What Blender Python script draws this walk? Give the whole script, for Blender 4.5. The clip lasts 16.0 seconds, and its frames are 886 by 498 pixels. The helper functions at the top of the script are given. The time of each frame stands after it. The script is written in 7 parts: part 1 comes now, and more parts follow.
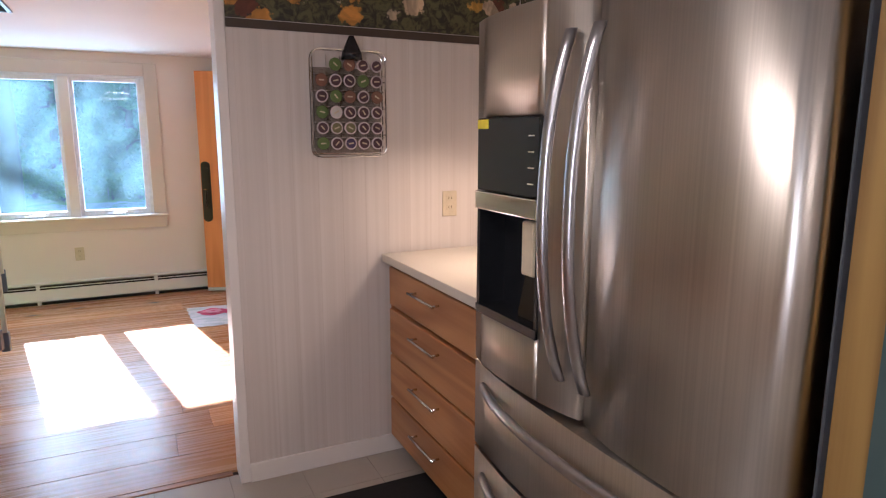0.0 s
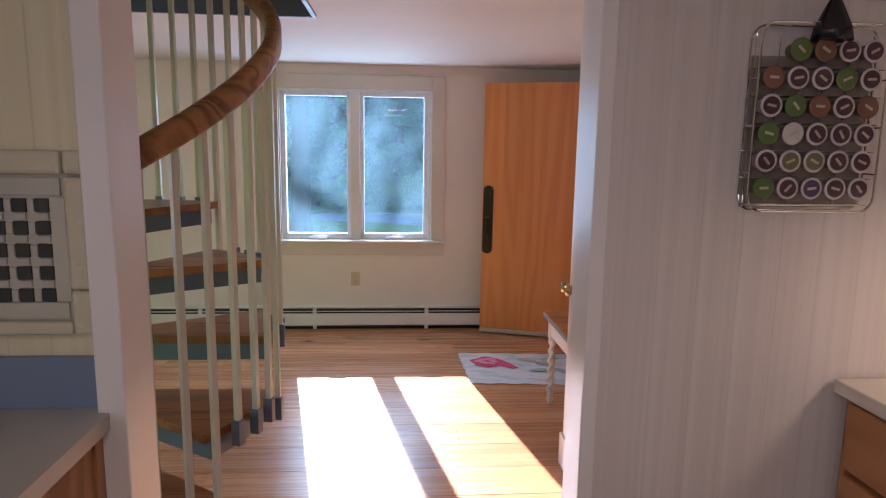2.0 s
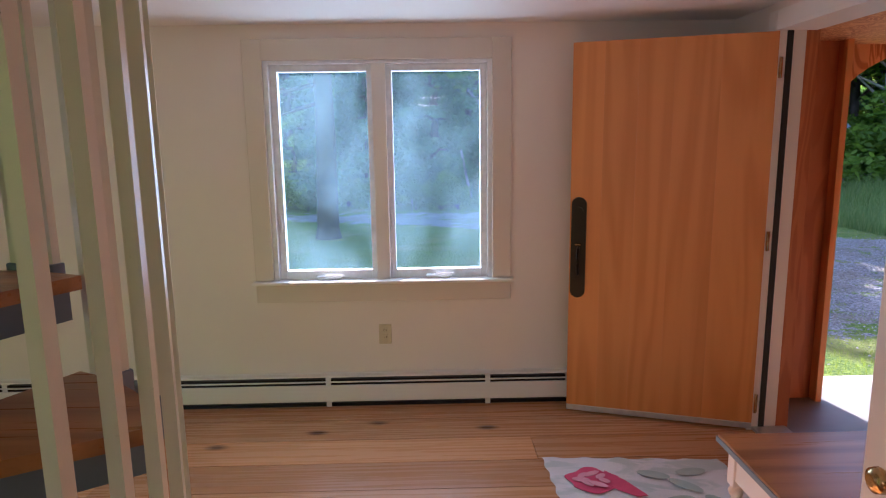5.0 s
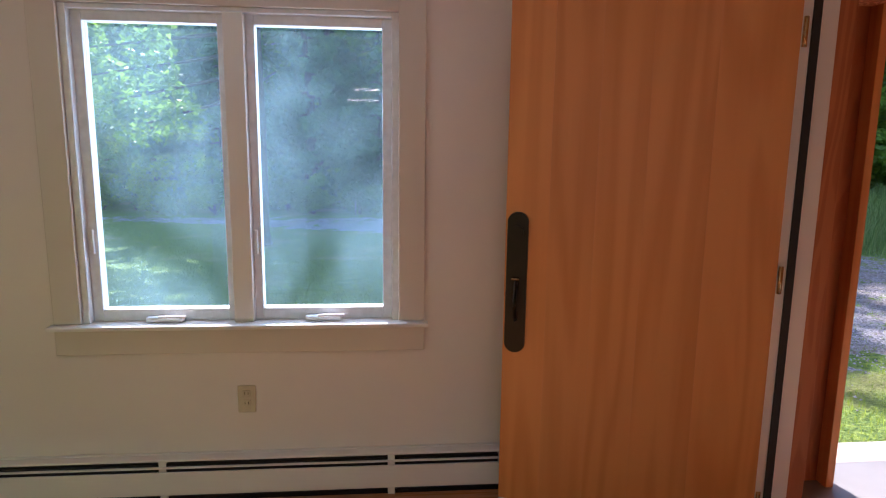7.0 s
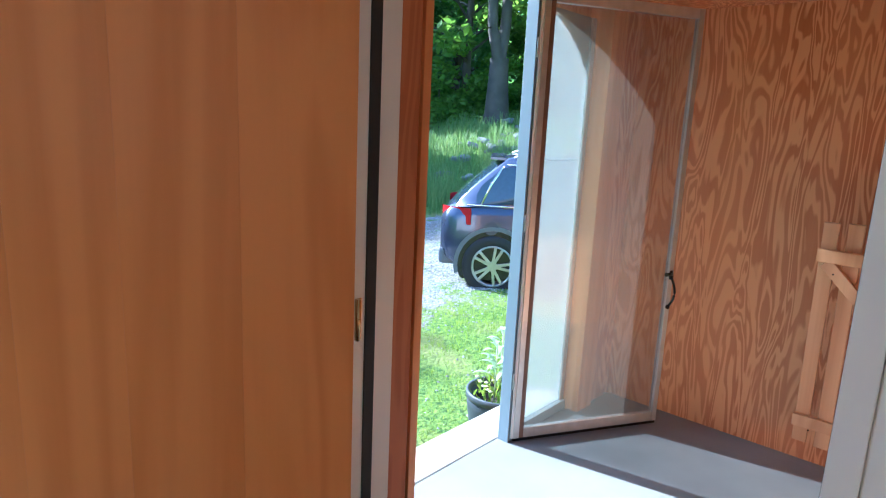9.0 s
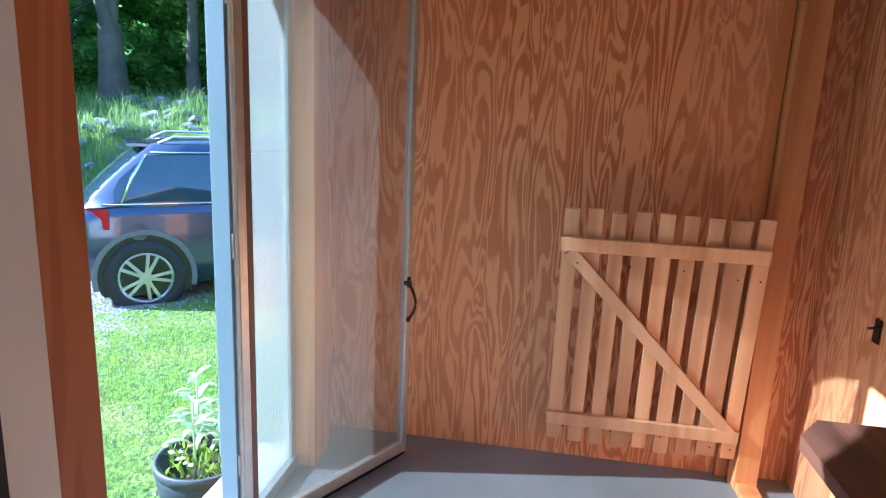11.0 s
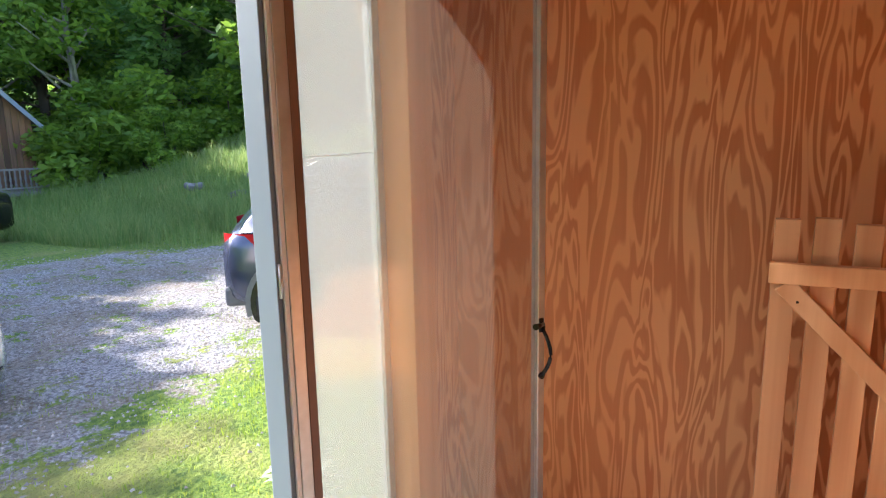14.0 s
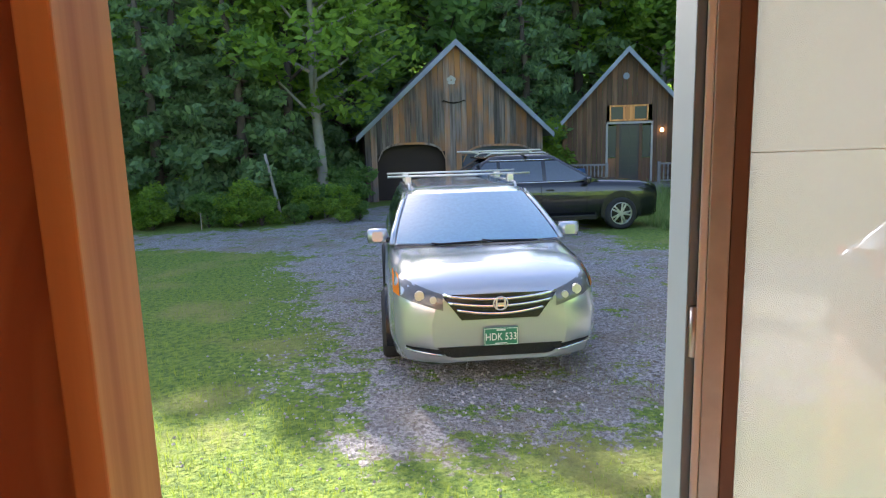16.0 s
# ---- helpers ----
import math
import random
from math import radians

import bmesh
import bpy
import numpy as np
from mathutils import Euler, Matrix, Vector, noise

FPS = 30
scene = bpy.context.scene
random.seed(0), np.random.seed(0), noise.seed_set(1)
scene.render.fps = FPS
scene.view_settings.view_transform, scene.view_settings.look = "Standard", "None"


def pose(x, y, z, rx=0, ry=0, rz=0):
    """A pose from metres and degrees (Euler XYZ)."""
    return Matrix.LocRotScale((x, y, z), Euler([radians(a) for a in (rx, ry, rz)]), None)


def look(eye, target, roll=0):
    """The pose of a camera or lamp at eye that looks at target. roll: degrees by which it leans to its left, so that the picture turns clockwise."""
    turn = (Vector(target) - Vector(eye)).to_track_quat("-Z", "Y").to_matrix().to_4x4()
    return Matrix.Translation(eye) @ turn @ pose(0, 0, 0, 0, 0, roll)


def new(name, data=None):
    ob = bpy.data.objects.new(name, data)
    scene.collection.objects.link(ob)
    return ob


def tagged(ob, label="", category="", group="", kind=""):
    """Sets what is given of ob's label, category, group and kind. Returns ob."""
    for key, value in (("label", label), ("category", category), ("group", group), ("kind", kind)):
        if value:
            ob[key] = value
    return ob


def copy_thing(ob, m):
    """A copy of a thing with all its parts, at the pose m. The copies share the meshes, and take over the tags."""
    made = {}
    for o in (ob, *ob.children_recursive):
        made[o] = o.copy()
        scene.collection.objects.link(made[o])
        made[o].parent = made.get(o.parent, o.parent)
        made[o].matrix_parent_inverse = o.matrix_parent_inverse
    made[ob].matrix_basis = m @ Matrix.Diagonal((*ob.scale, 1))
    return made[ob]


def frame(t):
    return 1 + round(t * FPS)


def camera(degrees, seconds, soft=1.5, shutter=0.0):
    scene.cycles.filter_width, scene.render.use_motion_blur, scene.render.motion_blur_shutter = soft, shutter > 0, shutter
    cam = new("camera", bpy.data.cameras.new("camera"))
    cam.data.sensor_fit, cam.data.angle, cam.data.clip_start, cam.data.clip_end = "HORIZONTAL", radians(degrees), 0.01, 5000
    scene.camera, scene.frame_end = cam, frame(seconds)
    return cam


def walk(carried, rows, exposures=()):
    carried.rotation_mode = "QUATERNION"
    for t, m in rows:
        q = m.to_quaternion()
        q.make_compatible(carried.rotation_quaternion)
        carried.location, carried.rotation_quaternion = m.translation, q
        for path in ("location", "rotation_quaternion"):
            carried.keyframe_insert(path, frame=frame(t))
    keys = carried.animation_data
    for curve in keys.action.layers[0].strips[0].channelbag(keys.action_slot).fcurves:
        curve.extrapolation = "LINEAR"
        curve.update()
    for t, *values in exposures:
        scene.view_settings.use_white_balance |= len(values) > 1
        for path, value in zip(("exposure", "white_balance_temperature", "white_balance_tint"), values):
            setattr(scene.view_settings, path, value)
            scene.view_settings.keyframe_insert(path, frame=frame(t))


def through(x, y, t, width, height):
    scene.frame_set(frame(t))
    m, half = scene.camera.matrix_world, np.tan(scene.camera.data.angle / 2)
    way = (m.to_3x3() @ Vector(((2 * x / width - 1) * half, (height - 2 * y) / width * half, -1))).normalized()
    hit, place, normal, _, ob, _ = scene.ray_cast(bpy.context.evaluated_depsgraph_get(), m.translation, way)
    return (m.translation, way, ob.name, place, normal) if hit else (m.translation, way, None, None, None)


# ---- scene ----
cam = camera(70.3, 16.0, soft=1.2)
PATH = [
    (0, (0.461, -6.463, 1.499), (1.323, -4.695, 1.14), 0.1),
    (0.5, (0.38, -6.243, 1.49), (1.057, -4.396, 1.128), 0.4),
    (1, (0.353, -5.997, 1.462), (0.797, -4.08, 1.106), 0.9),
    (1.5, (0.374, -5.658, 1.509), (0.576, -3.702, 1.144), 0.8),
    (2, (0.302, -5.312, 1.542), (0.451, -3.343, 1.225), 0.9),
    (2.5, (0.274, -5.008, 1.542), (0.383, -3.038, 1.214), 0.5),
    (3, (0.288, -4.679, 1.541), (0.352, -2.709, 1.201), 0.3),
    (3.5, (0.252, -4.399, 1.551), (0.332, -2.428, 1.22), 0.4),
    (4, (0.228, -4.179, 1.566), (0.289, -2.21, 1.225), -0.3),
    (6.3, (0.377, -2.984, 1.516), (0.36, -1.011, 1.185), -0.4),
    (6.5, (0.525, -2.92, 1.455), (0.435, -0.945, 1.156), -0.3),
    (7, (0.547, -2.584, 1.5), (0.726, -0.619, 1.171), 0.7),
    (7.5, (0.706, -2.307, 1.513), (1.244, -0.413, 1.161), 0.5),
    (8, (0.844, -2.049, 1.526), (1.695, -0.28, 1.143), 0.4),
    (8.5, (0.945, -1.762, 1.505), (2.175, -0.237, 1.103), 2.3),
    (9, (1.036, -1.547, 1.495), (2.506, -0.253, 1.092), 2.7),
    (9.5, (1.181, -1.356, 1.497), (2.858, -0.344, 1.091), 3.1),
    (10, (1.28, -1.162, 1.493), (3.145, -0.564, 1.084), 3.4),
    (10.2, (1.317, -1.084, 1.504), (3.209, -0.58, 1.095), 3.2),
    (12.3, (1.974, -0.899, 1.455), (3.912, -0.655, 1.028), 2.0),
    (12.5, (1.99, -0.899, 1.462), (3.93, -0.662, 1.035), 1.9),
    (13, (2.024, -0.924, 1.46), (3.946, -0.557, 1.047), 0.7),
    (13.5, (2.078, -0.943, 1.399), (3.951, -0.338, 1.046), -0.5),
    (14, (2.244, -0.912, 1.384), (4.026, -0.081, 1.019), -1.2),
    (14.5, (2.395, -0.949, 1.387), (3.975, 0.227, 1.038), -0.9),
    (15, (2.52, -1.024, 1.398), (3.736, 0.522, 1.033), -1.3),
    (15.5, (2.673, -0.956, 1.38), (3.49, 0.837, 1.038), -1.2),
    (16, (2.806, -0.852, 1.356), (3.145, 1.092, 1.03), -1.6),
]
EXPOSURES = [(0, 2.8, 5450, 22), (0.5, 2.4, 5450, 22), (1.5, 2.2, 5450, 25), (4.2, 2.0, 5650, 29), (6.5, 2.0, 6000, 34), (7.0, 1.75, 6000, 30), (7.5, 1.75, 6000, 24), (8.5, 1.95, 5600, 16), (9, 2.25, 4700, 6), (9.6, 2.4, 4250, 1), (10.2, 2.45, 4150, -2), (12.3, 2.05, 5850, 20), (14, 2.2, 6300, 19), (15, 2.15, 6550, 18), (16, 1.95, 6750, 19)]
walk(cam, [(t, look(eye, target, roll)) for t, eye, target, roll in PATH], EXPOSURES)

world = bpy.data.worlds.new("sky")
scene.world = world
world.use_nodes = True
wn = world.node_tree
sky = wn.nodes.new("ShaderNodeTexSky")
sky.sky_type, sky.sun_disc = "NISHITA", False
sky.sun_elevation, sky.sun_rotation = radians(32.5), radians(-11)
wn.links.new(sky.outputs[0], wn.nodes["Background"].inputs[0])
wn.nodes["Background"].inputs[1].default_value = 0.15
sun = new("sun", bpy.data.lights.new("sun", "SUN"))
sun.data.energy, sun.data.angle, sun.data.color = 5.0, radians(0.5), (1, 0.93, 0.82)
sun.matrix_world = look((0, 0, 0), (0.197, -1, -0.655))
sun.location = (-8, 40, 26)


def lamp(name, kind, at, energy, color, size=0.1, aim=None):
    o = new(name, bpy.data.lights.new(name, kind))
    o.data.energy, o.data.color = energy, color
    o.matrix_world = look(at, aim) if aim else pose(*at)
    if kind == "AREA":
        o.data.size = size
    else:
        o.data.shadow_soft_size = size
    return o


lamp("kitchen_light", "AREA", (0.3, -5.6, 2.17), 1.6, (1, 0.84, 0.66), 0.35, (0.3, -5.6, 0))
lamp("kitchen_light_back", "AREA", (0.2, -7.6, 2.17), 2.2, (1, 0.84, 0.66), 0.5, (0.2, -7.6, 0))
lamp("counter_light", "AREA", (1.80, -4.35, 1.46), 0.75, (1, 0.72, 0.46), 0.2, (1.80, -4.35, 0))
# unseen lamp by the closed kitchen wall, added to brighten the fridge steel
lamp("kitchen_west_fill", "AREA", (-1.05, -7.0, 1.45), 4, (0.97, 0.95, 0.92), 1.0, (1.3, -5.9, 1.2))
lamp("window_sky", "AREA", (-0.03, 0.22, 1.37), 5, (0.80, 0.90, 1.0), 1.2, (-0.1, -3, 0.9))
# added fill before the solid west wall, which has no window
lamp("room_west_fill", "AREA", (-2.8, -2.2, 1.4), 1.5, (0.97, 0.95, 0.95), 1.3, (1, -1.8, 1.0))


# ---------- materials ----------
class Mat:
    """A node material under construction: grain, noise and ramps in a few calls."""

    def __init__(self, name, rough=0.5, metal=0.0):
        self.m = bpy.data.materials.new(name)
        self.m.use_nodes = True
        self.t = self.m.node_tree
        self.b = self.t.nodes["Principled BSDF"]
        self.b.inputs["Roughness"].default_value = rough
        self.b.inputs["Metallic"].default_value = metal
        self.pos = self.t.nodes.new("ShaderNodeTexCoord").outputs["Object"]

    def node(self, kind, **props):
        n = self.t.nodes.new(kind)
        for k, v in props.items():
            if k in n.inputs:
                n.inputs[k].default_value = v
        return n

    def link(self, a, b):
        self.t.links.new(a, b)

    def vec(self, scale=(1, 1, 1), shift=False, rot=(0, 0, 0)):
        n = self.t.nodes.new("ShaderNodeMapping")
        n.inputs["Scale"].default_value = scale
        n.inputs["Rotation"].default_value = [radians(a) for a in rot]
        self.link(self.pos, n.inputs["Vector"])
        if shift:
            info = self.t.nodes.new("ShaderNodeObjectInfo")
            mul = self.node("ShaderNodeMath")
            mul.operation = "MULTIPLY"
            mul.inputs[1].default_value = 37.0
            self.link(info.outputs["Random"], mul.inputs[0])
            comb = self.t.nodes.new("ShaderNodeCombineXYZ")
            for i in range(3):
                self.link(mul.outputs[0], comb.inputs[i])
            self.link(comb.outputs[0], n.inputs["Location"])
        return n.outputs[0]

    def noise(self, v, scale=5.0, detail=4.0, rough=0.55, dist=0.0):
        n = self.node("ShaderNodeTexNoise", Scale=scale, Detail=detail, Roughness=rough, Distortion=dist)
        self.link(v, n.inputs["Vector"])
        return n.outputs["Fac"]

    def voronoi(self, v, scale=5.0):
        n = self.node("ShaderNodeTexVoronoi", Scale=scale)
        self.link(v, n.inputs["Vector"])
        return n.outputs["Distance"]

    def math(self, op, a, b=0.0):
        n = self.t.nodes.new("ShaderNodeMath")
        n.operation = op
        for i, x in enumerate((a, b)):
            if isinstance(x, (int, float)):
                n.inputs[i].default_value = x
            else:
                self.link(x, n.inputs[i])
        return n.outputs[0]

    def ramp(self, fac, *stops):
        n = self.t.nodes.new("ShaderNodeValToRGB")
        e = n.color_ramp.elements
        while len(e) < len(stops):
            e.new(0.5)
        for q, (p, c) in zip(e, stops):
            q.position = p
            q.color = (*c, 1) if len(c) == 3 else c
        self.link(fac, n.inputs[0])
        return n.outputs[0]

    def mix(self, fac, a, b, mode="MIX"):
        n = self.t.nodes.new("ShaderNodeMix")
        n.data_type, n.blend_type = "RGBA", mode
        for i, x in ((0, fac), (6, a), (7, b)):
            if isinstance(x, (int, float)):
                n.inputs[i].default_value = x
            elif isinstance(x, tuple):
                n.inputs[i].default_value = (*x, 1)
            else:
                self.link(x, n.inputs[i])
        return n.outputs[2]

    def rand(self):
        return self.t.nodes.new("ShaderNodeObjectInfo").outputs["Random"]

    def island(self):
        return self.t.nodes.new("ShaderNodeNewGeometry").outputs["Random Per Island"]

    def color(self, c):
        if isinstance(c, tuple):
            self.b.inputs["Base Color"].default_value = (*c, 1)
        else:
            self.link(c, self.b.inputs["Base Color"])
        return self

    def rough(self, r):
        self.link(r, self.b.inputs["Roughness"])
        return self

    def bump(self, h, strength=0.2, dist=0.01):
        n = self.node("ShaderNodeBump", Strength=strength, Distance=dist)
        self.link(h, n.inputs["Height"])
        self.link(n.outputs[0], self.b.inputs["Normal"])
        return self


def paint(name, c, rough=0.5, var=0.06, grain=60.0, bump=0.08):
    k = Mat(name, rough)
    a = k.noise(k.vec(), 1.3, 3)
    b = k.noise(k.vec(), grain, 3)
    lo = tuple(x * (1 - var * 1.6) for x in c)
    k.color(k.ramp(a, (0.3, lo), (0.7, c)))
    k.rough(k.math("ADD", k.math("MULTIPLY", b, 0.15), rough - 0.07))
    return k.bump(b, bump, 0.002).m


def wood(name, light, dark, axis=2, scale=1.0, rough=0.45, vary=0.25, knots=0.0, bands=7.0, pores=0.5):
    """Grain along one axis, with cathedral figures, pores and, if wanted, knots."""
    k = Mat(name, rough)
    s = [9.0 * scale] * 3
    s[axis] = 0.75 * scale
    v = k.vec(tuple(s), True)
    big = k.noise(v, 0.55, 2.5, 0.5, 0.6)
    rings = k.math("SINE", k.math("MULTIPLY", big, bands * 6.28))
    rings = k.math("ADD", k.math("MULTIPLY", rings, 0.5), 0.5)
    s2 = [90.0 * scale] * 3
    s2[axis] = 2.2 * scale
    fine = k.noise(k.vec(tuple(s2), True), 1.0, 4)
    f = k.math("ADD", k.math("MULTIPLY", rings, 0.55), k.math("MULTIPLY", fine, pores))
    c = k.ramp(f, (0.25, light), (0.85, dark))
    shade = k.ramp(k.rand(), (0.0, (1 - vary, 1 - vary * 1.1, 1 - vary * 1.2)), (1.0, (1.12, 1.08, 1.0)))
    c = k.mix(1.0, c, shade, "MULTIPLY")
    if knots:
        s3 = [3.2] * 3
        s3[axis] = 1.5
        s3[2 if axis != 2 else 1] *= 0.12
        d = k.voronoi(k.vec(tuple(s3), True), knots)
        c = k.mix(k.ramp(d, (0.04, (1, 1, 1)), (0.115, (0, 0, 0))), c, tuple(x * 0.22 for x in dark))
    k.color(c)
    k.rough(k.math("ADD", k.math("MULTIPLY", fine, 0.25), rough - 0.1))
    return k.bump(f, 0.12, 0.002).m


def plywood(name, light, dark, scale=1.0, rough=0.6):
    k = Mat(name, rough)
    v = k.vec((7.5 * scale, 7.5 * scale, 1.15 * scale), True)
    big = k.noise(v, 0.5, 2.6, 0.5, 0.7)
    tri = k.math("PINGPONG", k.math("MULTIPLY", big, 21.0), 1.0)
    edge = k.ramp(tri, (0.32, (0, 0, 0)), (0.62, (1, 1, 1)))
    fine = k.noise(k.vec((130, 130, 3), True), 1.0, 4)
    region = k.noise(k.vec((2.2, 2.2, 0.3), True), 1.0, 2)
    amount = k.math("MULTIPLY", edge, k.ramp(region, (0.32, (0.35,) * 3), (0.62, (1, 1, 1))))
    f = k.math("ADD", k.math("MULTIPLY", amount, 0.8), k.math("MULTIPLY", fine, 0.22))
    c = k.ramp(f, (0.12, light), (0.5, tuple((a + b) / 2 for a, b in zip(light, dark))), (0.95, dark))
    c = k.mix(k.ramp(k.noise(k.vec((1.2, 1.2, 1.2)), 1.0, 4), (0.55, (0, 0, 0)), (0.8, (0.35,) * 3)), c, (0.25, 0.17, 0.11))
    k.color(c)
    return k.bump(f, 0.15, 0.002).m


def plain(name, c, rough=0.5, metal=0.0, bump=0.0):
    k = Mat(name, rough, metal)
    n = k.noise(k.vec(), 25.0, 3)
    k.color(k.ramp(n, (0.3, tuple(x * 0.86 for x in c)), (0.7, c)))
    if bump:
        k.bump(n, bump, 0.003)
    return k.m


def hazy_glass(name, clear, haze, amount, rough=0.03, soil=0.3):
    """A pane with a film of dust and wiping marks: see-through, a little milky, glossy."""
    k = Mat(name)
    t = k.t
    out = t.nodes["Material Output"]
    tr = t.nodes.new("ShaderNodeBsdfTransparent")
    tr.inputs[0].default_value = (*clear, 1)
    di = t.nodes.new("ShaderNodeBsdfDiffuse")
    di.inputs[0].default_value = (*haze, 1)
    tl = t.nodes.new("ShaderNodeBsdfTranslucent")
    tl.inputs[0].default_value = (*haze, 1)
    mm = t.nodes.new("ShaderNodeMixShader")
    mm.inputs[0].default_value = 0.6
    k.link(di.outputs[0], mm.inputs[1])
    k.link(tl.outputs[0], mm.inputs[2])
    n = k.noise(k.vec((1.6, 1.6, 1.1)), 1.3, 3, 0.5, 0.4)
    specks = k.ramp(k.voronoi(k.vec(), 16.0), (0.02, (1, 1, 1)), (0.045, (0, 0, 0)))
    f = k.math("ADD", k.math("MULTIPLY", k.ramp(n, (0.35, (0, 0, 0)), (0.75, (1, 1, 1))), soil), amount)
    f = k.math("MINIMUM", k.math("ADD", f, k.math("MULTIPLY", specks, 0.12)), 1.0)
    m1 = t.nodes.new("ShaderNodeMixShader")
    k.link(f, m1.inputs[0])
    k.link(tr.outputs[0], m1.inputs[1])
    k.link(mm.outputs[0], m1.inputs[2])
    gl = t.nodes.new("ShaderNodeBsdfGlossy")
    gl.inputs["Roughness"].default_value = rough
    fr = t.nodes.new("ShaderNodeLayerWeight")
    gloss = k.math("ADD", k.math("MULTIPLY", k.math("POWER", fr.outputs["Facing"], 4.5), 0.55), 0.035)
    m2 = t.nodes.new("ShaderNodeMixShader")
    k.link(gloss, m2.inputs[0])
    k.link(m1.outputs[0], m2.inputs[1])
    k.link(gl.outputs[0], m2.inputs[2])
    k.link(m2.outputs[0], out.inputs[0])
    return k.m


def leafy(name, a, b, through=0.35):
    k = Mat(name, 0.55)
    c = k.mix(k.island(), a, b)
    c2 = k.mix(0.5, c, tuple(x * 1.2 for x in b))
    k.color(c)
    tl = k.t.nodes.new("ShaderNodeBsdfTranslucent")
    k.link(c2, tl.inputs[0])
    mx = k.t.nodes.new("ShaderNodeMixShader")
    mx.inputs[0].default_value = through
    k.link(k.b.outputs[0], mx.inputs[1])
    k.link(tl.outputs[0], mx.inputs[2])
    k.link(mx.outputs[0], k.t.nodes["Material Output"].inputs[0])
    return k.m


def brushed(name, c=(0.62, 0.575, 0.51), rough=0.34):
    k = Mat(name, rough, 1.0)
    n = k.noise(k.vec((1.0, 220.0, 0.6)), 1.0, 3)
    w = k.noise(k.vec((0.5, 5.0, 0.25)), 1.0, 2)
    k.color(k.ramp(n, (0.3, tuple(x * 0.85 for x in c)), (0.7, c)))
    k.rough(k.math("ADD", k.math("MULTIPLY", n, 0.12), rough - 0.04))
    h = k.math("ADD", k.math("MULTIPLY", n, 0.1), k.math("MULTIPLY", w, 1.2))
    k.b.inputs["Anisotropic"].default_value = 0.8
    k.b.inputs["Anisotropic Rotation"].default_value = 0.25
    return k.bump(h, 0.10, 0.01).m


WALL = paint("wall_paint", (0.80, 0.715, 0.655), 0.55, 0.04, 90)
TRIM = paint("trim_paint", (0.82, 0.775, 0.73), 0.35, 0.04, 40)
CASING = paint("casing_paint", (0.70, 0.62, 0.54), 0.4, 0.05, 40)
CEIL = paint("ceiling_paint", (0.84, 0.82, 0.80), 0.7, 0.03, 120)
WHITE_VINYL = plain("white_vinyl", (0.82, 0.83, 0.84), 0.3)
CREAM = paint("cream_panel", (0.72, 0.64, 0.42), 0.5, 0.06, 50)
BALUSTER = paint("baluster_paint", (0.72, 0.67, 0.56), 0.3, 0.05, 30)
BLUEGREY = paint("blue_grey_paint_and_shade", (0.15, 0.19, 0.25), 0.4, 0.12, 25)
OAK = wood("oak_rail", (0.42, 0.20, 0.075), (0.20, 0.075, 0.025), 0, 1.0, 0.3, 0.05, 0, 9)
TREAD = wood("tread_wood", (0.40, 0.17, 0.06), (0.22, 0.08, 0.026), 0, 0.8, 0.28, 0.15, 0, 5)
PINE = wood("pine_board", (0.60, 0.31, 0.14), (0.49, 0.225, 0.092), 0, 0.6, 0.25, 0.20, 1.0, 2, 0.22)
FIR = wood("fir_door", (0.66, 0.27, 0.078), (0.57, 0.21, 0.053), 2, 0.62, 0.36, 0.07, 0.40, 7, 0.4)
MAPLE = wood("drawer_wood", (0.52, 0.25, 0.095), (0.38, 0.16, 0.055), 1, 0.7, 0.33, 0.08, 0, 5)
CABSIDE = wood("cabinet_side", (0.45, 0.20, 0.08), (0.28, 0.11, 0.04), 2, 1.2, 0.4, 0.1, 0, 9)
PLY = plywood("fir_plywood", (0.78, 0.37, 0.15), (0.50, 0.15, 0.04), 2.4)
# reddish plywood, its colour also lowered for the porch shade
PLY_RED_SHADED = plywood("red_plywood_shaded", (0.50, 0.17, 0.06), (0.38, 0.105, 0.035), 0.9)
STUD = wood("spruce_stud", (0.78, 0.37, 0.13), (0.54, 0.20, 0.06), 2, 0.5, 0.55, 0.1, 0.55, 5)
DARKWOOD = wood("dark_slab", (0.10, 0.045, 0.03), (0.05, 0.022, 0.016), 0, 1.0, 0.3, 0.1, 0.5, 5)
SLATWOOD = wood("slat_wood", (0.74, 0.44, 0.23), (0.56, 0.29, 0.13), 2, 0.6, 0.6, 0.22, 0.4, 5)
WHITE_DOOR = paint("white_door_paint", (0.78, 0.68, 0.565), 0.35, 0.05, 60)
METAL_DARK = plain("bronze", (0.035, 0.028, 0.02), 0.4, 0.8, 0.2)
BRASS = plain("brass", (0.62, 0.43, 0.20), 0.2, 1.0)
CHROME = plain("chrome", (0.75, 0.74, 0.72), 0.12, 1.0)
ALU = plain("aluminium", (0.62, 0.62, 0.60), 0.38, 0.7, 0.05)
BLACK = plain("black_plastic", (0.012, 0.013, 0.015), 0.25)
RUBBER = plain("black_rubber", (0.02, 0.02, 0.02), 0.7, 0, 0.2)
STEEL = brushed("brushed_steel")
IVORY = plain("ivory_plastic", (0.62, 0.53, 0.37), 0.35)
COUNTER = paint("laminate", (0.68, 0.62, 0.52), 0.3, 0.05, 300, 0.03)
GREYDECK = paint("grey_deck_paint", (0.27, 0.275, 0.27), 0.5, 0.22, 14, 0.2)
PAINT_BLUE = paint("blue_grey_trim", (0.20, 0.26, 0.31), 0.45, 0.08, 20)
PAINT_BROWN = paint("brown_trim", (0.20, 0.105, 0.07), 0.45, 0.08, 20)
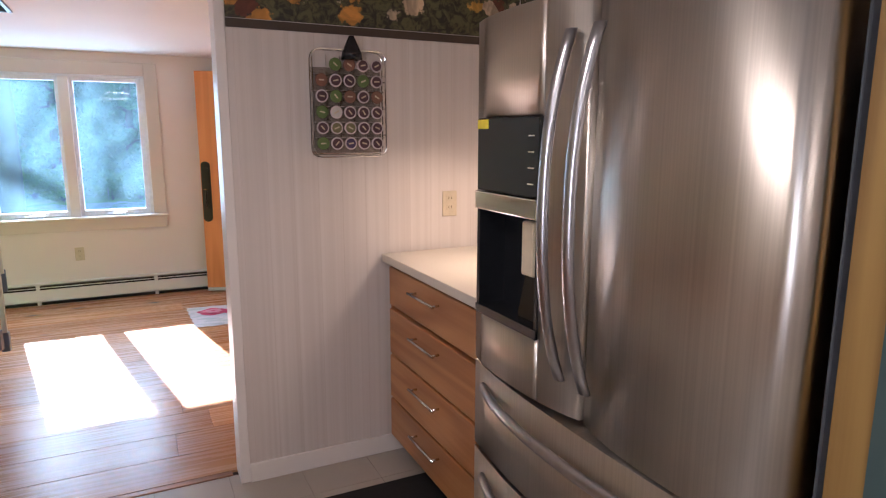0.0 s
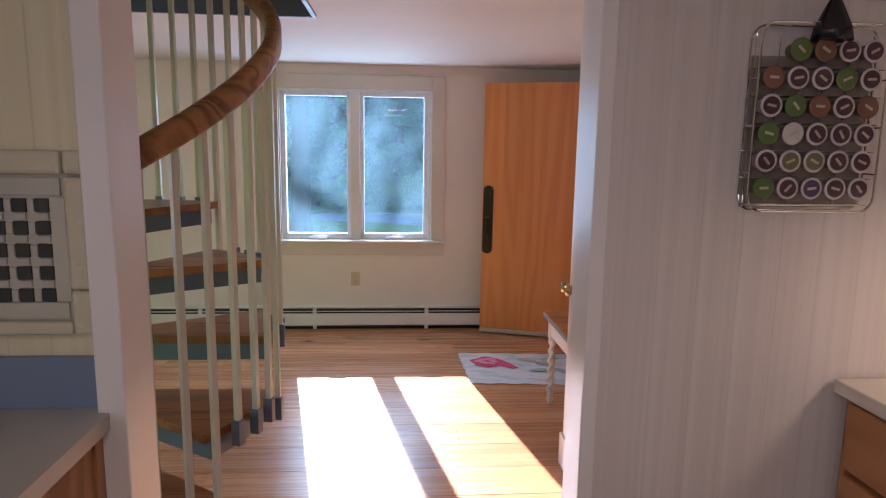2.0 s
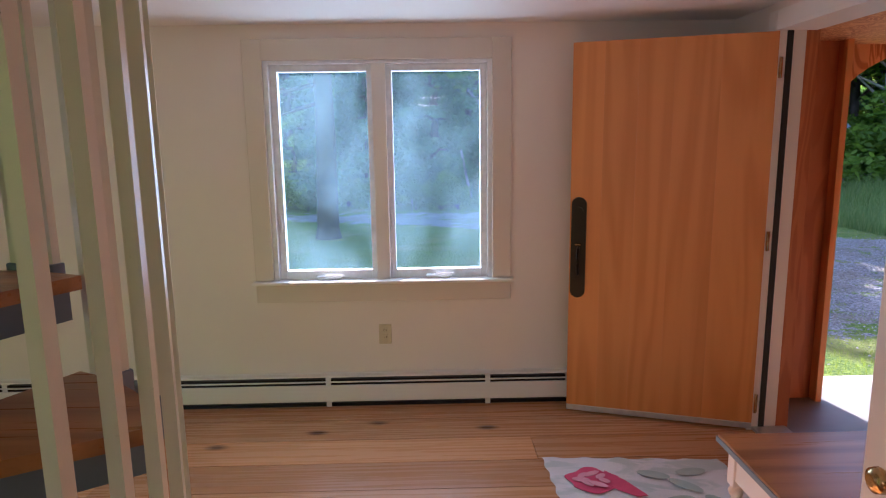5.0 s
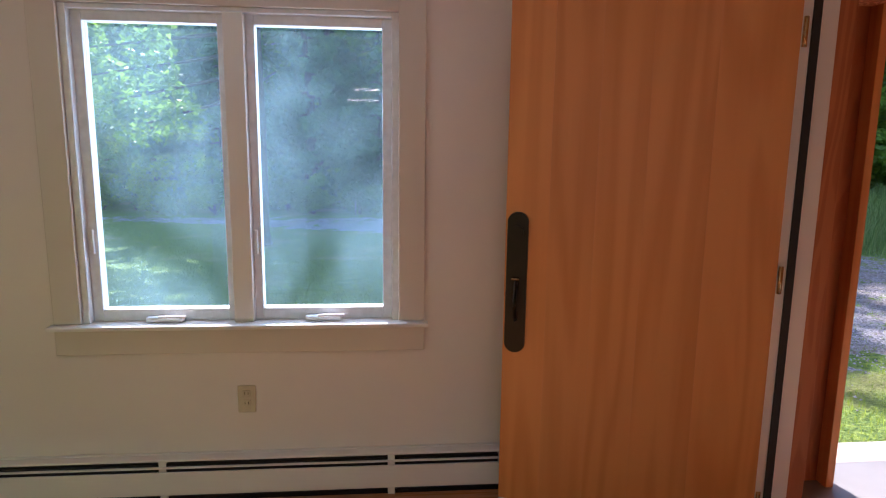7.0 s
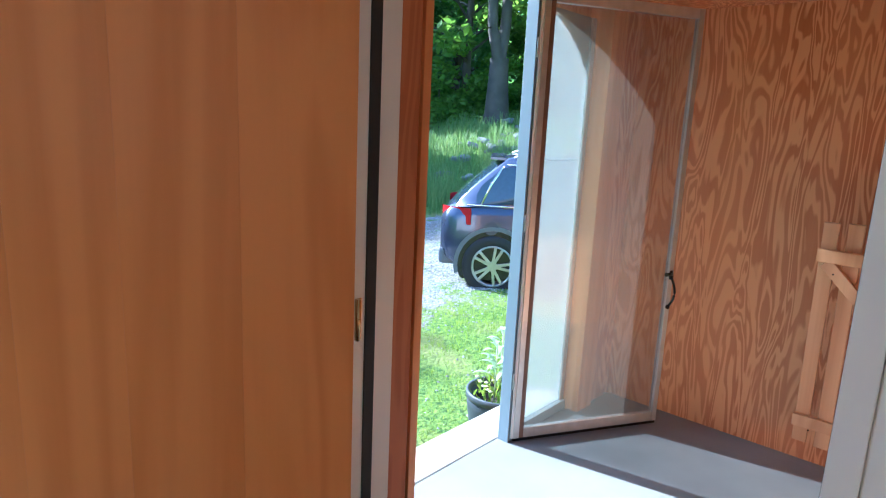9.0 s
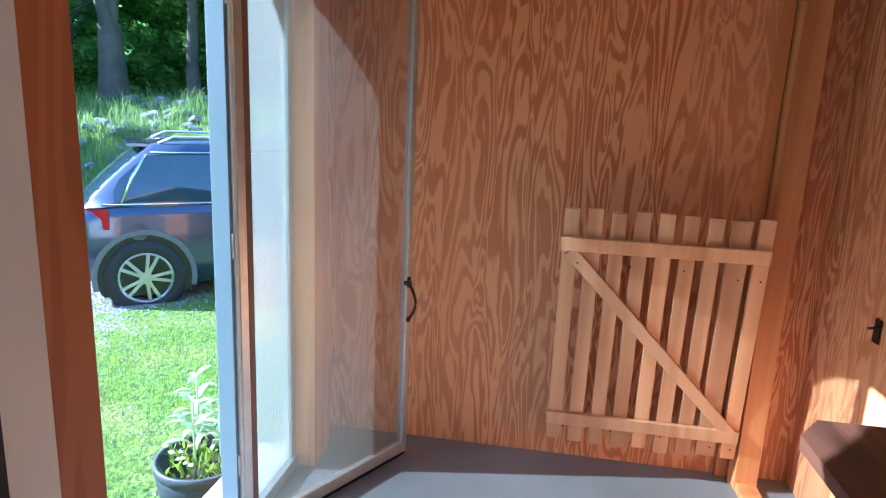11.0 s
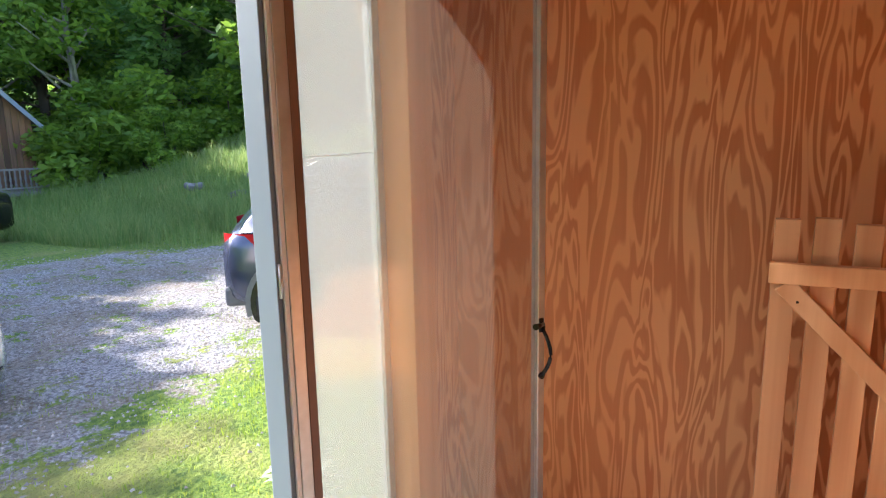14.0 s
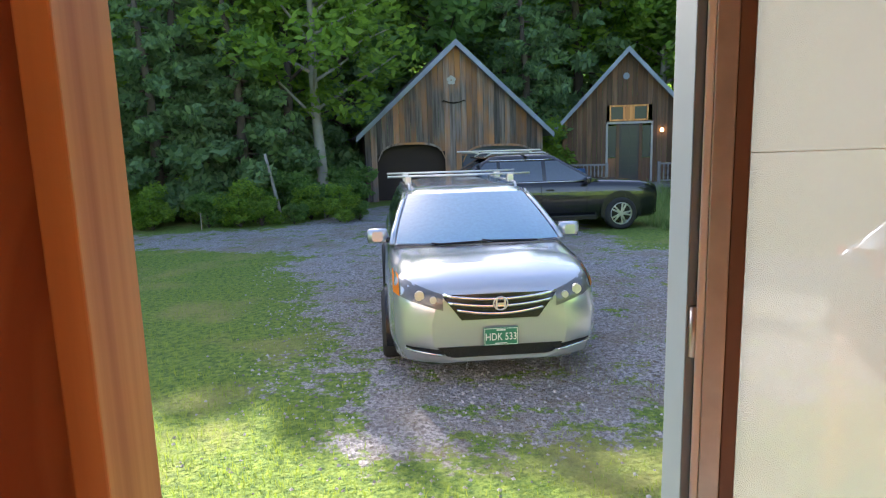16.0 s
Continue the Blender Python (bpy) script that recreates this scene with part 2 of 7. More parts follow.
GLASS_WIN = hazy_glass("window_glass", (0.86, 0.97, 1.0), (0.44, 0.76, 0.96), 0.012, 0.02, 0.08)
GLASS_STORM = hazy_glass("storm_glass", (0.97, 0.98, 0.98), (0.54, 0.50, 0.42), 0.11, 0.08, 0.06)
FROST = hazy_glass("frosted_panel", (0.9, 0.93, 0.93), (0.325, 0.345, 0.335), 0.42, 0.35, 0.12)
CARGLASS = plain("car_glass", (0.03, 0.05, 0.07), 0.03)
CARGLASS.node_tree.nodes["Principled BSDF"].inputs["IOR"].default_value = 1.9
# the blue base colour stands in for sky mirrored in the glass
WINDSHIELD = plain("windshield_sky_blue", (0.07, 0.22, 0.33), 0.05)
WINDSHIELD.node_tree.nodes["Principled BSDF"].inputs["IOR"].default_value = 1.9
TYRE = plain("tyre", (0.02, 0.02, 0.021), 0.75, 0, 0.3)
RED_LENS = plain("red_lens", (0.45, 0.015, 0.015), 0.15)
AMBER = plain("amber_lens", (0.75, 0.22, 0.03), 0.15)
LENS = plain("clear_lens", (0.12, 0.125, 0.13), 0.15, 0.2)
BARK = paint("bark", (0.12, 0.10, 0.085), 0.9, 0.3, 12, 0.9)
BIRCH = paint("pale_bark", (0.36, 0.345, 0.31), 0.8, 0.3, 12, 0.5)
LEAF = leafy("leaf_green", (0.065, 0.165, 0.03), (0.24, 0.40, 0.05), 0.55)
LEAF_DARK = leafy("leaf_dark", (0.06, 0.16, 0.045), (0.16, 0.30, 0.07), 0.5)
NEEDLE = leafy("needle_green", (0.07, 0.16, 0.07), (0.17, 0.29, 0.11), 0.4)
BLADE = leafy("grass_blade", (0.08, 0.20, 0.02), (0.30, 0.40, 0.05), 0.45)
DRYBLADE = leafy("tall_grass_blade", (0.08, 0.22, 0.05), (0.28, 0.36, 0.13), 0.45)
STONE = plain("stone", (0.20, 0.20, 0.21), 0.85, 0, 0.5)


def car_paint(name, c, metal=0.5):
    k = Mat(name, 0.22, metal)
    n = k.noise(k.vec(), 400.0, 2)
    k.color(k.ramp(n, (0.3, tuple(x * 0.9 for x in c)), (0.7, c)))
    k.b.inputs["Coat Weight"].default_value = 0.7
    k.b.inputs["Coat Roughness"].default_value = 0.04
    return k.m


SILVER = car_paint("silver_paint", (0.47, 0.51, 0.55), 0.6)
DARKBLUE = car_paint("dark_blue_paint", (0.07, 0.085, 0.14), 0.55)
BLACKPAINT = car_paint("black_paint", (0.012, 0.013, 0.015), 0.2)


# ---------- mesh helpers ----------
def bx(bm, lo, hi, m=None, bevel=0.0):
    r = bmesh.ops.create_cube(bm, size=1)["verts"]
    for v in r:
        v.co = Vector([lo[i] if v.co[i] < 0 else hi[i] for i in range(3)])
    if bevel:
        es = list({e for v in r for e in v.link_edges})
        r = bmesh.ops.bevel(bm, geom=es, offset=bevel, segments=2, affect="EDGES", profile=0.5)["verts"]
    if m is not None:
        bmesh.ops.transform(bm, matrix=m, verts=list(r))
    return bm


def rod(bm, p0, p1, r0, r1=None, n=10, cap=True):
    r1 = r0 if r1 is None else r1
    p0, p1 = Vector(p0), Vector(p1)
    q = (p1 - p0).to_track_quat("Z", "Y").to_matrix()
    a = [bm.verts.new(p0 + q @ Vector((math.cos(t) * r0, math.sin(t) * r0, 0))) for t in (2 * math.pi * i / n for i in range(n))]
    b = [bm.verts.new(p1 + q @ Vector((math.cos(t) * r1, math.sin(t) * r1, 0))) for t in (2 * math.pi * i / n for i in range(n))]
    for i in range(n):
        f = bm.faces.new((a[i], a[(i + 1) % n], b[(i + 1) % n], b[i]))
        f.smooth = n > 6
    if cap:
        bm.faces.new(a[::-1])
        bm.faces.new(b)
    return bm


def prism(bm, pts, axis, a, b):
    """The polygon pts, in the plane across the axis, drawn out from a to b."""
    def at(p, d):
        return {0: (d, p[0], p[1]), 1: (p[0], d, p[1]), 2: (p[0], p[1], d)}[axis]
    lo, hi = [bm.verts.new(at(p, a)) for p in pts], [bm.verts.new(at(p, b)) for p in pts]
    n = len(pts)
    bm.faces.new(lo)
    bm.faces.new(hi[::-1])
    for i in range(n):
        bm.faces.new((lo[i], hi[i], hi[(i + 1) % n], lo[(i + 1) % n]))
    return bm


def sweep(bm, path, section, closed=False):
    """Draws a section (side, up) along a path of points, its side kept level."""
    rings = []
    for i, p in enumerate(path):
        p = Vector(p)
        d = (Vector(path[min(i + 1, len(path) - 1)]) - Vector(path[max(i - 1, 0)])).normalized()
        side = d.cross(Vector((0, 0, 1)))
        side = side.normalized() if side.length > 1e-4 else Vector((1, 0, 0))
        up = side.cross(d)
        rings.append([bm.verts.new(p + side * s + up * u) for s, u in section])
    n = len(section)
    for r, q in zip(rings, rings[1:]):
        for i in range(n):
            bm.faces.new((r[i], r[(i + 1) % n], q[(i + 1) % n], q[i])).smooth = True
    bm.faces.new(rings[0][::-1])
    bm.faces.new(rings[-1])
    return bm


def lathe(bm, prof, c=(0, 0), n=16, top=True):
    """Turns a profile of (radius, height) about an upright axis."""
    rings = [[bm.verts.new((c[0] + r * math.cos(2 * math.pi * i / n), c[1] + r * math.sin(2 * math.pi * i / n), z)) for i in range(n)] for r, z in prof]
    for a, b in zip(rings, rings[1:]):
        for i in range(n):
            bm.faces.new((a[i], a[(i + 1) % n], b[(i + 1) % n], b[i])).smooth = True
    if top:
        bm.faces.new(rings[0][::-1])
        bm.faces.new(rings[-1])
    return bm


def oval(w, h, n=10):
    return [(w * math.cos(2 * math.pi * i / n), h * math.sin(2 * math.pi * i / n)) for i in range(n)]


def mesh_of(name, bm, mat):
    bmesh.ops.recalc_face_normals(bm, faces=bm.faces[:])
    me = bpy.data.meshes.new(name)
    bm.to_mesh(me)
    bm.free()
    me.materials.append(mat)
    return me


def part(name, bm, mat, parent, label=""):
    o = new(name, mesh_of(name, bm, mat))
    o.parent = parent
    return tagged(o, label)


def thing(name, at, label, category, rz=0, group=""):
    o = new(name)
    o.empty_display_size = 0.1
    o.matrix_world = pose(*at, 0, 0, rz)
    return tagged(o, label, category, group)


def solid(name, bm, mat, label="", category="", kind="", group="", at=(0, 0, 0), rz=0):
    o = new(name, mesh_of(name, bm, mat))
    o.matrix_world = pose(*at, 0, 0, rz)
    return tagged(o, label, category, group, kind)


def slab(name, lo, hi, mat, label="", kind="structure", bevel=0.0):
    return solid(name, bx(bmesh.new(), lo, hi, None, bevel), mat, label, "", kind)


def B(lo, hi, bevel=0.0, m=None):
    return bx(bmesh.new(), lo, hi, m, bevel)


# ---------- the room ----------
def window_wall():
    slab("wall_north", (-3.0, 0.0, 0.0), (-0.68, 0.18, 2.2), WALL)
    slab("wall_north_east", (0.62, 0.0, 0.0), (2.10, 0.18, 2.2), WALL)
    slab("wall_north_low", (-0.68, 0.0, 0.0), (0.62, 0.18, 0.745), WALL)
    slab("wall_north_high", (-0.68, 0.0, 2.012), (0.62, 0.18, 2.2), WALL)


window_wall()
slab("wall_west", (-3.15, -3.9, 0.0), (-3.0, 0.18, 2.2), WALL)
slab("wall_east_corner", (1.95, -0.465, 0.0), (2.10, 0.0, 2.2), WALL)
slab("wall_east", (1.95, -3.69, 0.0), (2.10, -1.47, 2.2), WALL)
slab("wall_east_head", (1.95, -1.47, 2.085), (2.10, -0.465, 2.2), WALL)
slab("wall_kitchen_east", (2.15, -9.0, 0.0), (2.3, -3.69, 2.2), WALL)
slab("wall_kitchen_south", (-1.2, -9.15, 0.0), (2.3, -9.0, 2.2), WALL)
slab("wall_kitchen_west", (-1.25, -9.0, 0.0), (-1.1, -3.93, 2.2), CREAM)
slab("kitchen_trim_east", (2.10, -3.69, 0.0), (2.15, -3.6, 2.2), WALL)

CEILING = bmesh.new()
for lo, hi in (((-3.15, -1.93, 2.2), (2.10, 0.18, 2.42)), ((-3.15, -3.66, 2.2), (-1.85, -1.93, 2.42)), ((-0.11, -3.66, 2.2), (2.10, -1.93, 2.42)),
               ((-3.15, -9.15, 2.2), (2.30, -3.66, 2.42))):
    bx(CEILING, lo, hi)
solid("ceiling", CEILING, CEIL, "", "", "structure")
UP = bmesh.new()
for lo, hi in (((-1.95, -3.76, 2.42), (-1.85, -1.83, 3.6)), ((-0.11, -3.76, 2.42), (-0.01, -1.83, 3.6)), ((-1.85, -3.76, 2.42), (-0.11, -3.66, 3.6)),
               ((-1.85, -1.93, 2.42), (-0.11, -1.83, 3.6)), ((-1.95, -3.76, 3.6), (-0.01, -1.83, 3.7))):
    bx(UP, lo, hi)
solid("stairwell_wall", UP, WALL, "", "", "structure")
slab("stairwell_trim", (-0.125, -3.66, 2.185), (-0.105, -1.92, 2.30), BLUEGREY)
# white header in shade, its shade put in as a blue-grey strip
slab("stairwell_header", (-1.85, -1.945, 2.185), (-0.125, -1.925, 2.30), BLUEGREY)

k = Mat("striped_board", 0.55)
s = k.noise(k.vec((38, 38, 0.25)), 1.0, 3)
sep = k.t.nodes.new("ShaderNodeSeparateXYZ")
k.link(k.pos, sep.inputs[0])
gr = k.math("FRACT", k.math("MULTIPLY", sep.outputs[0], 9.5))
line = k.ramp(gr, (0.0, (1, 1, 1)), (0.05, (0, 0, 0)))
k.color(k.mix(k.math("MULTIPLY", line, 0.28), k.ramp(s, (0.3, (0.61, 0.545, 0.49)), (0.7, (0.70, 0.64, 0.59))), (0.48, 0.40, 0.32)))
k.bump(k.math("MULTIPLY", line, -1.0), 0.3, 0.002)
STRIPED = k.m

k = Mat("cream_board", 0.5)
sep = k.t.nodes.new("ShaderNodeSeparateXYZ")
k.link(k.pos, sep.inputs[0])
line = k.ramp(k.math("FRACT", k.math("MULTIPLY", sep.outputs[0], 11.0)), (0.0, (1, 1, 1)), (0.06, (0, 0, 0)))
k.color(k.mix(k.math("MULTIPLY", line, 0.35), k.ramp(k.noise(k.vec((30, 30, 0.4)), 1.0, 3), (0.3, (0.68, 0.60, 0.38)), (0.7, (0.76, 0.69, 0.47))), (0.50, 0.42, 0.24)))
k.bump(k.math("MULTIPLY", line, -1.0), 0.3, 0.002)
CREAMBOARD = k.m

slab("wall_partition", (0.815, -3.82, 0.0), (2.15, -3.69, 2.2), STRIPED)
slab("wall_partition_trim", (0.775, -3.826, 0.0), (0.815, -3.684, 2.2), TRIM, "", "structure", 0.003)
slab("baseboard_kitchen", (0.815, -3.834, 0.0), (2.15, -3.82, 0.085), TRIM, "", "structure", 0.003)
slab("wall_sink", (-1.1, -3.92, 0.0), (-0.345, -3.80, 2.2), CREAMBOARD)
slab("post_sink", (-0.345, -3.965, 0.0), (-0.285, -3.80, 2.2), TRIM, "", "structure", 0.004)

# floral border above the boards
k = Mat("floral_paper", 0.6)
v = k.vec((1, 1, 1))
w = k.noise(v, 9.0, 3, 0.6, 1.5)
d = k.voronoi(k.vec((1, 1, 1.25)), 8.0)
pick = k.t.nodes.new("ShaderNodeTexVoronoi")
pick.inputs["Scale"].default_value = 8.0
k.link(k.vec((1, 1, 1.25)), pick.inputs["Vector"])
hue = k.t.nodes.new("ShaderNodeSeparateColor")
k.link(pick.outputs["Color"], hue.inputs[0])
flower = k.ramp(hue.outputs[0], (0.0, (0.55, 0.26, 0.05)), (0.3, (0.60, 0.48, 0.33)), (0.55, (0.16, 0.05, 0.03)), (0.75, (0.62, 0.36, 0.07)), (0.95, (0.60, 0.50, 0.40)))
flower.node.color_ramp.interpolation = "CONSTANT"
flower = k.mix(0.55, flower, k.ramp(w, (0.35, (0.25, 0.2, 0.15)), (0.65, (1.5, 1.4, 1.2))), "MULTIPLY")
leaves = k.ramp(k.noise(v, 26.0, 3, 0.6, 1.0), (0.42, (0.03, 0.026, 0.018)), (0.6, (0.12, 0.115, 0.05)))
petal = k.math("ADD", d, k.math("MULTIPLY", k.math("SUBTRACT", k.noise(v, 34.0, 3), 0.5), 0.55))
k.color(k.mix(k.ramp(petal, (0.38, (1, 1, 1)), (0.44, (0, 0, 0))), leaves, flower))
FLORAL = k.m
BAND = paint("border_band", (0.075, 0.052, 0.036), 0.6, 0.1, 40)
BORDER = thing("wallpaper_border", (0.817, -3.8215, 1.905), "dark floral wallpaper border with yellow blooms above striped boards", "wallpaper border")
part("paper", B((0, -0.0015, 0.036), (1.33, 0.0012, 0.215)), FLORAL, BORDER)
part("band", B((0, -0.0025, 0.0), (1.33, 0.0012, 0.033)), BAND, BORDER, "dark brown lower band")
BORDER2 = thing("wallpaper_border", (2.1485, -3.83, 1.905), "dark floral wallpaper border with yellow blooms over the drawer cabinet", "wallpaper border")
part("paper", B((-0.0012, -1.3, 0.036), (0.0012, 0, 0.215)), FLORAL, BORDER2)
part("band", B((-0.0025, -1.3, 0.0), (0.0012, 0, 0.033)), BAND, BORDER2, "dark brown lower band")

# ---------- window ----------
def casement_window():
    w = tagged(new("window_1"), "", "", "", "structure")
    w.matrix_world = pose(-0.03, 0, 0.745)
    W = lambda lo, hi, b=0.003: B(lo, hi, b)
    part("window_casing", W((-0.755, -0.018, 0.02), (-0.648, 0.0, 1.375)), CASING, w)
    part("window_casing", W((0.628, -0.018, 0.02), (0.735, 0.0, 1.375)), CASING, w)
    part("window_casing", W((-0.648, -0.018, 1.262), (0.628, 0.0, 1.375)), CASING, w)
    part("window_apron", W((-0.755, -0.016, -0.11), (0.735, 0.0, -0.003)), CASING, w)
    part("window_sill", W((-0.77, -0.055, 0.0), (0.75, 0.07, 0.018), 0.005), TRIM, w)
    for x0, x1 in ((-0.648, -0.62), (0.60, 0.628)):
        part("window_jamb", W((x0, 0.0, 0.018), (x1, 0.13, 1.262)), WHITE_VINYL, w)
    part("window_jamb", W((-0.62, 0.0, 1.243), (0.60, 0.13, 1.262)), WHITE_VINYL, w)
    part("window_mullion", W((-0.048, -0.004, 0.018), (0.030, 0.13, 1.243)), TRIM, w)
    for x0, x1, glass0, glass1 in ((-0.62, -0.048, -0.58, -0.078), (0.030, 0.60, 0.064, 0.562)):
        f = bmesh.new()
        for lo, hi in (((x0, 0.035, 0.018), (glass0, 0.09, 1.243)), ((glass1, 0.035, 0.018), (x1, 0.09, 1.243)),
                       ((glass0, 0.035, 0.018), (glass1, 0.09, 0.068)), ((glass0, 0.035, 1.205), (glass1, 0.09, 1.243))):
            bx(f, lo, hi, None, 0.003)
        sash = part("window_frame", f, WHITE_VINYL, w)
        pane = part("pane", B((glass0, 0.06, 0.068), (glass1, 0.066, 1.205)), GLASS_WIN, sash)
        pane.visible_shadow = False
        c = (glass0 + glass1) / 2
        crank = bx(bmesh.new(), (c - 0.075, -0.005, 0.019), (c + 0.075, 0.034, 0.042), None, 0.009)
        bx(crank, (c - 0.02, -0.02, 0.042), (c + 0.09, -0.008, 0.052), None, 0.004)
        part("window_crank", crank, WHITE_VINYL, w)
        part("sash_latch", B((glass0 - 0.025, 0.02, 0.30), (glass0 - 0.012, 0.035, 0.40), 0.004), WHITE_VINYL, w)


casement_window()


def baseboard_heater():
    h = thing("baseboard_heater", (-2.9, 0, 0), "long white metal baseboard heater with a dark slot along the wall", "baseboard heater")
    L = 3.95
    part("back_panel", B((0, -0.012, 0.02), (L, -0.001, 0.195)), TRIM, h)
    part("top_lip", B((0, -0.062, 0.183), (L, -0.012, 0.192), 0.002), TRIM, h)
    part("front_panel", B((0, -0.068, 0.035), (L, -0.058, 0.138), 0.003), TRIM, h)
    part("damper", B((0, -0.066, 0.153), (L, -0.050, 0.159), 0.001), TRIM, h)
    part("fin_core", B((0.02, -0.055, 0.05), (L - 0.02, -0.014, 0.17)), BLACK, h, "dark heating fins behind the slot")
    part("foot_rail", B((0, -0.05, 0.0), (L, -0.02, 0.02)), BLACK, h)
    for i in range(4):
        part("bracket", B((0.6 + i * 0.95, -0.056, 0.0), (0.63 + i * 0.95, -0.013, 0.183)), TRIM, h)


baseboard_heater()


def outlet(at, rz, label):
    o = thing("wall_outlet", at, label, "outlet", rz)
    part("cover_plate", B((-0.037, -0.006, -0.06), (0.037, 0, 0.06), 0.003), IVORY, o)
    for z in (-0.03, 0.012):
        s = part("socket", B((-0.017, -0.009, z), (0.017, -0.005, z + 0.028), 0.003), IVORY, o)
        slots = bmesh.new()
        for x in (-0.008, 0.006):
            bx(slots, (x, -0.0100, z + 0.009), (x + 0.002, -0.0085, z + 0.02))
        part("slots", slots, BLACK, s)
    return o


outlet((-0.042, 0, 0.428), 0, "ivory duplex wall outlet below the double window")
outlet((-2.1, 0, 0.44), 0, "ivory duplex wall outlet behind the spiral stair")
outlet((1.782, -3.82, 1.178), 0, "ivory wall outlet on striped boards above the counter")


def front_door():
    d = thing("front_door", (1.01, -0.185, 0.0), "open orange-brown solid fir door with a long bronze handle plate", "door", -18)
    xs = [0.0, 0.165, 0.335, 0.51, 0.73, 0.980]
    for a, b in zip(xs, xs[1:]):
        part("board", B((a + 0.0001, 0.0, 0.045), (b - 0.0001, 0.045, 2.06)), FIR, d)
    part("bottom_sweep", B((0, -0.004, 0.012), (0.980, 0.047, 0.045), 0.003), ALU, d, "grey metal bottom sweep")
    bm = bmesh.new()
    pts = [(0.048 + 0.041 * math.cos(t), (1.205 if math.sin(t) > 0 else 0.725) + 0.041 * math.sin(t)) for t in (2 * math.pi * i / 24 + 0.001 for i in range(24))]
    prism(bm, pts, 1, -0.012, 0.0)
    plate = part("handle_plate", bm, METAL_DARK, d, "dark bronze handle plate")
    bm = bmesh.new()
    sweep(bm, [(0.048, -0.012 - 0.045 * math.sin(math.pi * i / 10), 0.82 + 0.15 * i / 10) for i in range(11)], oval(0.007, 0.011, 8))
    part("handle", bm, METAL_DARK, plate)
    part("thumb_latch", B((0.033, -0.05, 0.985), (0.063, -0.012, 0.993), 0.002), BRASS, plate)
    part("deadbolt", rod(bmesh.new(), (0.048, -0.012, 1.17), (0.048, -0.024, 1.17), 0.024, n=16), METAL_DARK, plate)


front_door()


def entry_jamb():
    j = tagged(new("door_1"), "", "", "", "structure")
    part("door_jamb", B((1.925, -0.475, 0.0), (1.985, -0.465, 2.085)), TRIM, j)
    part("weatherstrip", B((1.985, -0.480, 0.0), (2.015, -0.465, 2.085)), RUBBER, j)
    part("door_jamb", B((2.015, -0.472, 0.0), (2.083, -0.43, 2.085), 0.002), TRIM, j)
    part("jamb_board", B((2.083, -0.470, 0.0), (2.150, -0.432, 2.085), 0.002), PLY_RED_SHADED, j)
    for z in (0.10, 0.98, 1.84):
        h = part("hinge", B((1.955, -0.479, z), (1.972, -0.475, z + 0.10)), BRASS, j)
        part("knuckle", rod(bmesh.new(), (1.958, -0.484, z), (1.958, -0.484, z + 0.10), 0.006), BRASS, h)
    part("door_jamb", B((1.93, -1.475, 0.0), (1.985, -1.435, 2.085), 0.002), TRIM, j)
    part("weatherstrip", B((1.985, -1.450, 0.0), (2.010, -1.428, 2.085)), RUBBER, j)
    part("strike_plate", B((1.95, -1.436, 0.93), (1.98, -1.432, 1.0)), METAL_DARK, j)
    part("door_head", B((1.93, -1.435, 2.065), (2.135, -0.47, 2.085)), TRIM, j)
    part("threshold", B((1.95, -1.435, 0.0), (2.135, -0.47, 0.018), 0.004), ALU, j)
    part("door_casing", B((1.935, -0.465, 0.0), (1.95, -0.39, 2.16), 0.003), TRIM, j)
    part("door_casing", B((1.935, -1.55, 0.0), (1.95, -1.475, 2.16), 0.003), TRIM, j)
    part("door_casing", B((1.935, -1.475, 2.085), (1.95, -0.465, 2.16), 0.003), TRIM, j)


entry_jamb()


# ---------- closet with white panelled door ----------
slab("wall_closet", (1.15, -3.69, 0.0), (1.95, -2.44, 2.2), WALL)
slab("baseboard_closet", (1.133, -2.44, 0.0), (1.95, -2.427, 0.13), TRIM, "", "structure", 0.003)
slab("closet_corner", (1.13, -2.56, 0.0), (1.15, -2.427, 2.2), TRIM, "", "structure", 0.003)
slab("closet_base_corner", (1.115, -2.56, 0.0), (1.13, -2.42, 0.16), TRIM, "", "structure", 0.004)


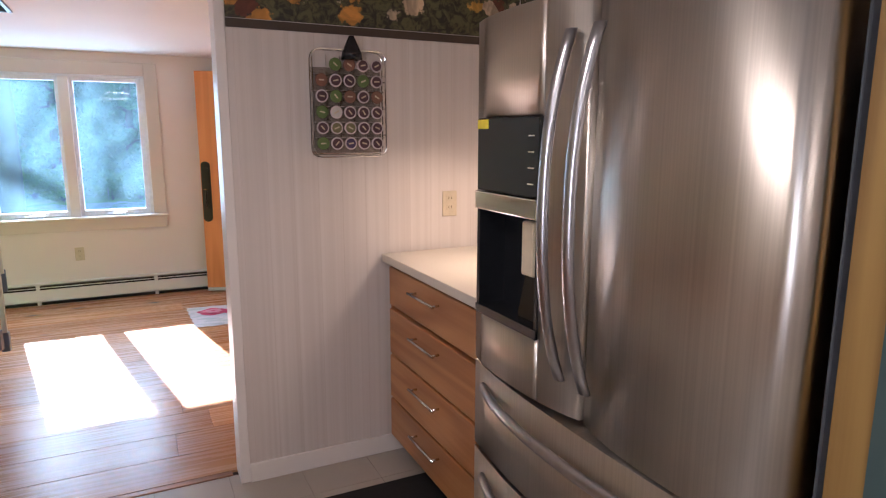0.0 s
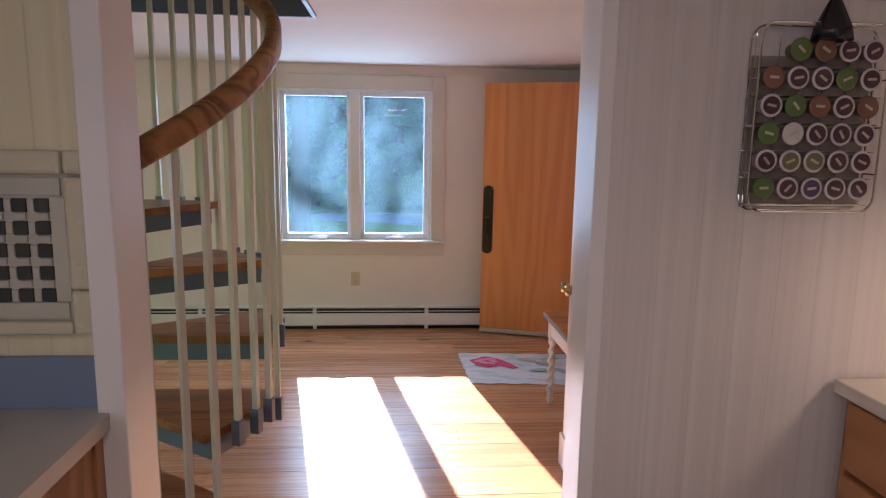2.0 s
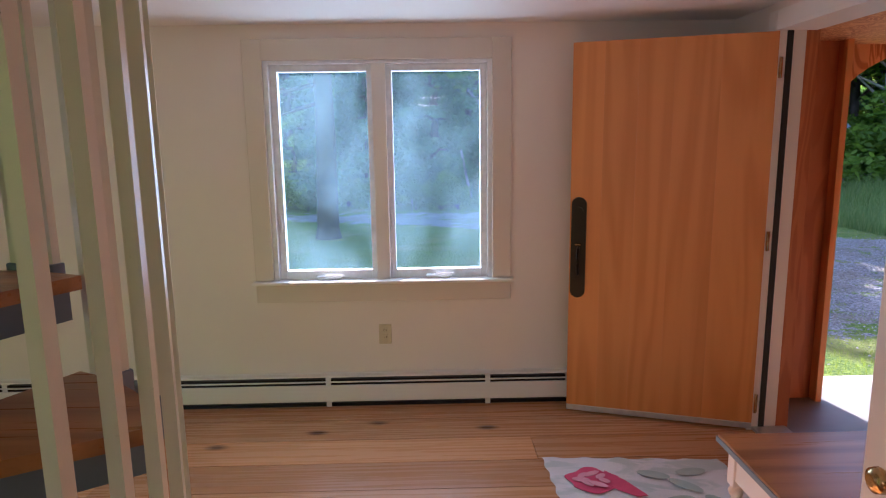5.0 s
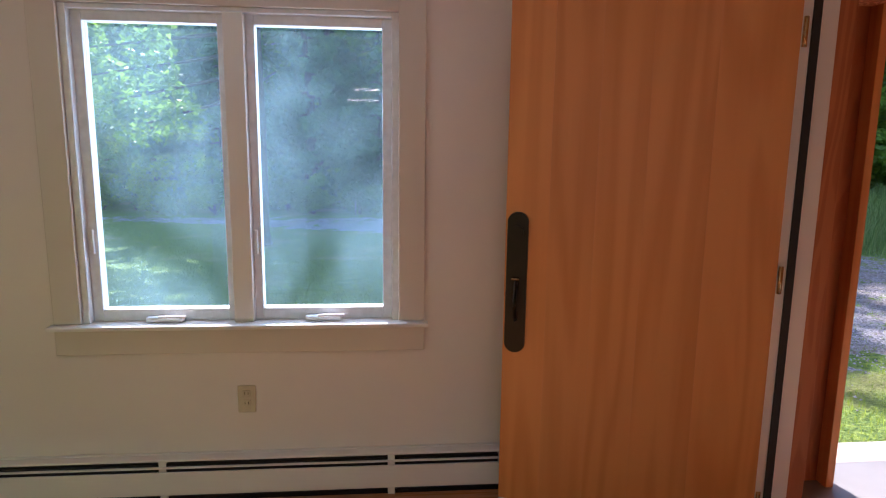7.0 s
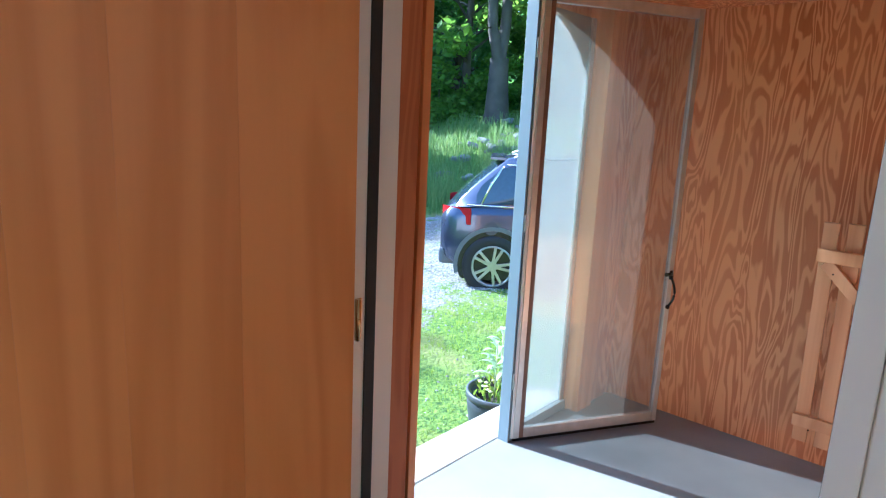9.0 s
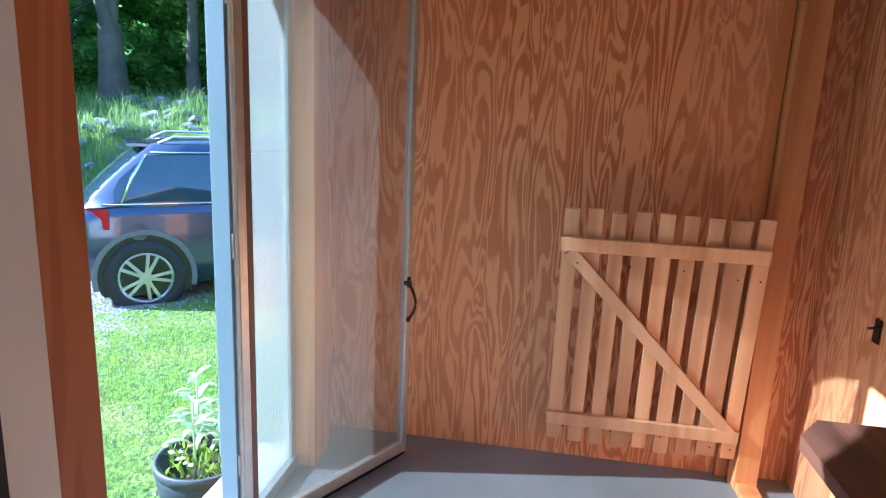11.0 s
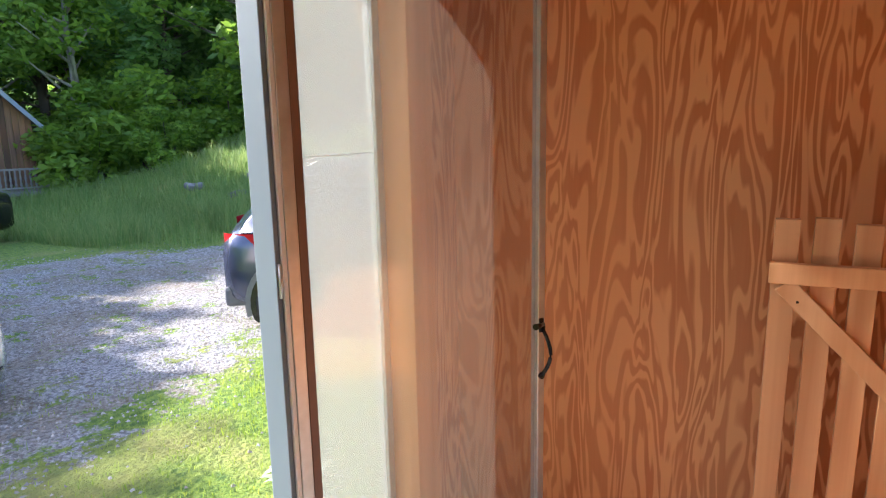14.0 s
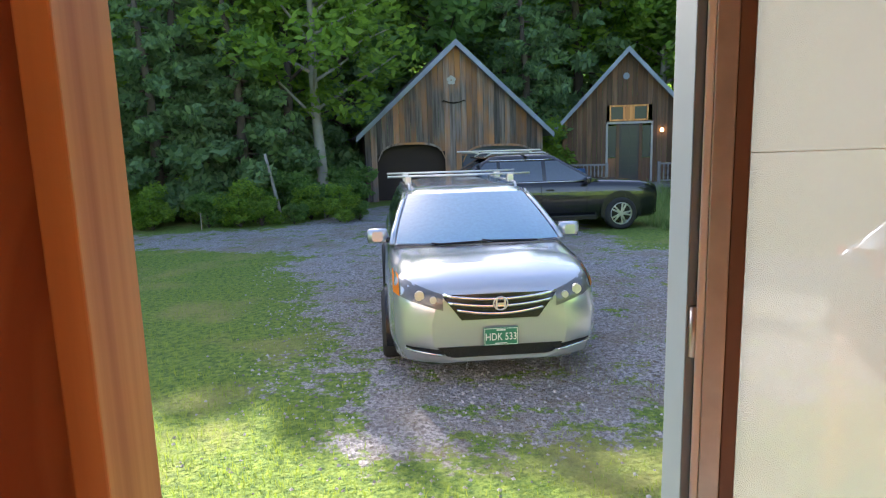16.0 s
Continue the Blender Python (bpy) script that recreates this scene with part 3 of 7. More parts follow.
def panel_door():
    d = thing("closet_door", (1.15, -2.565, 0.0), "white painted four-panel closet door with small brass knobs", "door", -90)
    W, H = 0.80, 2.05
    rows = ((0.22, 0.80), (1.0, 1.87))
    cols = ((0.145, 0.36), (0.45, 0.665))
    xs = (0.0, 0.145, 0.36, 0.45, 0.665, W)
    f = bmesh.new()
    for a, b in ((0, 1), (2, 3), (4, 5)):
        bx(f, (xs[a], -0.035, 0.012), (xs[b], 0.0, H), None, 0.001)
    for c0, c1 in cols:
        zs = [0.012, 0.22, 0.80, 1.0, 1.87, H]
        for i in range(0, 6, 2):
            bx(f, (c0, -0.034, zs[i]), (c1, 0.0, zs[i + 1]))
    part("door_frame", f, WHITE_DOOR, d)
    for c0, c1 in cols:
        for z0, z1 in rows:
            bm = bmesh.new()
            lo = [bm.verts.new(p) for p in ((c0, -0.022, z0), (c1, -0.022, z0), (c1, -0.022, z1), (c0, -0.022, z1))]
            q = 0.014
            mid = [bm.verts.new(p) for p in ((c0 + q, -0.016, z0 + q), (c1 - q, -0.016, z0 + q), (c1 - q, -0.016, z1 - q), (c0 + q, -0.016, z1 - q))]
            q = 0.045
            up = [bm.verts.new(p) for p in ((c0 + q, -0.030, z0 + q), (c1 - q, -0.030, z0 + q), (c1 - q, -0.030, z1 - q), (c0 + q, -0.030, z1 - q))]
            for a, b in ((lo, mid), (mid, up)):
                for i in range(4):
                    bm.faces.new((a[i], a[(i + 1) % 4], b[(i + 1) % 4], b[i]))
            bm.faces.new(up)
            part("panel", bm, WHITE_DOOR, d)
    for x in (-0.01, 0.062):
        knob = bmesh.new()
        prof = [(0.020, 0.0), (0.021, 0.006), (0.009, 0.010), (0.008, 0.026), (0.018, 0.034), (0.026, 0.046), (0.024, 0.058), (0.012, 0.065)]
        lathe(knob, prof, (0, 0), 16)
        bmesh.ops.transform(knob, matrix=pose(x, -0.034, 0.925, 90, 0, 0), verts=knob.verts)
        part("knob", knob, BRASS, d, "polished brass knob")


panel_door()


def side_table():
    t = thing("side_table", (1.20, -2.50, 0.0), "low side table with a brown wooden top and twisted cream legs", "table")
    top = part("tabletop", B((0, 0, 0.548), (0.70, 0.85, 0.570), 0.004), TREAD, t)
    part("edge_band", B((-0.004, -0.004, 0.545), (0.0005, 0.854, 0.562)), PAINT_BLUE, top, "blue-grey edge band")
    part("edge_band", B((0, 0.8495, 0.545), (0.70, 0.854, 0.562)), PAINT_BLUE, top, "blue-grey edge band")
    for lo, hi in (((0.03, 0.06, 0.44), (0.045, 0.79, 0.548)), ((0.65, 0.06, 0.44), (0.665, 0.79, 0.548)), ((0.06, 0.79, 0.44), (0.64, 0.805, 0.548)), ((0.06, 0.045, 0.44), (0.64, 0.06, 0.548))):
        part("apron", B(lo, hi), TRIM, t)
    for x in (0.045, 0.655):
        for y in (0.055, 0.795):
            bm = bx(bmesh.new(), (x - 0.022, y - 0.022, 0.415), (x + 0.022, y + 0.022, 0.548), None, 0.003)
            rings = []
            n = 16
            for i in range(41):
                z = 0.10 + 0.315 * i / 40
                ring = []
                for j in range(n):
                    a = 2 * math.pi * j / n
                    r = 0.017 + 0.0075 * math.cos(2 * (a - 2 * math.pi * 2.6 * i / 40))
                    ring.append(bm.verts.new((x + r * math.cos(a), y + r * math.sin(a), z)))
                rings.append(ring)
            for a, b in zip(rings, rings[1:]):
                for j in range(n):
                    bm.faces.new((a[j], a[(j + 1) % n], b[(j + 1) % n], b[j])).smooth = True
            lathe(bm, [(0.010, 0.0), (0.016, 0.012), (0.021, 0.035), (0.014, 0.055), (0.019, 0.075), (0.021, 0.09), (0.016, 0.102)], (x, y), 14)
            part("leg", bm, TRIM, t)


side_table()

# ---------- rug with a rose ----------
k = Mat("rug_cotton", 0.9)
n = k.noise(k.vec(), 260.0, 2)
sage = k.ramp(k.noise(k.vec((1.5, 4, 1)), 2.6, 3, 0.5, 0.8), (0.52, (0.74, 0.73, 0.70)), (0.60, (0.56, 0.61, 0.56)))
k.color(k.mix(0.25, sage, k.ramp(n, (0.3, (0.6, 0.6, 0.6)), (0.7, (1, 1, 1))), "MULTIPLY"))
k.bump(n, 0.5, 0.004)
RUGM = k.m
PINK = plain("rose_pink", (0.72, 0.09, 0.17), 0.9, 0, 0.3)
PINK2 = plain("rose_light", (0.82, 0.36, 0.42), 0.9, 0, 0.3)
SAGE = plain("sage_print", (0.42, 0.50, 0.44), 0.9, 0, 0.3)


def rug():
    r = thing("rug", (0.77, -0.735, 0.001), "small white cotton rug with a pink rose on pine boards", "rug", -4)
    bm = bmesh.new()
    nx, ny = 36, 26
    g = [[bm.verts.new((0.86 * i / nx + 0.07 * (j / ny) + 0.006 * math.sin(j * 1.3 + i), -0.625 * j / ny + 0.006 * math.sin(i * 0.9), 0.006 + 0.004 * noise.noise((i * 0.35, j * 0.35, 1)))) for j in range(ny + 1)] for i in range(nx + 1)]
    for i in range(nx):
        for j in range(ny):
            bm.faces.new((g[i][j], g[i + 1][j], g[i + 1][j + 1], g[i][j + 1])).smooth = True
    low = [v.co.copy() for v in bm.verts]
    part("cloth", bm, RUGM, r)

    def patch(name, pts, mat, z):
        b = bmesh.new()
        prism(b, pts, 2, z, z + 0.0012)
        part(name, b, mat, r)
    cx, cy = 0.21, -0.215
    patch("rose", [(cx + (0.115 + 0.016 * math.sin(5 * a)) * math.cos(a), cy + (0.105 + 0.012 * math.cos(4 * a)) * math.sin(a)) for a in (2 * math.pi * i / 36 for i in range(36))], PINK, 0.0115)
    patch("petal", [(0.28, -0.13), (0.36, -0.22), (0.43, -0.34), (0.38, -0.35), (0.31, -0.30), (0.26, -0.24)], PINK, 0.0122)
    for i in range(7):
        a = 0.7 + i * 0.86
        px, py = cx + 0.055 * math.cos(a), cy + 0.05 * math.sin(a)
        patch("petal", [(px + 0.042 * math.cos(t) * (1 if i % 2 else 0.6), py + 0.020 * math.sin(t) + 0.02 * math.cos(t) * math.sin(a)) for t in (2 * math.pi * j / 12 for j in range(12))], PINK2, 0.013 + 0.0014 * i)
    for px, py, rz, L in ((0.50, -0.16, -0.3, 0.15), (0.62, -0.25, -0.7, 0.16), (0.56, -0.37, 0.25, 0.14), (0.72, -0.38, -0.9, 0.13), (0.68, -0.13, 0.2, 0.15)):
        patch("leaf_print", [(px + L / 2 * math.cos(t) * math.cos(rz) - 0.032 * math.sin(t) * math.sin(rz), py + L / 2 * math.cos(t) * math.sin(rz) + 0.032 * math.sin(t) * math.cos(rz)) for t in (2 * math.pi * j / 14 for j in range(14))], SAGE, 0.0118)


rug()


# ---------- spiral stair ----------
def spiral_stair():
    st = thing("spiral_stair", (-0.90, -2.81, 0), "spiral stair with wooden treads, cream balusters and oak handrail", "spiral stair")
    R, RB, rise, step = 0.70, 0.728, 0.236, 33.0
    part("pole", rod(bmesh.new(), (0, 0, 0), (0, 0, 3.3), 0.05, n=20), BALUSTER, st)
    first, z0 = -102.0, 0.325 - 0.236

    def arc(r, a0, a1, n=8):
        return [(r * math.cos(radians(a0 + (a1 - a0) * i / n)), r * math.sin(radians(a0 + (a1 - a0) * i / n))) for i in range(n + 1)]
    for i in range(11):
        a0, z = first + step * i, z0 + rise * i
        if z < 0.05:
            continue
        outer = arc(R, a0 - 2, a0 + step + 1.5)
        inner = arc(0.10, a0 + step + 6, a0 - 14, 4)
        t = part("tread", prism(bmesh.new(), outer + inner, 2, z - 0.032, z), TREAD, st, "varnished brown wooden tread")
        pan = bmesh.new()
        o2, i2 = arc(R - 0.012, a0 + 0.5, a0 + step), arc(0.11, a0 + step + 2, a0 - 10, 4)
        loop = o2 + i2
        top = [pan.verts.new((x, y, z - 0.033)) for x, y in loop]
        bot = [pan.verts.new((x, y, z - 0.105)) for x, y in loop]
        for q in range(len(loop)):
            pan.faces.new((top[q], top[(q + 1) % len(loop)], bot[(q + 1) % len(loop)], bot[q]))
        pan.faces.new(top)
        part("tread_pan", pan, BLUEGREY, st, "blue-grey steel tread pan")
        for j in range(1, 5):
            a = a0 + step * j / 4
            last = j == 4
            zb = z - 0.11 if last else z - 0.07
            zt = 1.90 + 0.00745 * a - 0.03
            if zt < zb or a < -100:
                continue
            m = pose(0, 0, 0, 0, 0, a)
            part("baluster", bx(bmesh.new(), (RB - 0.0105, -0.0105, zb), (RB + 0.0105, 0.0105, zt), m), BALUSTER, st)
            part("baluster_shoe", bx(bmesh.new(), (RB - 0.019, -0.017, zb - 0.01), (RB + 0.017, 0.017, zb + 0.085), m, 0.003), BLUEGREY, st, "blue-grey baluster shoe")
    path = []
    for i in range(110):
        a = -100 + 2.6 * i
        path.append((RB * math.cos(radians(a)), RB * math.sin(radians(a)), 1.90 + 0.00745 * a))
    sec = [(-0.031, -0.030), (-0.022, -0.040), (0.022, -0.040), (0.031, -0.030), (0.031, 0.018), (0.022, 0.036), (0.0, 0.042), (-0.022, 0.036), (-0.031, 0.018)]
    part("handrail", sweep(bmesh.new(), path, sec), OAK, st, "curved oak handrail")


spiral_stair()


# ---------- kitchen ----------
def refrigerator():
    f = thing("refrigerator", (1.27, -5.935, 0.0), "stainless steel french-door refrigerator with a water dispenser", "refrigerator")
    part("body", B((0.075, 0.005, 0.02), (0.80, 0.925, 1.75), 0.004), plain("grey_case", (0.17, 0.17, 0.175), 0.5), f, "dark grey cabinet body")

    def front(y0, y1, z0, z1, yc, hw, deep=0.065, cut=None):
        bm = bmesh.new()
        n = 12
        edge = [(0.0 - 0.030 * (1 - min(1, abs((y0 + (y1 - y0) * i / n - yc) / hw)) ** 2.6), y0 + (y1 - y0) * i / n) for i in range(n + 1)]
        prism(bm, edge + [(deep, y1), (deep, y0)], 2, z0, z1)
        for face in bm.faces:
            face.smooth = abs(face.normal.z) < 0.5 and len(face.verts) == 4
        return bm
    hw = 0.2275
    yl, yr = 0.6965, 0.2285
    door = part("right_door", front(0.002, 0.455, 0.90, 1.775, yr, hw), STEEL, f)
    ld = bmesh.new()
    for a, b, c, d in ((0.470, 0.594, 0.90, 1.775), (0.868, 0.924, 0.90, 1.775), (0.594, 0.868, 0.90, 1.055), (0.594, 0.868, 1.54, 1.775)):
        tmp = front(a, b, c, d, yl, hw)
        me = bpy.data.meshes.new("tmp")
        tmp.to_mesh(me)
        tmp.free()
        ld.from_mesh(me)
        bpy.data.meshes.remove(me)
    part("left_door", ld, STEEL, f)
    disp = part("dispenser", B((0.045, 0.594, 1.055), (0.064, 0.868, 1.54)), BLACK, f, "black dispenser recess")
    part("control_panel", B((-0.034, 0.596, 1.362), (0.03, 0.866, 1.538), 0.004), BLACK, disp, "glossy black control panel")
    part("trim_bar", B((-0.040, 0.594, 1.315), (0.02, 0.868, 1.360), 0.003), CHROME, disp, "silver button bar")
    fr = bmesh.new()
    for lo, hi in (((-0.030, 0.594, 1.055), (0.05, 0.606, 1.315)), ((-0.030, 0.856, 1.055), (0.05, 0.868, 1.315)), ((-0.034, 0.594, 1.045), (0.05, 0.868, 1.067))):
        bx(fr, lo, hi)
    part("dispenser_frame", fr, BLACK, disp)
    part("paddle", B((0.0, 0.66, 1.17), (0.02, 0.71, 1.30), 0.006), IVORY, disp, "pale water paddle")
    part("drip_slope", prism(bmesh.new(), [(0.045, 1.06), (0.045, 1.28), (0.0, 1.06)], 1, 0.63, 0.72), METAL_DARK, disp)
    part("sticker", B((-0.0355, 0.812, 1.512), (-0.0335, 0.862, 1.534)), plain("yellow_label", (0.75, 0.62, 0.04), 0.5), disp, "small yellow sticker")
    for i in range(4):
        part("button_mark", B((-0.0352, 0.615, 1.39 + 0.035 * i), (-0.0335, 0.637, 1.393 + 0.035 * i)), IVORY, disp)
    part("freezer_drawer", front(0.002, 0.924, 0.645, 0.888, 0.463, 0.461), STEEL, f)
    part("lower_drawer", front(0.002, 0.924, 0.09, 0.633, 0.463, 0.461), STEEL, f)
    part("toe_grille", B((0.03, 0.01, 0.0), (0.08, 0.92, 0.08)), BLACK, f)

    def bar(name, p, q, bow):
        pts = []
        for i in range(21):
            t = i / 20
            e = Vector(p).lerp(Vector(q), t)
            e.x -= bow * (1 - abs(2 * t - 1) ** 2.4)
            pts.append(e)
        b = bmesh.new()
        prev = None
        ups = (Vector(q) - Vector(p)).normalized()
        side = ups.cross(Vector((1, 0, 0))).normalized()
        rings = []
        for e in pts:
            rings.append([b.verts.new(e + side * s + Vector((1, 0, 0)) * u) for s, u in oval(0.0145, 0.011, 12)])
        for r0, r1 in zip(rings, rings[1:]):
            for i in range(12):
                b.faces.new((r0[i], r0[(i + 1) % 12], r1[(i + 1) % 12], r1[i])).smooth = True
        b.faces.new(rings[0])
        b.faces.new(rings[-1][::-1])
        return part(name, b, BRUSH_BAR, f, "brushed steel bar handle")
    bar("door_handle", (-0.03, 0.505, 0.985), (-0.03, 0.505, 1.70), 0.055)
    bar("door_handle", (-0.03, 0.420, 0.985), (-0.03, 0.420, 1.70), 0.055)
    bar("drawer_handle", (-0.02, 0.85, 0.835), (-0.02, 0.075, 0.835), 0.055)
    bar("drawer_handle", (-0.02, 0.85, 0.575), (-0.02, 0.075, 0.575), 0.055)


BRUSH_BAR = plain("handle_steel", (0.50, 0.50, 0.52), 0.28, 1.0)
refrigerator()
slab("fridge_panel", (1.33, -6.02, 0.0), (2.15, -5.95, 2.2), wood("panel_olive", (0.30, 0.19, 0.06), (0.22, 0.13, 0.04), 2, 1, 0.45, 0.05))
slab("fridge_panel_trim", (1.30, -6.07, 0.0), (2.15, -6.02, 2.2), paint("teal_trim", (0.05, 0.085, 0.085), 0.5))


def drawer_cabinet():
    c = thing("drawer_cabinet", (1.475, -4.985, 0.0), "light oak drawer cabinet with four drawers and chrome bar pulls", "cabinet")
    c.scale = (1, 1, 1.037)
    part("carcass", B((0.02, 0.0, 0.09), (0.62, 1.145, 0.897), 0.002), MAPLE, c)
    part("toe_board", B((0.08, 0.0, 0.0), (0.10, 1.145, 0.09)), BLACK, c)
    part("stile", B((0.0, 0.0, 0.09), (0.02, 0.245, 0.897), 0.001), MAPLE, c)
    part("stile", B((0.0, 1.125, 0.09), (0.02, 1.145, 0.897), 0.001), MAPLE, c)
    for z0, z1 in ((0.712, 0.883), (0.492, 0.695), (0.288, 0.482), (0.10, 0.278)):
        d = part("drawer", B((-0.018, 0.255, z0), (0.0195, 1.12, z1), 0.006), MAPLE, c)
        zc = z1 - 0.055
        h = bmesh.new()
        rod(h, (-0.05, 0.585, zc), (-0.05, 0.83, zc), 0.0055)
        for y in (0.60, 0.815):
            rod(h, (-0.05, y, zc), (-0.017, y, zc), 0.0045)
        part("pull", h, CHROME, d, "slim chrome bar pull")


drawer_cabinet()
WT = thing("counter_top", (1.435, -4.99, 0.931), "pale beige laminate counter top with a short backsplash", "counter top")
part("top", B((0, 0, 0.001), (0.70, 1.155, 0.038), 0.004), COUNTER, WT)
part("backsplash", B((0.68, 0, 0.038), (0.70, 1.155, 0.13), 0.003), COUNTER, WT)


def pod_basket():
    b = thing("coffee_pod_rack", (1.135, -3.822, 1.405), "wire wall rack full of coffee pods with white rims", "pod rack")
    W, H, D = 0.315, 0.435, 0.05

    def loop(y, r=0.035):
        pts = []
        for cx, cz, a0 in ((W - r, H - r, 0), (r, H - r, 90), (r, r, 180), (W - r, r, 270)):
            for i in range(6):
                a = radians(a0 + 18 * i)
                pts.append((cx + r * math.cos(a), y, cz + r * math.sin(a)))
        return pts
    for y in (-0.006, -D):
        bm = bmesh.new()
        p = loop(y)
        for i in range(len(p)):
            rod(bm, p[i], p[(i + 1) % len(p)], 0.0028, n=6)
        part("wire_frame", bm, CHROME, b)
    bm = bmesh.new()
    for x in (0.002, W - 0.002):
        for z in (0.09, 0.2, 0.31):
            rod(bm, (x, -0.006, z), (x, -D, z), 0.0022, n=6)
    for j in range(6):
        z = 0.014 + 0.064 * j
        for y in (-0.012, -0.038):
            rod(bm, (0.002, y, z), (W - 0.002, y, z), 0.0016, n=6)
    for i in range(6):
        x = 0.012 + i * (W - 0.024) / 5
        rod(bm, (x, -0.008, 0.005), (x, -0.008, H - 0.02), 0.0012, n=6)
    part("wire_grid", bm, CHROME, b)
    part("back_tray", B((0.006, -0.004, 0.006), (W - 0.006, -0.001, H - 0.07), 0.001), hazy_glass("clear_tray", (0.9, 0.88, 0.85), (0.5, 0.45, 0.4), 0.18, 0.1, 0.1), b)
    lids = [plain("lid_plum", (0.10, 0.05, 0.06), 0.3), plain("lid_brown", (0.24, 0.12, 0.08), 0.3), plain("lid_green", (0.13, 0.19, 0.06), 0.3),
            plain("lid_white", (0.62, 0.60, 0.56), 0.3), plain("lid_olive", (0.22, 0.20, 0.10), 0.3), plain("lid_violet", (0.10, 0.07, 0.14), 0.3)]
    rim = plain("pod_rim", (0.66, 0.58, 0.58), 0.35)
    rows_ = ("-2100", "10020", "02101", "23000", "04400", "20500")
    for r, row in enumerate(rows_):
        for c, ch in enumerate(row):
            if ch == "-":
                continue
            x, z = 0.038 + c * 0.0595, 0.375 - 0.064 * r
            pod = bmesh.new()
            lathe(pod, [(0.017, 0.0), (0.021, 0.034), (0.0265, 0.035), (0.0265, 0.038), (0.0215, 0.038)], (0, 0), 18)
            bmesh.ops.transform(pod, matrix=pose(x, -0.012, z, 90, 0, 0), verts=pod.verts)
            t = thing("coffee_pod", (1.135, -3.822, 1.405), "coffee pod with white rim in the wire rack", "coffee pod", 0, "coffee pods in the rack")
            t.name = "coffee_pod"
            part("cup", pod, rim if ch in "0345" else lids[int(ch)], t)
            lid = part("lid", rod(bmesh.new(), (x, -0.0495, z), (x, -0.0515, z), 0.0205, n=18), lids[int(ch)], t)
            part("print", bx(bmesh.new(), (-0.011, -0.0525, -0.003), (0.011, -0.0515, 0.003), pose(x, 0, z, 0, random.uniform(-60, 60), 0)), IVORY, lid)
    h = thing("wall_hook", (1.305, -3.82, 1.83), "black plastic cone hook holding the wire rack", "hook")
    bm = bmesh.new()
    lathe(bm, [(0.045, -0.03), (0.04, 0.0), (0.018, 0.05), (0.010, 0.066)], (0, -0.047), 16)
    part("cone", bm, BLACK, h)


pod_basket()


def sink_run():
    c = thing("base_cabinet", (-1.08, -8.2, 0.0), "brown wooden sink base cabinet with a rough plywood front", "cabinet")
    part("front", B((0.715, 0.0, 0.0), (0.735, 4.27, 0.922)), plywood("cabinet_plywood", (0.42, 0.20, 0.09), (0.25, 0.095, 0.035), 1.0), c)
    part("side", B((0.0, 4.255, 0.0), (0.715, 4.27, 0.922)), CABSIDE, c)
    part("end_stile", B((0.735, 4.20, 0.0), (0.742, 4.27, 0.922), 0.001), CABSIDE, c, "dark brown end stile")
    t = thing("sink_counter", (-1.08, -8.2, 0.923), "worn pale grey laminate counter around a steel sink", "counter top")
    bm = bmesh.new()
    hole = [(0.42 + 0.2 * math.copysign(abs(math.cos(a)) ** 0.5, math.cos(a)), 3.76 + 0.30 * math.copysign(abs(math.sin(a)) ** 0.5, math.sin(a))) for a in (2 * math.pi * i / 32 for i in range(32))]
    outer = []
    for a in (2 * math.pi * i / 32 for i in range(32)):
        s = max(abs(math.cos(a)), abs(math.sin(a)))
        outer.append((0.38 + 0.38 * math.cos(a) / s, 3.76 + 0.52 * math.sin(a) / s))
    for z in (0.0, 0.038):
        o = [bm.verts.new((x, y, z)) for x, y in outer]
        q = [bm.verts.new((x, y, z)) for x, y in hole]
        for i in range(32):
            bm.faces.new((o[i], o[(i + 1) % 32], q[(i + 1) % 32], q[i]))
        if z == 0.0:
            o0, q0 = o, q
    for i in range(32):
        bm.faces.new((o0[i], o0[(i + 1) % 32], o[(i + 1) % 32], o[i]))
        bm.faces.new((q0[i], q0[(i + 1) % 32], q[(i + 1) % 32], q[i]))
    bx(bm, (0.0, 0.0, 0.0), (0.76, 3.24, 0.038))
    part("top", bm, paint("worn_laminate", (0.46, 0.44, 0.40), 0.35, 0.12, 9, 0.05), t)
    s = bmesh.new()
    r0 = [s.verts.new((0.42 + (x - 0.42) * 1.03, 3.76 + (y - 3.76) * 1.03, 0.041)) for x, y in hole]
    r1 = [s.verts.new((x, y, 0.036)) for x, y in hole]
    r2 = [s.verts.new((0.42 + (x - 0.42) * 0.93, 3.76 + (y - 3.76) * 0.93, -0.17)) for x, y in hole]
    for a, b in ((r0, r1), (r1, r2)):
        for i in range(32):
            s.faces.new((a[i], a[(i + 1) % 32], b[(i + 1) % 32], b[i])).smooth = True
    s.faces.new(r2)
    part("basin", s, plain("sink_steel", (0.25, 0.26, 0.27), 0.3, 0.9), t, "brushed steel basin")
    part("backsplash", B((0.0, 4.262, 0.038), (0.735, 4.278, 0.155), 0.002), paint("blue_laminate", (0.20, 0.25, 0.36), 0.35, 0.15, 8, 0.05), t, "blue-grey laminate backsplash")


sink_run()


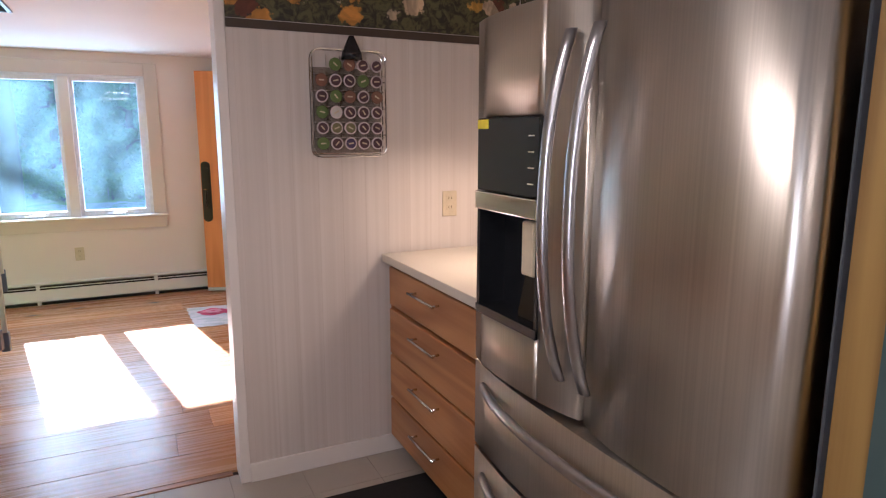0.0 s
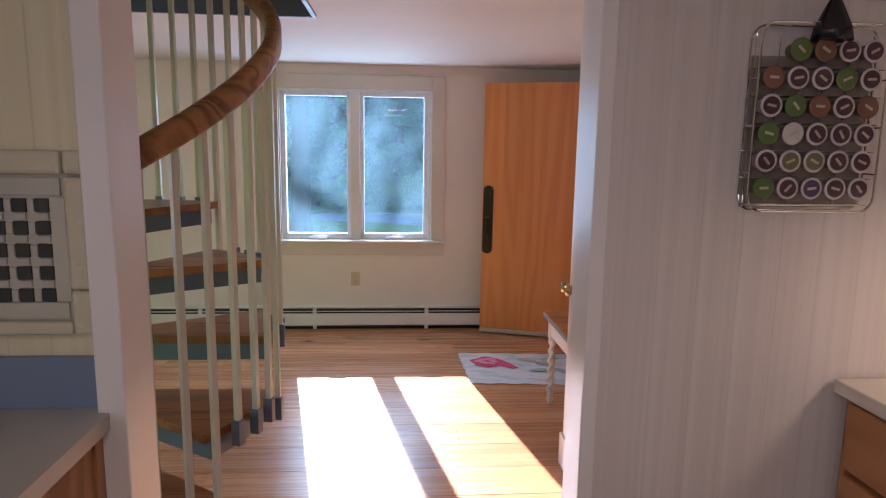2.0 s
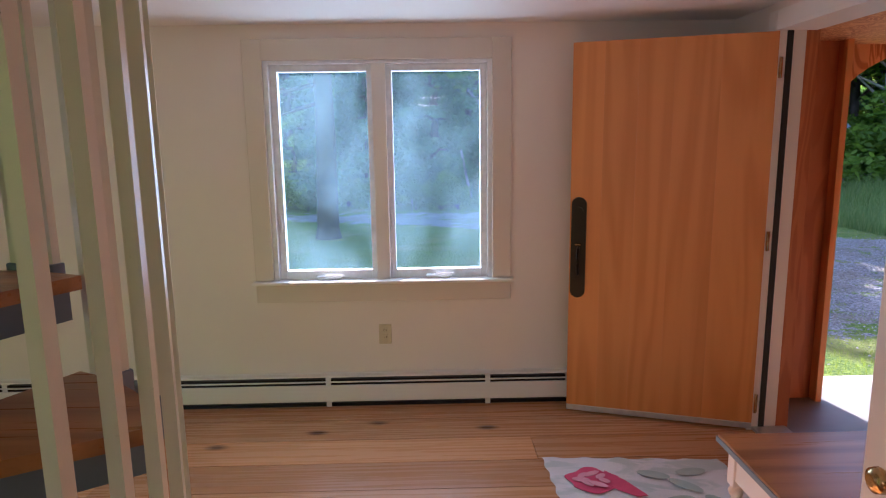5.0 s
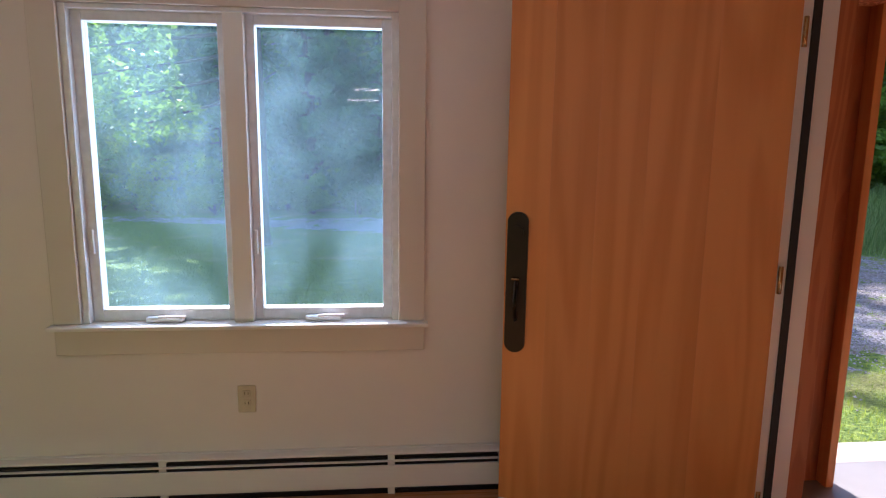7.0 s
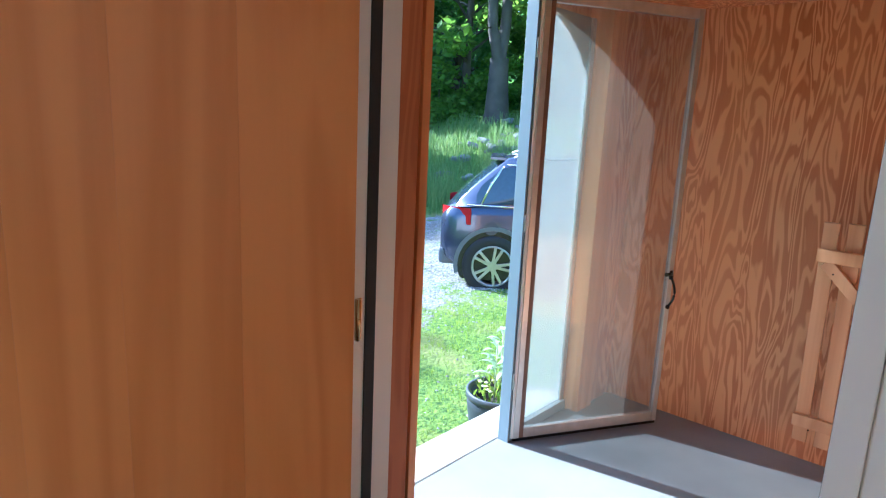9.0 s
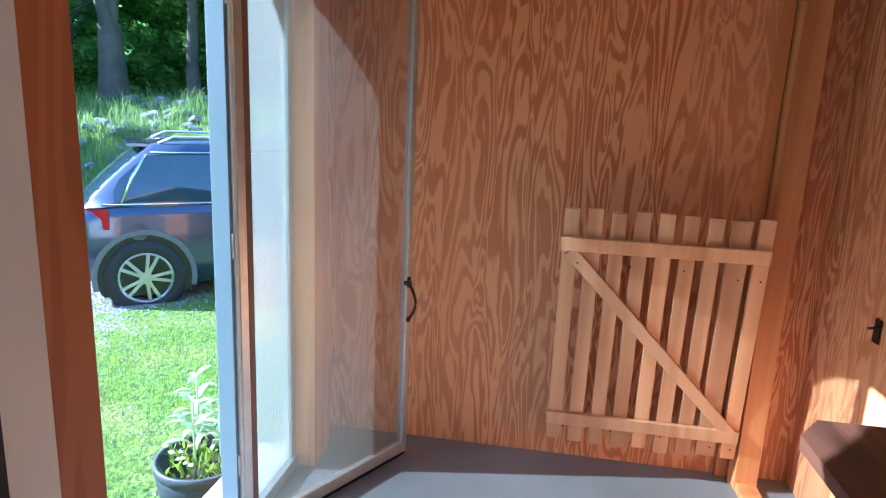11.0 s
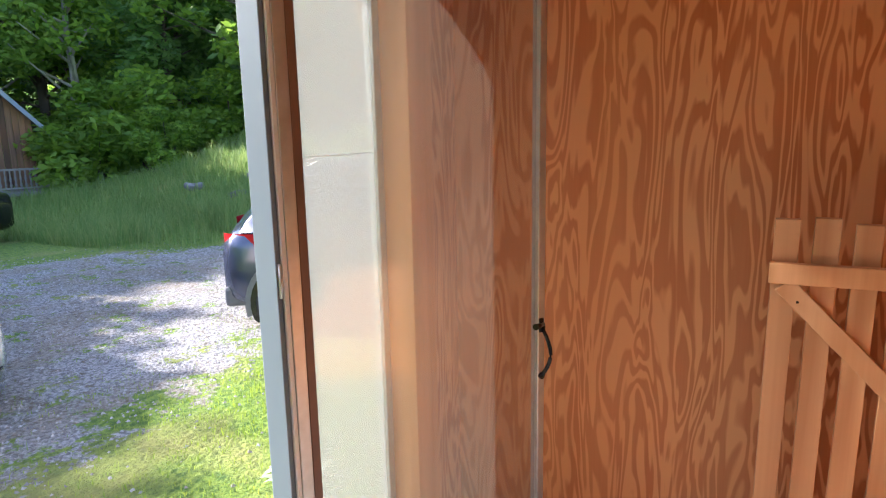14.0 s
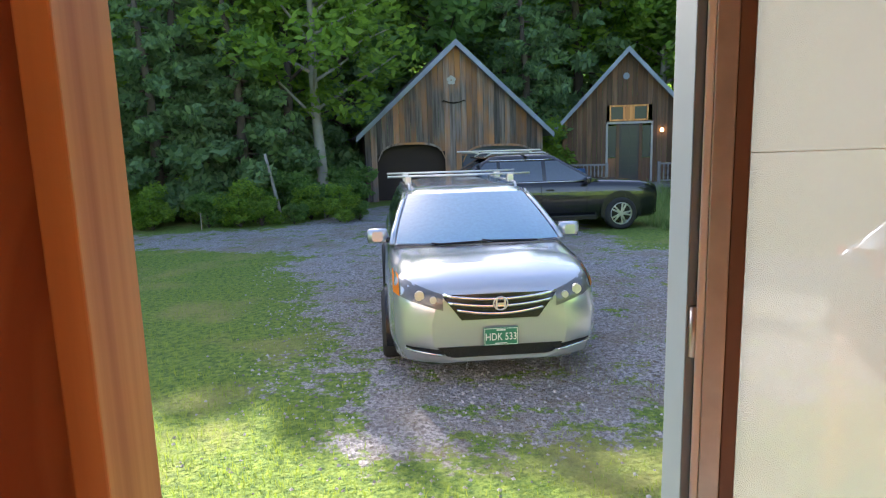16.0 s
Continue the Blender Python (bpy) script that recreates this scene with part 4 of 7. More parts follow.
def tile_panel():
    p = thing("tile_panel", (-1.09, -3.921, 1.13), "cream tile panel with a chequered dark mosaic in a raised border", "tile panel")
    GL = paint("glazed_cream", (0.66, 0.60, 0.42), 0.25, 0.1, 12, 0.1)
    ML = paint("marble_cream", (0.60, 0.57, 0.46), 0.3, 0.2, 7, 0.1)
    MG = paint("marble_dark", (0.055, 0.06, 0.05), 0.3, 0.5, 40, 0.1)
    part("backing", B((0, -0.006, 0.0), (0.745, 0.0, 0.395)), ML, p)
    for lo, hi in (((0.70, -0.028, 0.10), (0.745, -0.006, 0.34)), ((0.70, -0.028, 0.001), (0.745, -0.006, 0.098))):
        part("border_tile", B(lo, hi, 0.008), GL, p)
    for i in range(4):
        part("border_tile", B((0.002 + 0.175 * i, -0.028, 0.345), (0.173 + 0.175 * i, -0.006, 0.395), 0.009), GL, p)
        part("border_tile", B((0.002 + 0.175 * i, -0.028, 0.0), (0.173 + 0.175 * i, -0.006, 0.03), 0.009), GL, p)
    part("border_tile", B((0.702, -0.030, 0.345), (0.745, -0.006, 0.395), 0.009), GL, p)
    for i in range(4):
        for z in (0.034, 0.302):
            part("field_tile", B((0.004 + 0.172 * i, -0.013, z), (0.172 + 0.172 * i, -0.006, z + 0.036), 0.001), ML, p)
    part("field_tile", B((0.664, -0.013, 0.072), (0.695, -0.006, 0.298), 0.001), ML, p)
    tile = B((-0.0145, -0.013, -0.0145), (0.0145, -0.006, 0.0145), 0.001)
    small = B((-0.007, -0.012, -0.012), (0.007, -0.006, 0.012), 0.001)
    m1, m2 = mesh_of("mosaic_tile", tile, MG), mesh_of("joint_tile", small, ML)
    for i in range(10):
        for j in range(5):
            o = new("mosaic_tile", m1)
            o.parent = p
            o.matrix_basis = pose(0.648 - 0.0465 * i, 0, 0.086 + 0.0485 * j, 0, random.uniform(-2, 2), 0)
            o = new("joint_tile", m2)
            o.parent = p
            o.matrix_basis = pose(0.648 - 0.0465 * i - 0.0233, 0, 0.086 + 0.0485 * j)
            if j < 4:
                o = new("joint_tile", m2)
                o.parent = p
                o.matrix_basis = pose(0.648 - 0.0465 * i, 0, 0.086 + 0.0485 * j + 0.0243, 0, 90, 0)


tile_panel()
mat_ = thing("floor_mat", (0.95, -4.95, 0.001), "black woven kitchen mat on pale vinyl tile", "mat")
part("weave", B((0, 0, 0), (0.62, 0.85, 0.01), 0.003), plain("mat_black", (0.015, 0.014, 0.013), 0.9, 0, 0.6), mat_)


# ---------- entry porch ----------
slab("porch_wall_west", (2.10, -0.43, 0.0), (2.15, -0.075, 2.1), PLY_RED_SHADED)
PCX, PA, PZ, PB_ = 3.21, 0.70, 1.50, 0.56
arch = [(PCX + PA * math.cos(math.pi * i / 28), PZ + PB_ * math.sin(math.pi * i / 28)) for i in range(29)]
bm = bmesh.new()
prism(bm, [(2.10, 0.0), (PCX - PA, 0.0)] + arch[::-1][0:15] + [(PCX, 2.45), (2.10, 2.45)], 1, 0.07, 0.095)
prism(bm, [(PCX, 2.45)] + arch[::-1][14:] + [(PCX + PA, 0.0), (4.40, 0.0), (4.40, 2.45)], 1, 0.07, 0.095)
solid("porch_wall_arch", bm, PLY, "", "", "structure")
slab("porch_wall_north", (2.10, -0.075, 0.0), (2.5045, 0.07, 2.1), PLY_RED_SHADED)
slab("porch_wall_north_east", (4.02, -0.035, 0.0), (4.24, 0.07, 2.1), PLY)
slab("porch_stud_west", (2.505, -0.14, 0.0), (2.542, 0.045, 2.07), STUD, "", "structure", 0.003)
slab("porch_stud_east", (3.87, -0.055, 0.0), (4.02, 0.07, 2.07), STUD, "", "structure", 0.003)
slab("porch_wall_east", (4.24, -2.12, 0.0), (4.30, 0.07, 2.45), PLY)
slab("porch_wall_south", (2.10, -2.12, 0.0), (4.24, -2.04, 2.45), PLY)
slab("porch_batten", (4.215, -1.79, 0.0), (4.24, -1.745, 2.07), STUD, "", "structure", 0.002)
slab("porch_post", (4.12, -1.885, 0.0), (4.24, -1.795, 2.0), STUD, "", "structure", 0.003)
slab("porch_brace", (4.10, -2.03, 1.995), (4.24, -1.78, 2.035), STUD, "", "structure", 0.003)
slab("porch_ceiling", (2.10, -2.12, 2.07), (4.24, 0.07, 2.09), PLY)
slab("porch_roof", (1.9, -2.5, 2.46), (4.75, 0.45, 2.54), STONE)
slab("porch_floor", (2.10, -2.12, -0.10), (4.24, 0.07, 0.0), GREYDECK)
slab("porch_floor_step", (2.35, 0.097, -0.06), (4.05, 0.30, -0.015), paint("step_board", (0.50, 0.47, 0.42), 0.6, 0.2, 14, 0.2), "", "structure", 0.004)
slab("porch_skirt", (2.10, 0.07, -0.55), (4.40, 0.095, -0.06), PLY_RED_SHADED)
slab("floor_nailer", (3.95, -1.88, 0.0), (4.12, -1.80, 0.035), STUD, "", "structure", 0.002)
slab("side_jamb", (3.335, 0.010, 0.0), (3.375, 0.069, 2.05), PAINT_BLUE, "", "structure", 0.002)
slab("side_panel_foot", (3.375, 0.02, 0.0), (3.87, 0.069, 0.05), ALU, "", "structure", 0.002)
SIDE = thing("sidelight_window", (3.38, 0.045, 0.05), "cloudy translucent side panel in a pale frame next to the storm door", "window")
part("pane", B((0, 0, 0), (0.46, 0.006, 1.95)), FROST, SIDE)
part("frame_strip", B((0.455, -0.012, 0), (0.49, 0.02, 1.95), 0.003), ALU, SIDE)
part("joint", B((0, -0.001, 1.28), (0.455, 0.0, 1.2815)), ALU, SIDE)


def storm_door():
    d = thing("storm_door", (3.362, 0.005, 0.02), "open aluminium-framed glass storm door with a black pull handle", "door", math.degrees(math.atan2(-0.396, 0.706)))
    L, H = 0.81, 2.02
    part("hinge_rail", B((0.0, -0.014, 0), (0.030, 0.014, H), 0.002), ALU, d)
    part("weather_fin", B((-0.012, -0.012, 0), (-0.0005, 0.010, H), 0.002), TRIM, d, "white hinge fin")
    part("brown_stile", B((0.0305, -0.013, 0), (0.052, 0.013, H), 0.002), PAINT_BROWN, d, "brown painted stile")
    part("free_rail", B((L - 0.028, -0.016, 0), (L, 0.016, H), 0.003), ALU, d)
    part("top_rail", B((0.052, -0.014, H - 0.045), (L - 0.028, 0.014, H), 0.003), ALU, d)
    part("bottom_rail", B((0.052, -0.014, 0), (L - 0.028, 0.014, 0.05), 0.003), ALU, d)
    part("bottom_sweep", B((0.002, -0.010, -0.015), (L - 0.002, 0.010, -0.001)), BLACK, d)
    g = part("pane", B((0.053, -0.003, 0.05), (L - 0.029, 0.003, H - 0.046)), GLASS_STORM, d)
    g.visible_shadow = False
    bm = bmesh.new()
    sweep(bm, [(L - 0.016 + 0.004 * math.sin(math.pi * i / 12), -0.020 - 0.034 * math.sin(math.pi * i / 12), 0.615 + 0.155 * i / 12) for i in range(13)], oval(0.0045, 0.007, 8))
    for z in (0.615, 0.77):
        rod(bm, (L - 0.016, -0.015, z), (L - 0.016, -0.024, z), 0.011, n=10)
    h = part("handle", bm, BLACK, d, "black curved pull")
    part("thumb_latch", rod(bmesh.new(), (L - 0.014, -0.026, 0.782), (L - 0.068, -0.046, 0.788), 0.005, 0.010), METAL_DARK, h)
    part("handle_plate", B((L - 0.026, -0.021, 0.755), (L - 0.008, -0.015, 0.80), 0.002), BLACK, h)
    for z in (0.25, 1.0, 1.75):
        part("hinge", rod(bmesh.new(), (-0.016, -0.006, z), (-0.016, -0.006, z + 0.08), 0.006), ALU, d)


storm_door()


def picket_gate():
    # leans with its foot forward against the plywood
    g = thing("picket_gate", (4.145, -1.765, 0.135), "unpainted wooden picket gate with a diagonal brace leaning on plywood", "gate")
    g.matrix_world = pose(4.135, -1.775, 0.125, 0, 0, 90) @ pose(0, 0, 0, -4.5, 0, 0)
    W, H = 0.765, 1.02
    n = 9
    for i in range(n):
        w = 0.058 + (0.018 if i == 1 else 0)
        x = 0.03 + i * (W - 0.05) / (n - 1) - 0.01
        part("picket", B((x - w / 2, -0.012, random.uniform(-0.012, 0.012)), (x + w / 2, 0.006, H + random.uniform(-0.012, 0.012)), 0.002), SLATWOOD, g)
    for z in (0.09, 0.86):
        m = pose(0, 0, z, 0, 90, 0)
        part("rail", B((-0.055, 0.0065, -0.005), (0, 0.027, W + 0.005), 0.002, m), SLATWOOD, g)
    a = Vector((0.03, 0, 0.13))
    b = Vector((W - 0.03, 0, 0.86))
    ang = math.degrees(math.atan2(b.x - a.x, b.z - a.z))
    part("brace", B((-0.025, 0.007, 0), (0.025, 0.026, (b - a).length), 0.002, pose(a.x, 0, a.z, 0, ang, 0)), SLATWOOD, g)
    for z in (0.115, 0.845):
        for x in (0.02, 0.1, 0.3, 0.5, 0.7):
            part("nail", rod(bmesh.new(), (x, 0.027, z - 0.05 + 0.02 * (x > 0.2)), (x, 0.0285, z - 0.05 + 0.02 * (x > 0.2)), 0.004, n=6), METAL_DARK, g)


picket_gate()
BD = thing("loose_board", (4.165, -1.835, 0.0), "loose spruce board with clipped corners leaning beside the gate", "board")
part("plank", prism(bmesh.new(), [(-0.02, 0.0), (0.05, 0.0), (0.075, 1.10), (0.06, 1.13), (0.0, 1.13)], 0, 0.0, 0.02), STUD, BD)


def bench():
    b = thing("bench", (2.40, -2.035, 0.0), "dark stained wooden bench slab with clipped corners on pale legs", "bench")
    part("slab", prism(bmesh.new(), [(0, 0), (0.83, 0), (0.83, 0.36), (0.73, 0.435), (0.0, 0.435)], 2, 0.715, 0.75), DARKWOOD, b)
    for x in (0.06, 0.66):
        part("leg", B((x, 0.05, 0), (x + 0.04, 0.36, 0.715), 0.003), STUD, b)


bench()
LT = thing("gate_latch", (3.75, -2.038, 0.85), "small dark bronze hook latch on plywood", "latch")
part("plate", B((-0.02, 0, -0.04), (0.02, 0.006, 0.04), 0.002), METAL_DARK, LT)
part("hook", rod(bmesh.new(), (-0.03, 0.015, 0.02), (0.03, 0.015, 0.0), 0.005), METAL_DARK, LT)

# ---------- ground ----------
GZ = -0.5


def height(x, y):
    r = 0.0
    if x > 11:
        e = min(1.0, (x - 11) / 9)
        r += 2.0 * e * e * (3 - 2 * e) * min(1.0, max(0.0, (19 - y) / 6))
    if y > 24:
        r += min(4.0, (y - 24) * 0.09)
    r += 0.03 * noise.noise((x * 0.25, y * 0.25, 0)) * min(1.0, max(0.0, (math.hypot(x - 3, y) - 3) / 4))
    return GZ + r


def gravel_here(x, y):
    w = 0.45 * noise.noise((x * 0.7, y * 0.7, 3)) + 0.25 * noise.noise((x * 2.3, y * 2.3, 5))
    left = 2.55 - 0.10 * max(0.0, y - 4) - (max(0.0, y - 10.3) ** 1.6) * 1.1
    right = 12.5 if y < 6.3 else 12.5 - (y - 6.3) * 1.5
    right = max(right, 8.2 if y < 14 else 10.5)
    top = 14.6 + (max(0.0, x - 1.5) * 1.6)
    d = min(x - left, right - x, y - 2.55 - max(0.0, 3.4 - x) * 0.5, min(top, 20.6) - y)
    return max(0.0, min(1.0, 0.5 + (d + w) * 0.9))


def ground():
    bm = bmesh.new()
    xs = [-300, -120, -60, -35, -22] + [-14 + 0.45 * i for i in range(20)] + [-5 + 0.25 * i for i in range(88)] + [17 + 0.7 * i for i in range(14)] + [32, 45, 80, 160, 300]
    ys = [-300, -100, -40, -15, -6, -2, 0.0] + [0.12 + 0.22 * i for i in range(56)] + [12.5 + 0.4 * i for i in range(34)] + [27, 30, 34, 40, 50, 70, 110, 300]
    xs, ys = sorted(xs), sorted(ys)
    lay = bm.verts.layers.float.new("gravel")
    vs = [[bm.verts.new((x, y, height(x, y))) for y in ys] for x in xs]
    for col, x in zip(vs, xs):
        for v, y in zip(col, ys):
            v[lay] = gravel_here(x, y)
    for i in range(len(xs) - 1):
        for j in range(len(ys) - 1):
            cx, cy = (xs[i] + xs[i + 1]) / 2, (ys[j] + ys[j + 1]) / 2
            bm.faces.new((vs[i][j], vs[i + 1][j], vs[i + 1][j + 1], vs[i][j + 1])).smooth = True
    k = Mat("ground", 0.95)
    a = k.t.nodes.new("ShaderNodeAttribute")
    a.attribute_name = "gravel"
    v = k.vec()
    fine = k.noise(v, 45.0, 4, 0.7)
    mid = k.noise(v, 3.2, 5, 0.65)
    patch = k.noise(v, 0.9, 4, 0.6)
    m = k.math("ADD", k.math("MULTIPLY", a.outputs["Fac"], 0.80), k.math("ADD", k.math("MULTIPLY", k.math("SUBTRACT", mid, 0.5), 2.1), k.math("MULTIPLY", k.math("SUBTRACT", k.noise(v, 11.0, 4, 0.7), 0.5), 1.1)))
    m = k.ramp(m, (0.50, (0, 0, 0)), (0.66, (1, 1, 1)))
    stones = k.voronoi(v, 32.0)
    gcol = k.mix(k.ramp(stones, (0.1, (0, 0, 0)), (0.5, (1, 1, 1))), k.ramp(fine, (0.40, (0.06, 0.062, 0.07)), (0.60, (0.60, 0.605, 0.63))), k.ramp(k.noise(v, 24.0, 3, 0.7), (0.42, (0.18, 0.183, 0.195)), (0.58, (0.47, 0.475, 0.495))))
    gcol = k.mix(k.ramp(patch, (0.46, (0, 0, 0)), (0.64, (0.5,) * 3)), gcol, (0.24, 0.19, 0.11))
    litter = k.noise(v, 9.0, 6, 0.8, 0.6)
    gcol = k.mix(k.ramp(litter, (0.53, (0, 0, 0)), (0.64, (0.85,) * 3)), gcol, (0.15, 0.12, 0.06))
    grass = k.ramp(k.noise(v, 16.0, 4, 0.7), (0.35, (0.05, 0.13, 0.02)), (0.65, (0.24, 0.36, 0.05)))
    grass = k.mix(k.ramp(k.noise(v, 0.8, 3), (0.52, (0, 0, 0)), (0.68, (0.6,) * 3)), grass, (0.34, 0.31, 0.11))
    k.color(k.mix(m, grass, gcol))
    h = k.math("ADD", k.math("MULTIPLY", stones, -0.6), fine)
    k.bump(h, 1.0, 0.05)
    solid("ground", bm, k.m, "", "", "structure")


ground()


def grass_field(name, count, spots, mat, h0, h1, width, label, keep):
    """Blades as bent triangles, strewn where keep(x, y) allows."""
    rng = random.Random(len(name) * 7 + count)
    vs, fs = [], []
    tries = 0
    while len(fs) < count * 2 and tries < count * 6:
        tries += 1
        x0, x1, y0, y1 = rng.choice(spots)
        u = rng.random() ** 1.3
        x, y = rng.uniform(x0, x1), y0 + (y1 - y0) * u
        if rng.random() > keep(x, y):
            continue
        z = height(x, y)
        h = rng.uniform(h0, h1) * (0.6 + 0.8 * abs(noise.noise((x * 1.1, y * 1.1, 8))) * 1.6)
        a = rng.uniform(0, 6.28)
        w = width * rng.uniform(0.7, 1.3)
        dx, dy = math.cos(a) * w, math.sin(a) * w
        lx, ly = rng.uniform(-0.5, 0.5) * h, rng.uniform(-0.5, 0.5) * h
        i = len(vs)
        vs += [(x - dx, y - dy, z - 0.01), (x + dx, y + dy, z - 0.01), (x + lx * 0.35 - dx * 0.7, y + ly * 0.35 - dy * 0.7, z + h * 0.6), (x + lx * 0.35 + dx * 0.7, y + ly * 0.35 + dy * 0.7, z + h * 0.6), (x + lx, y + ly, z + h)]
        fs += [(i, i + 1, i + 3, i + 2), (i + 2, i + 3, i + 4)]
    me = bpy.data.meshes.new(name)
    me.from_pydata(vs, [], fs)
    me.materials.append(mat)
    tagged(new(name, me), label, "grass", "", "stuff")


def lawn(x, y):
    return max(0.0, 1.0 - 1.35 * gravel_here(x, y))


def weedy(x, y):
    return 0.05 + 0.95 * lawn(x, y) + 0.8 * max(0.0, noise.noise((x * 1.6, y * 1.6, 20)) - 0.02) * max(0.35, min(1.0, (7 - y) / 3))


grass_field("lawn_grass", 52000, [(-3, 9, 0.35, 4.5), (-6, 9.5, 0.5, 8.0), (5, 12, 0.5, 4), (-4, 3, 2, 13)], BLADE, 0.025, 0.06, 0.0028, "short sunlit lawn grass with dry patches", weedy)
grass_field("bank_grass", 26000, [(12.5, 24, 2, 14), (10.2, 18, 8.5, 20), (9.5, 13, 5.5, 12)], DRYBLADE, 0.12, 0.58, 0.009, "tall green grass and weeds on the bank", lambda x, y: lawn(x, y) if x > 11.5 or y > 9 else 0.25 * lawn(x, y))
rng = random.Random(5)
vs, fs = [], []
for i in range(30000):
    x, y = rng.uniform(1.6, 10.5), 0.7 + 9 * rng.random() ** 1.3
    if rng.random() > gravel_here(x, y) * 0.8 + 0.05:
        continue
    r = rng.uniform(0.006, 0.021)
    z = height(x, y)
    q = len(vs)
    a = rng.uniform(0, 6.3)
    for j in range(4):
        vs.append((x + r * math.cos(a + j * 1.57) * rng.uniform(0.7, 1.3), y + r * math.sin(a + j * 1.57) * rng.uniform(0.7, 1.3), z - 0.003))
    vs.append((x + rng.uniform(-0.3, 0.3) * r, y + rng.uniform(-0.3, 0.3) * r, z + r * 0.75))
    fs += [(q + j, q + (j + 1) % 4, q + 4) for j in range(4)]
me = bpy.data.meshes.new("gravel_stones")
me.from_pydata(vs, [], fs)
k = Mat("gravel_stone", 0.9)
k.color(k.ramp(k.island(), (0.0, (0.16, 0.155, 0.15)), (1.0, (0.46, 0.46, 0.47))))
me.materials.append(k.m)
tagged(new("gravel_stones", me), "loose grey crushed stones on the driveway", "gravel", "", "stuff")
rng = random.Random(6)
bm = bmesh.new()
for i in range(70):
    x, y = rng.gauss(16.5, 1.6), rng.gauss(9.2, 1.3)
    s = rng.uniform(0.07, 0.22)
    bx(bm, (-s, -s * 0.7, -s * 0.4), (s, s * 0.7, s * 0.4), pose(x, y, height(x, y) + 0.1, rng.uniform(-20, 20), rng.uniform(-20, 20), rng.uniform(0, 180)), s * 0.25)
solid("bank_stones", bm, STONE, "mossy grey stones piled on the grassy bank", "stones", "stuff")


# ---------- flower pot ----------
def flower_pot():
    p = thing("flower_pot", (4.04, 0.56, GZ), "dark round planter with pale leafy plants beside the porch step", "potted plant")
    p.scale = (0.9, 0.9, 1.42)
    pot = part("pot", lathe(bmesh.new(), [(0.19, 0.0), (0.235, 0.20), (0.235, 0.24), (0.215, 0.24), (0.20, 0.19), (0.0, 0.19)], n=28, top=False), plain("pot_blue_black", (0.035, 0.045, 0.06), 0.5), p)
    part("rim", lathe(bmesh.new(), [(0.232, 0.235), (0.245, 0.235), (0.245, 0.262), (0.222, 0.262), (0.222, 0.235)], n=28, top=False), plain("pot_rim", (0.05, 0.06, 0.075), 0.5), pot)
    part("base", lathe(bmesh.new(), [(0.0, 0.0), (0.2, 0.0), (0.214, 0.09), (0.0, 0.09)], n=24, top=False), plain("terracotta", (0.30, 0.10, 0.05), 0.7), pot, "reddish lower band")
    part("soil", lathe(bmesh.new(), [(0.0, 0.205), (0.215, 0.205)], n=20, top=False), plain("soil", (0.035, 0.025, 0.018), 0.95, 0, 0.5), p)
    pale = leafy("pale_leaf", (0.22, 0.36, 0.20), (0.42, 0.52, 0.34), 0.3)
    rng = random.Random(3)

    def blade(bm, at, d, L, w, droop):
        d = Vector(d).normalized()
        s = d.cross(Vector((0, 0, 1))).normalized()
        prev = None
        for i in range(6):
            t = i / 5
            c = Vector(at) + d * L * t + Vector((0, 0, L * (0.55 * t - droop * t * t)))
            ww = w * math.sin(math.pi * min(1, 0.12 + t * 0.88)) * (1 - t * 0.2)
            a, b = bm.verts.new(c - s * ww), bm.verts.new(c + s * ww)
            if prev:
                bm.faces.new((prev[0], prev[1], b, a)).smooth = True
            prev = (a, b)
    for i, (x, y, h) in enumerate(((-0.08, 0.0, 0.27), (0.03, -0.08, 0.22), (0.08, 0.07, 0.30))):
        bm = bmesh.new()
        rod(bm, (x, y, 0.2), (x, y, 0.22 + h), 0.006)
        for j in range(13):
            a = j * 2.4 + i
            blade(bm, (x, y, 0.22 + h * (0.35 + 0.65 * j / 12)), (math.cos(a), math.sin(a), 0.15), 0.15 * (1.15 - 0.5 * j / 12), 0.020, 0.55)
        part("foliage", bm, pale, p, "pale whorled leaves")
    bm = bmesh.new()
    for i in range(170):
        a, r = rng.uniform(0, 6.3), 0.21 * math.sqrt(rng.random())
        blade(bm, (r * math.cos(a), r * math.sin(a), 0.205 + rng.uniform(0, 0.07)), (rng.uniform(-1, 1), rng.uniform(-1, 1), 0.3), rng.uniform(0.03, 0.07), 0.010, 0.3)
    tagged(part("filler", bm, BLADE, p, "small bright green filler plants"), kind="stuff")
    bm = bmesh.new()
    for i in range(16):
        a, r = rng.uniform(0, 6.3), 0.19 * math.sqrt(rng.random())
        lathe(bm, [(0.0, 0.29), (0.016, 0.295), (0.0, 0.30)], (r * math.cos(a), r * math.sin(a)), 6, False)
    tagged(part("flower", bm, plain("petal_white", (0.75, 0.78, 0.60), 0.7), p, "small whitish flowers"), kind="stuff")


flower_pot()


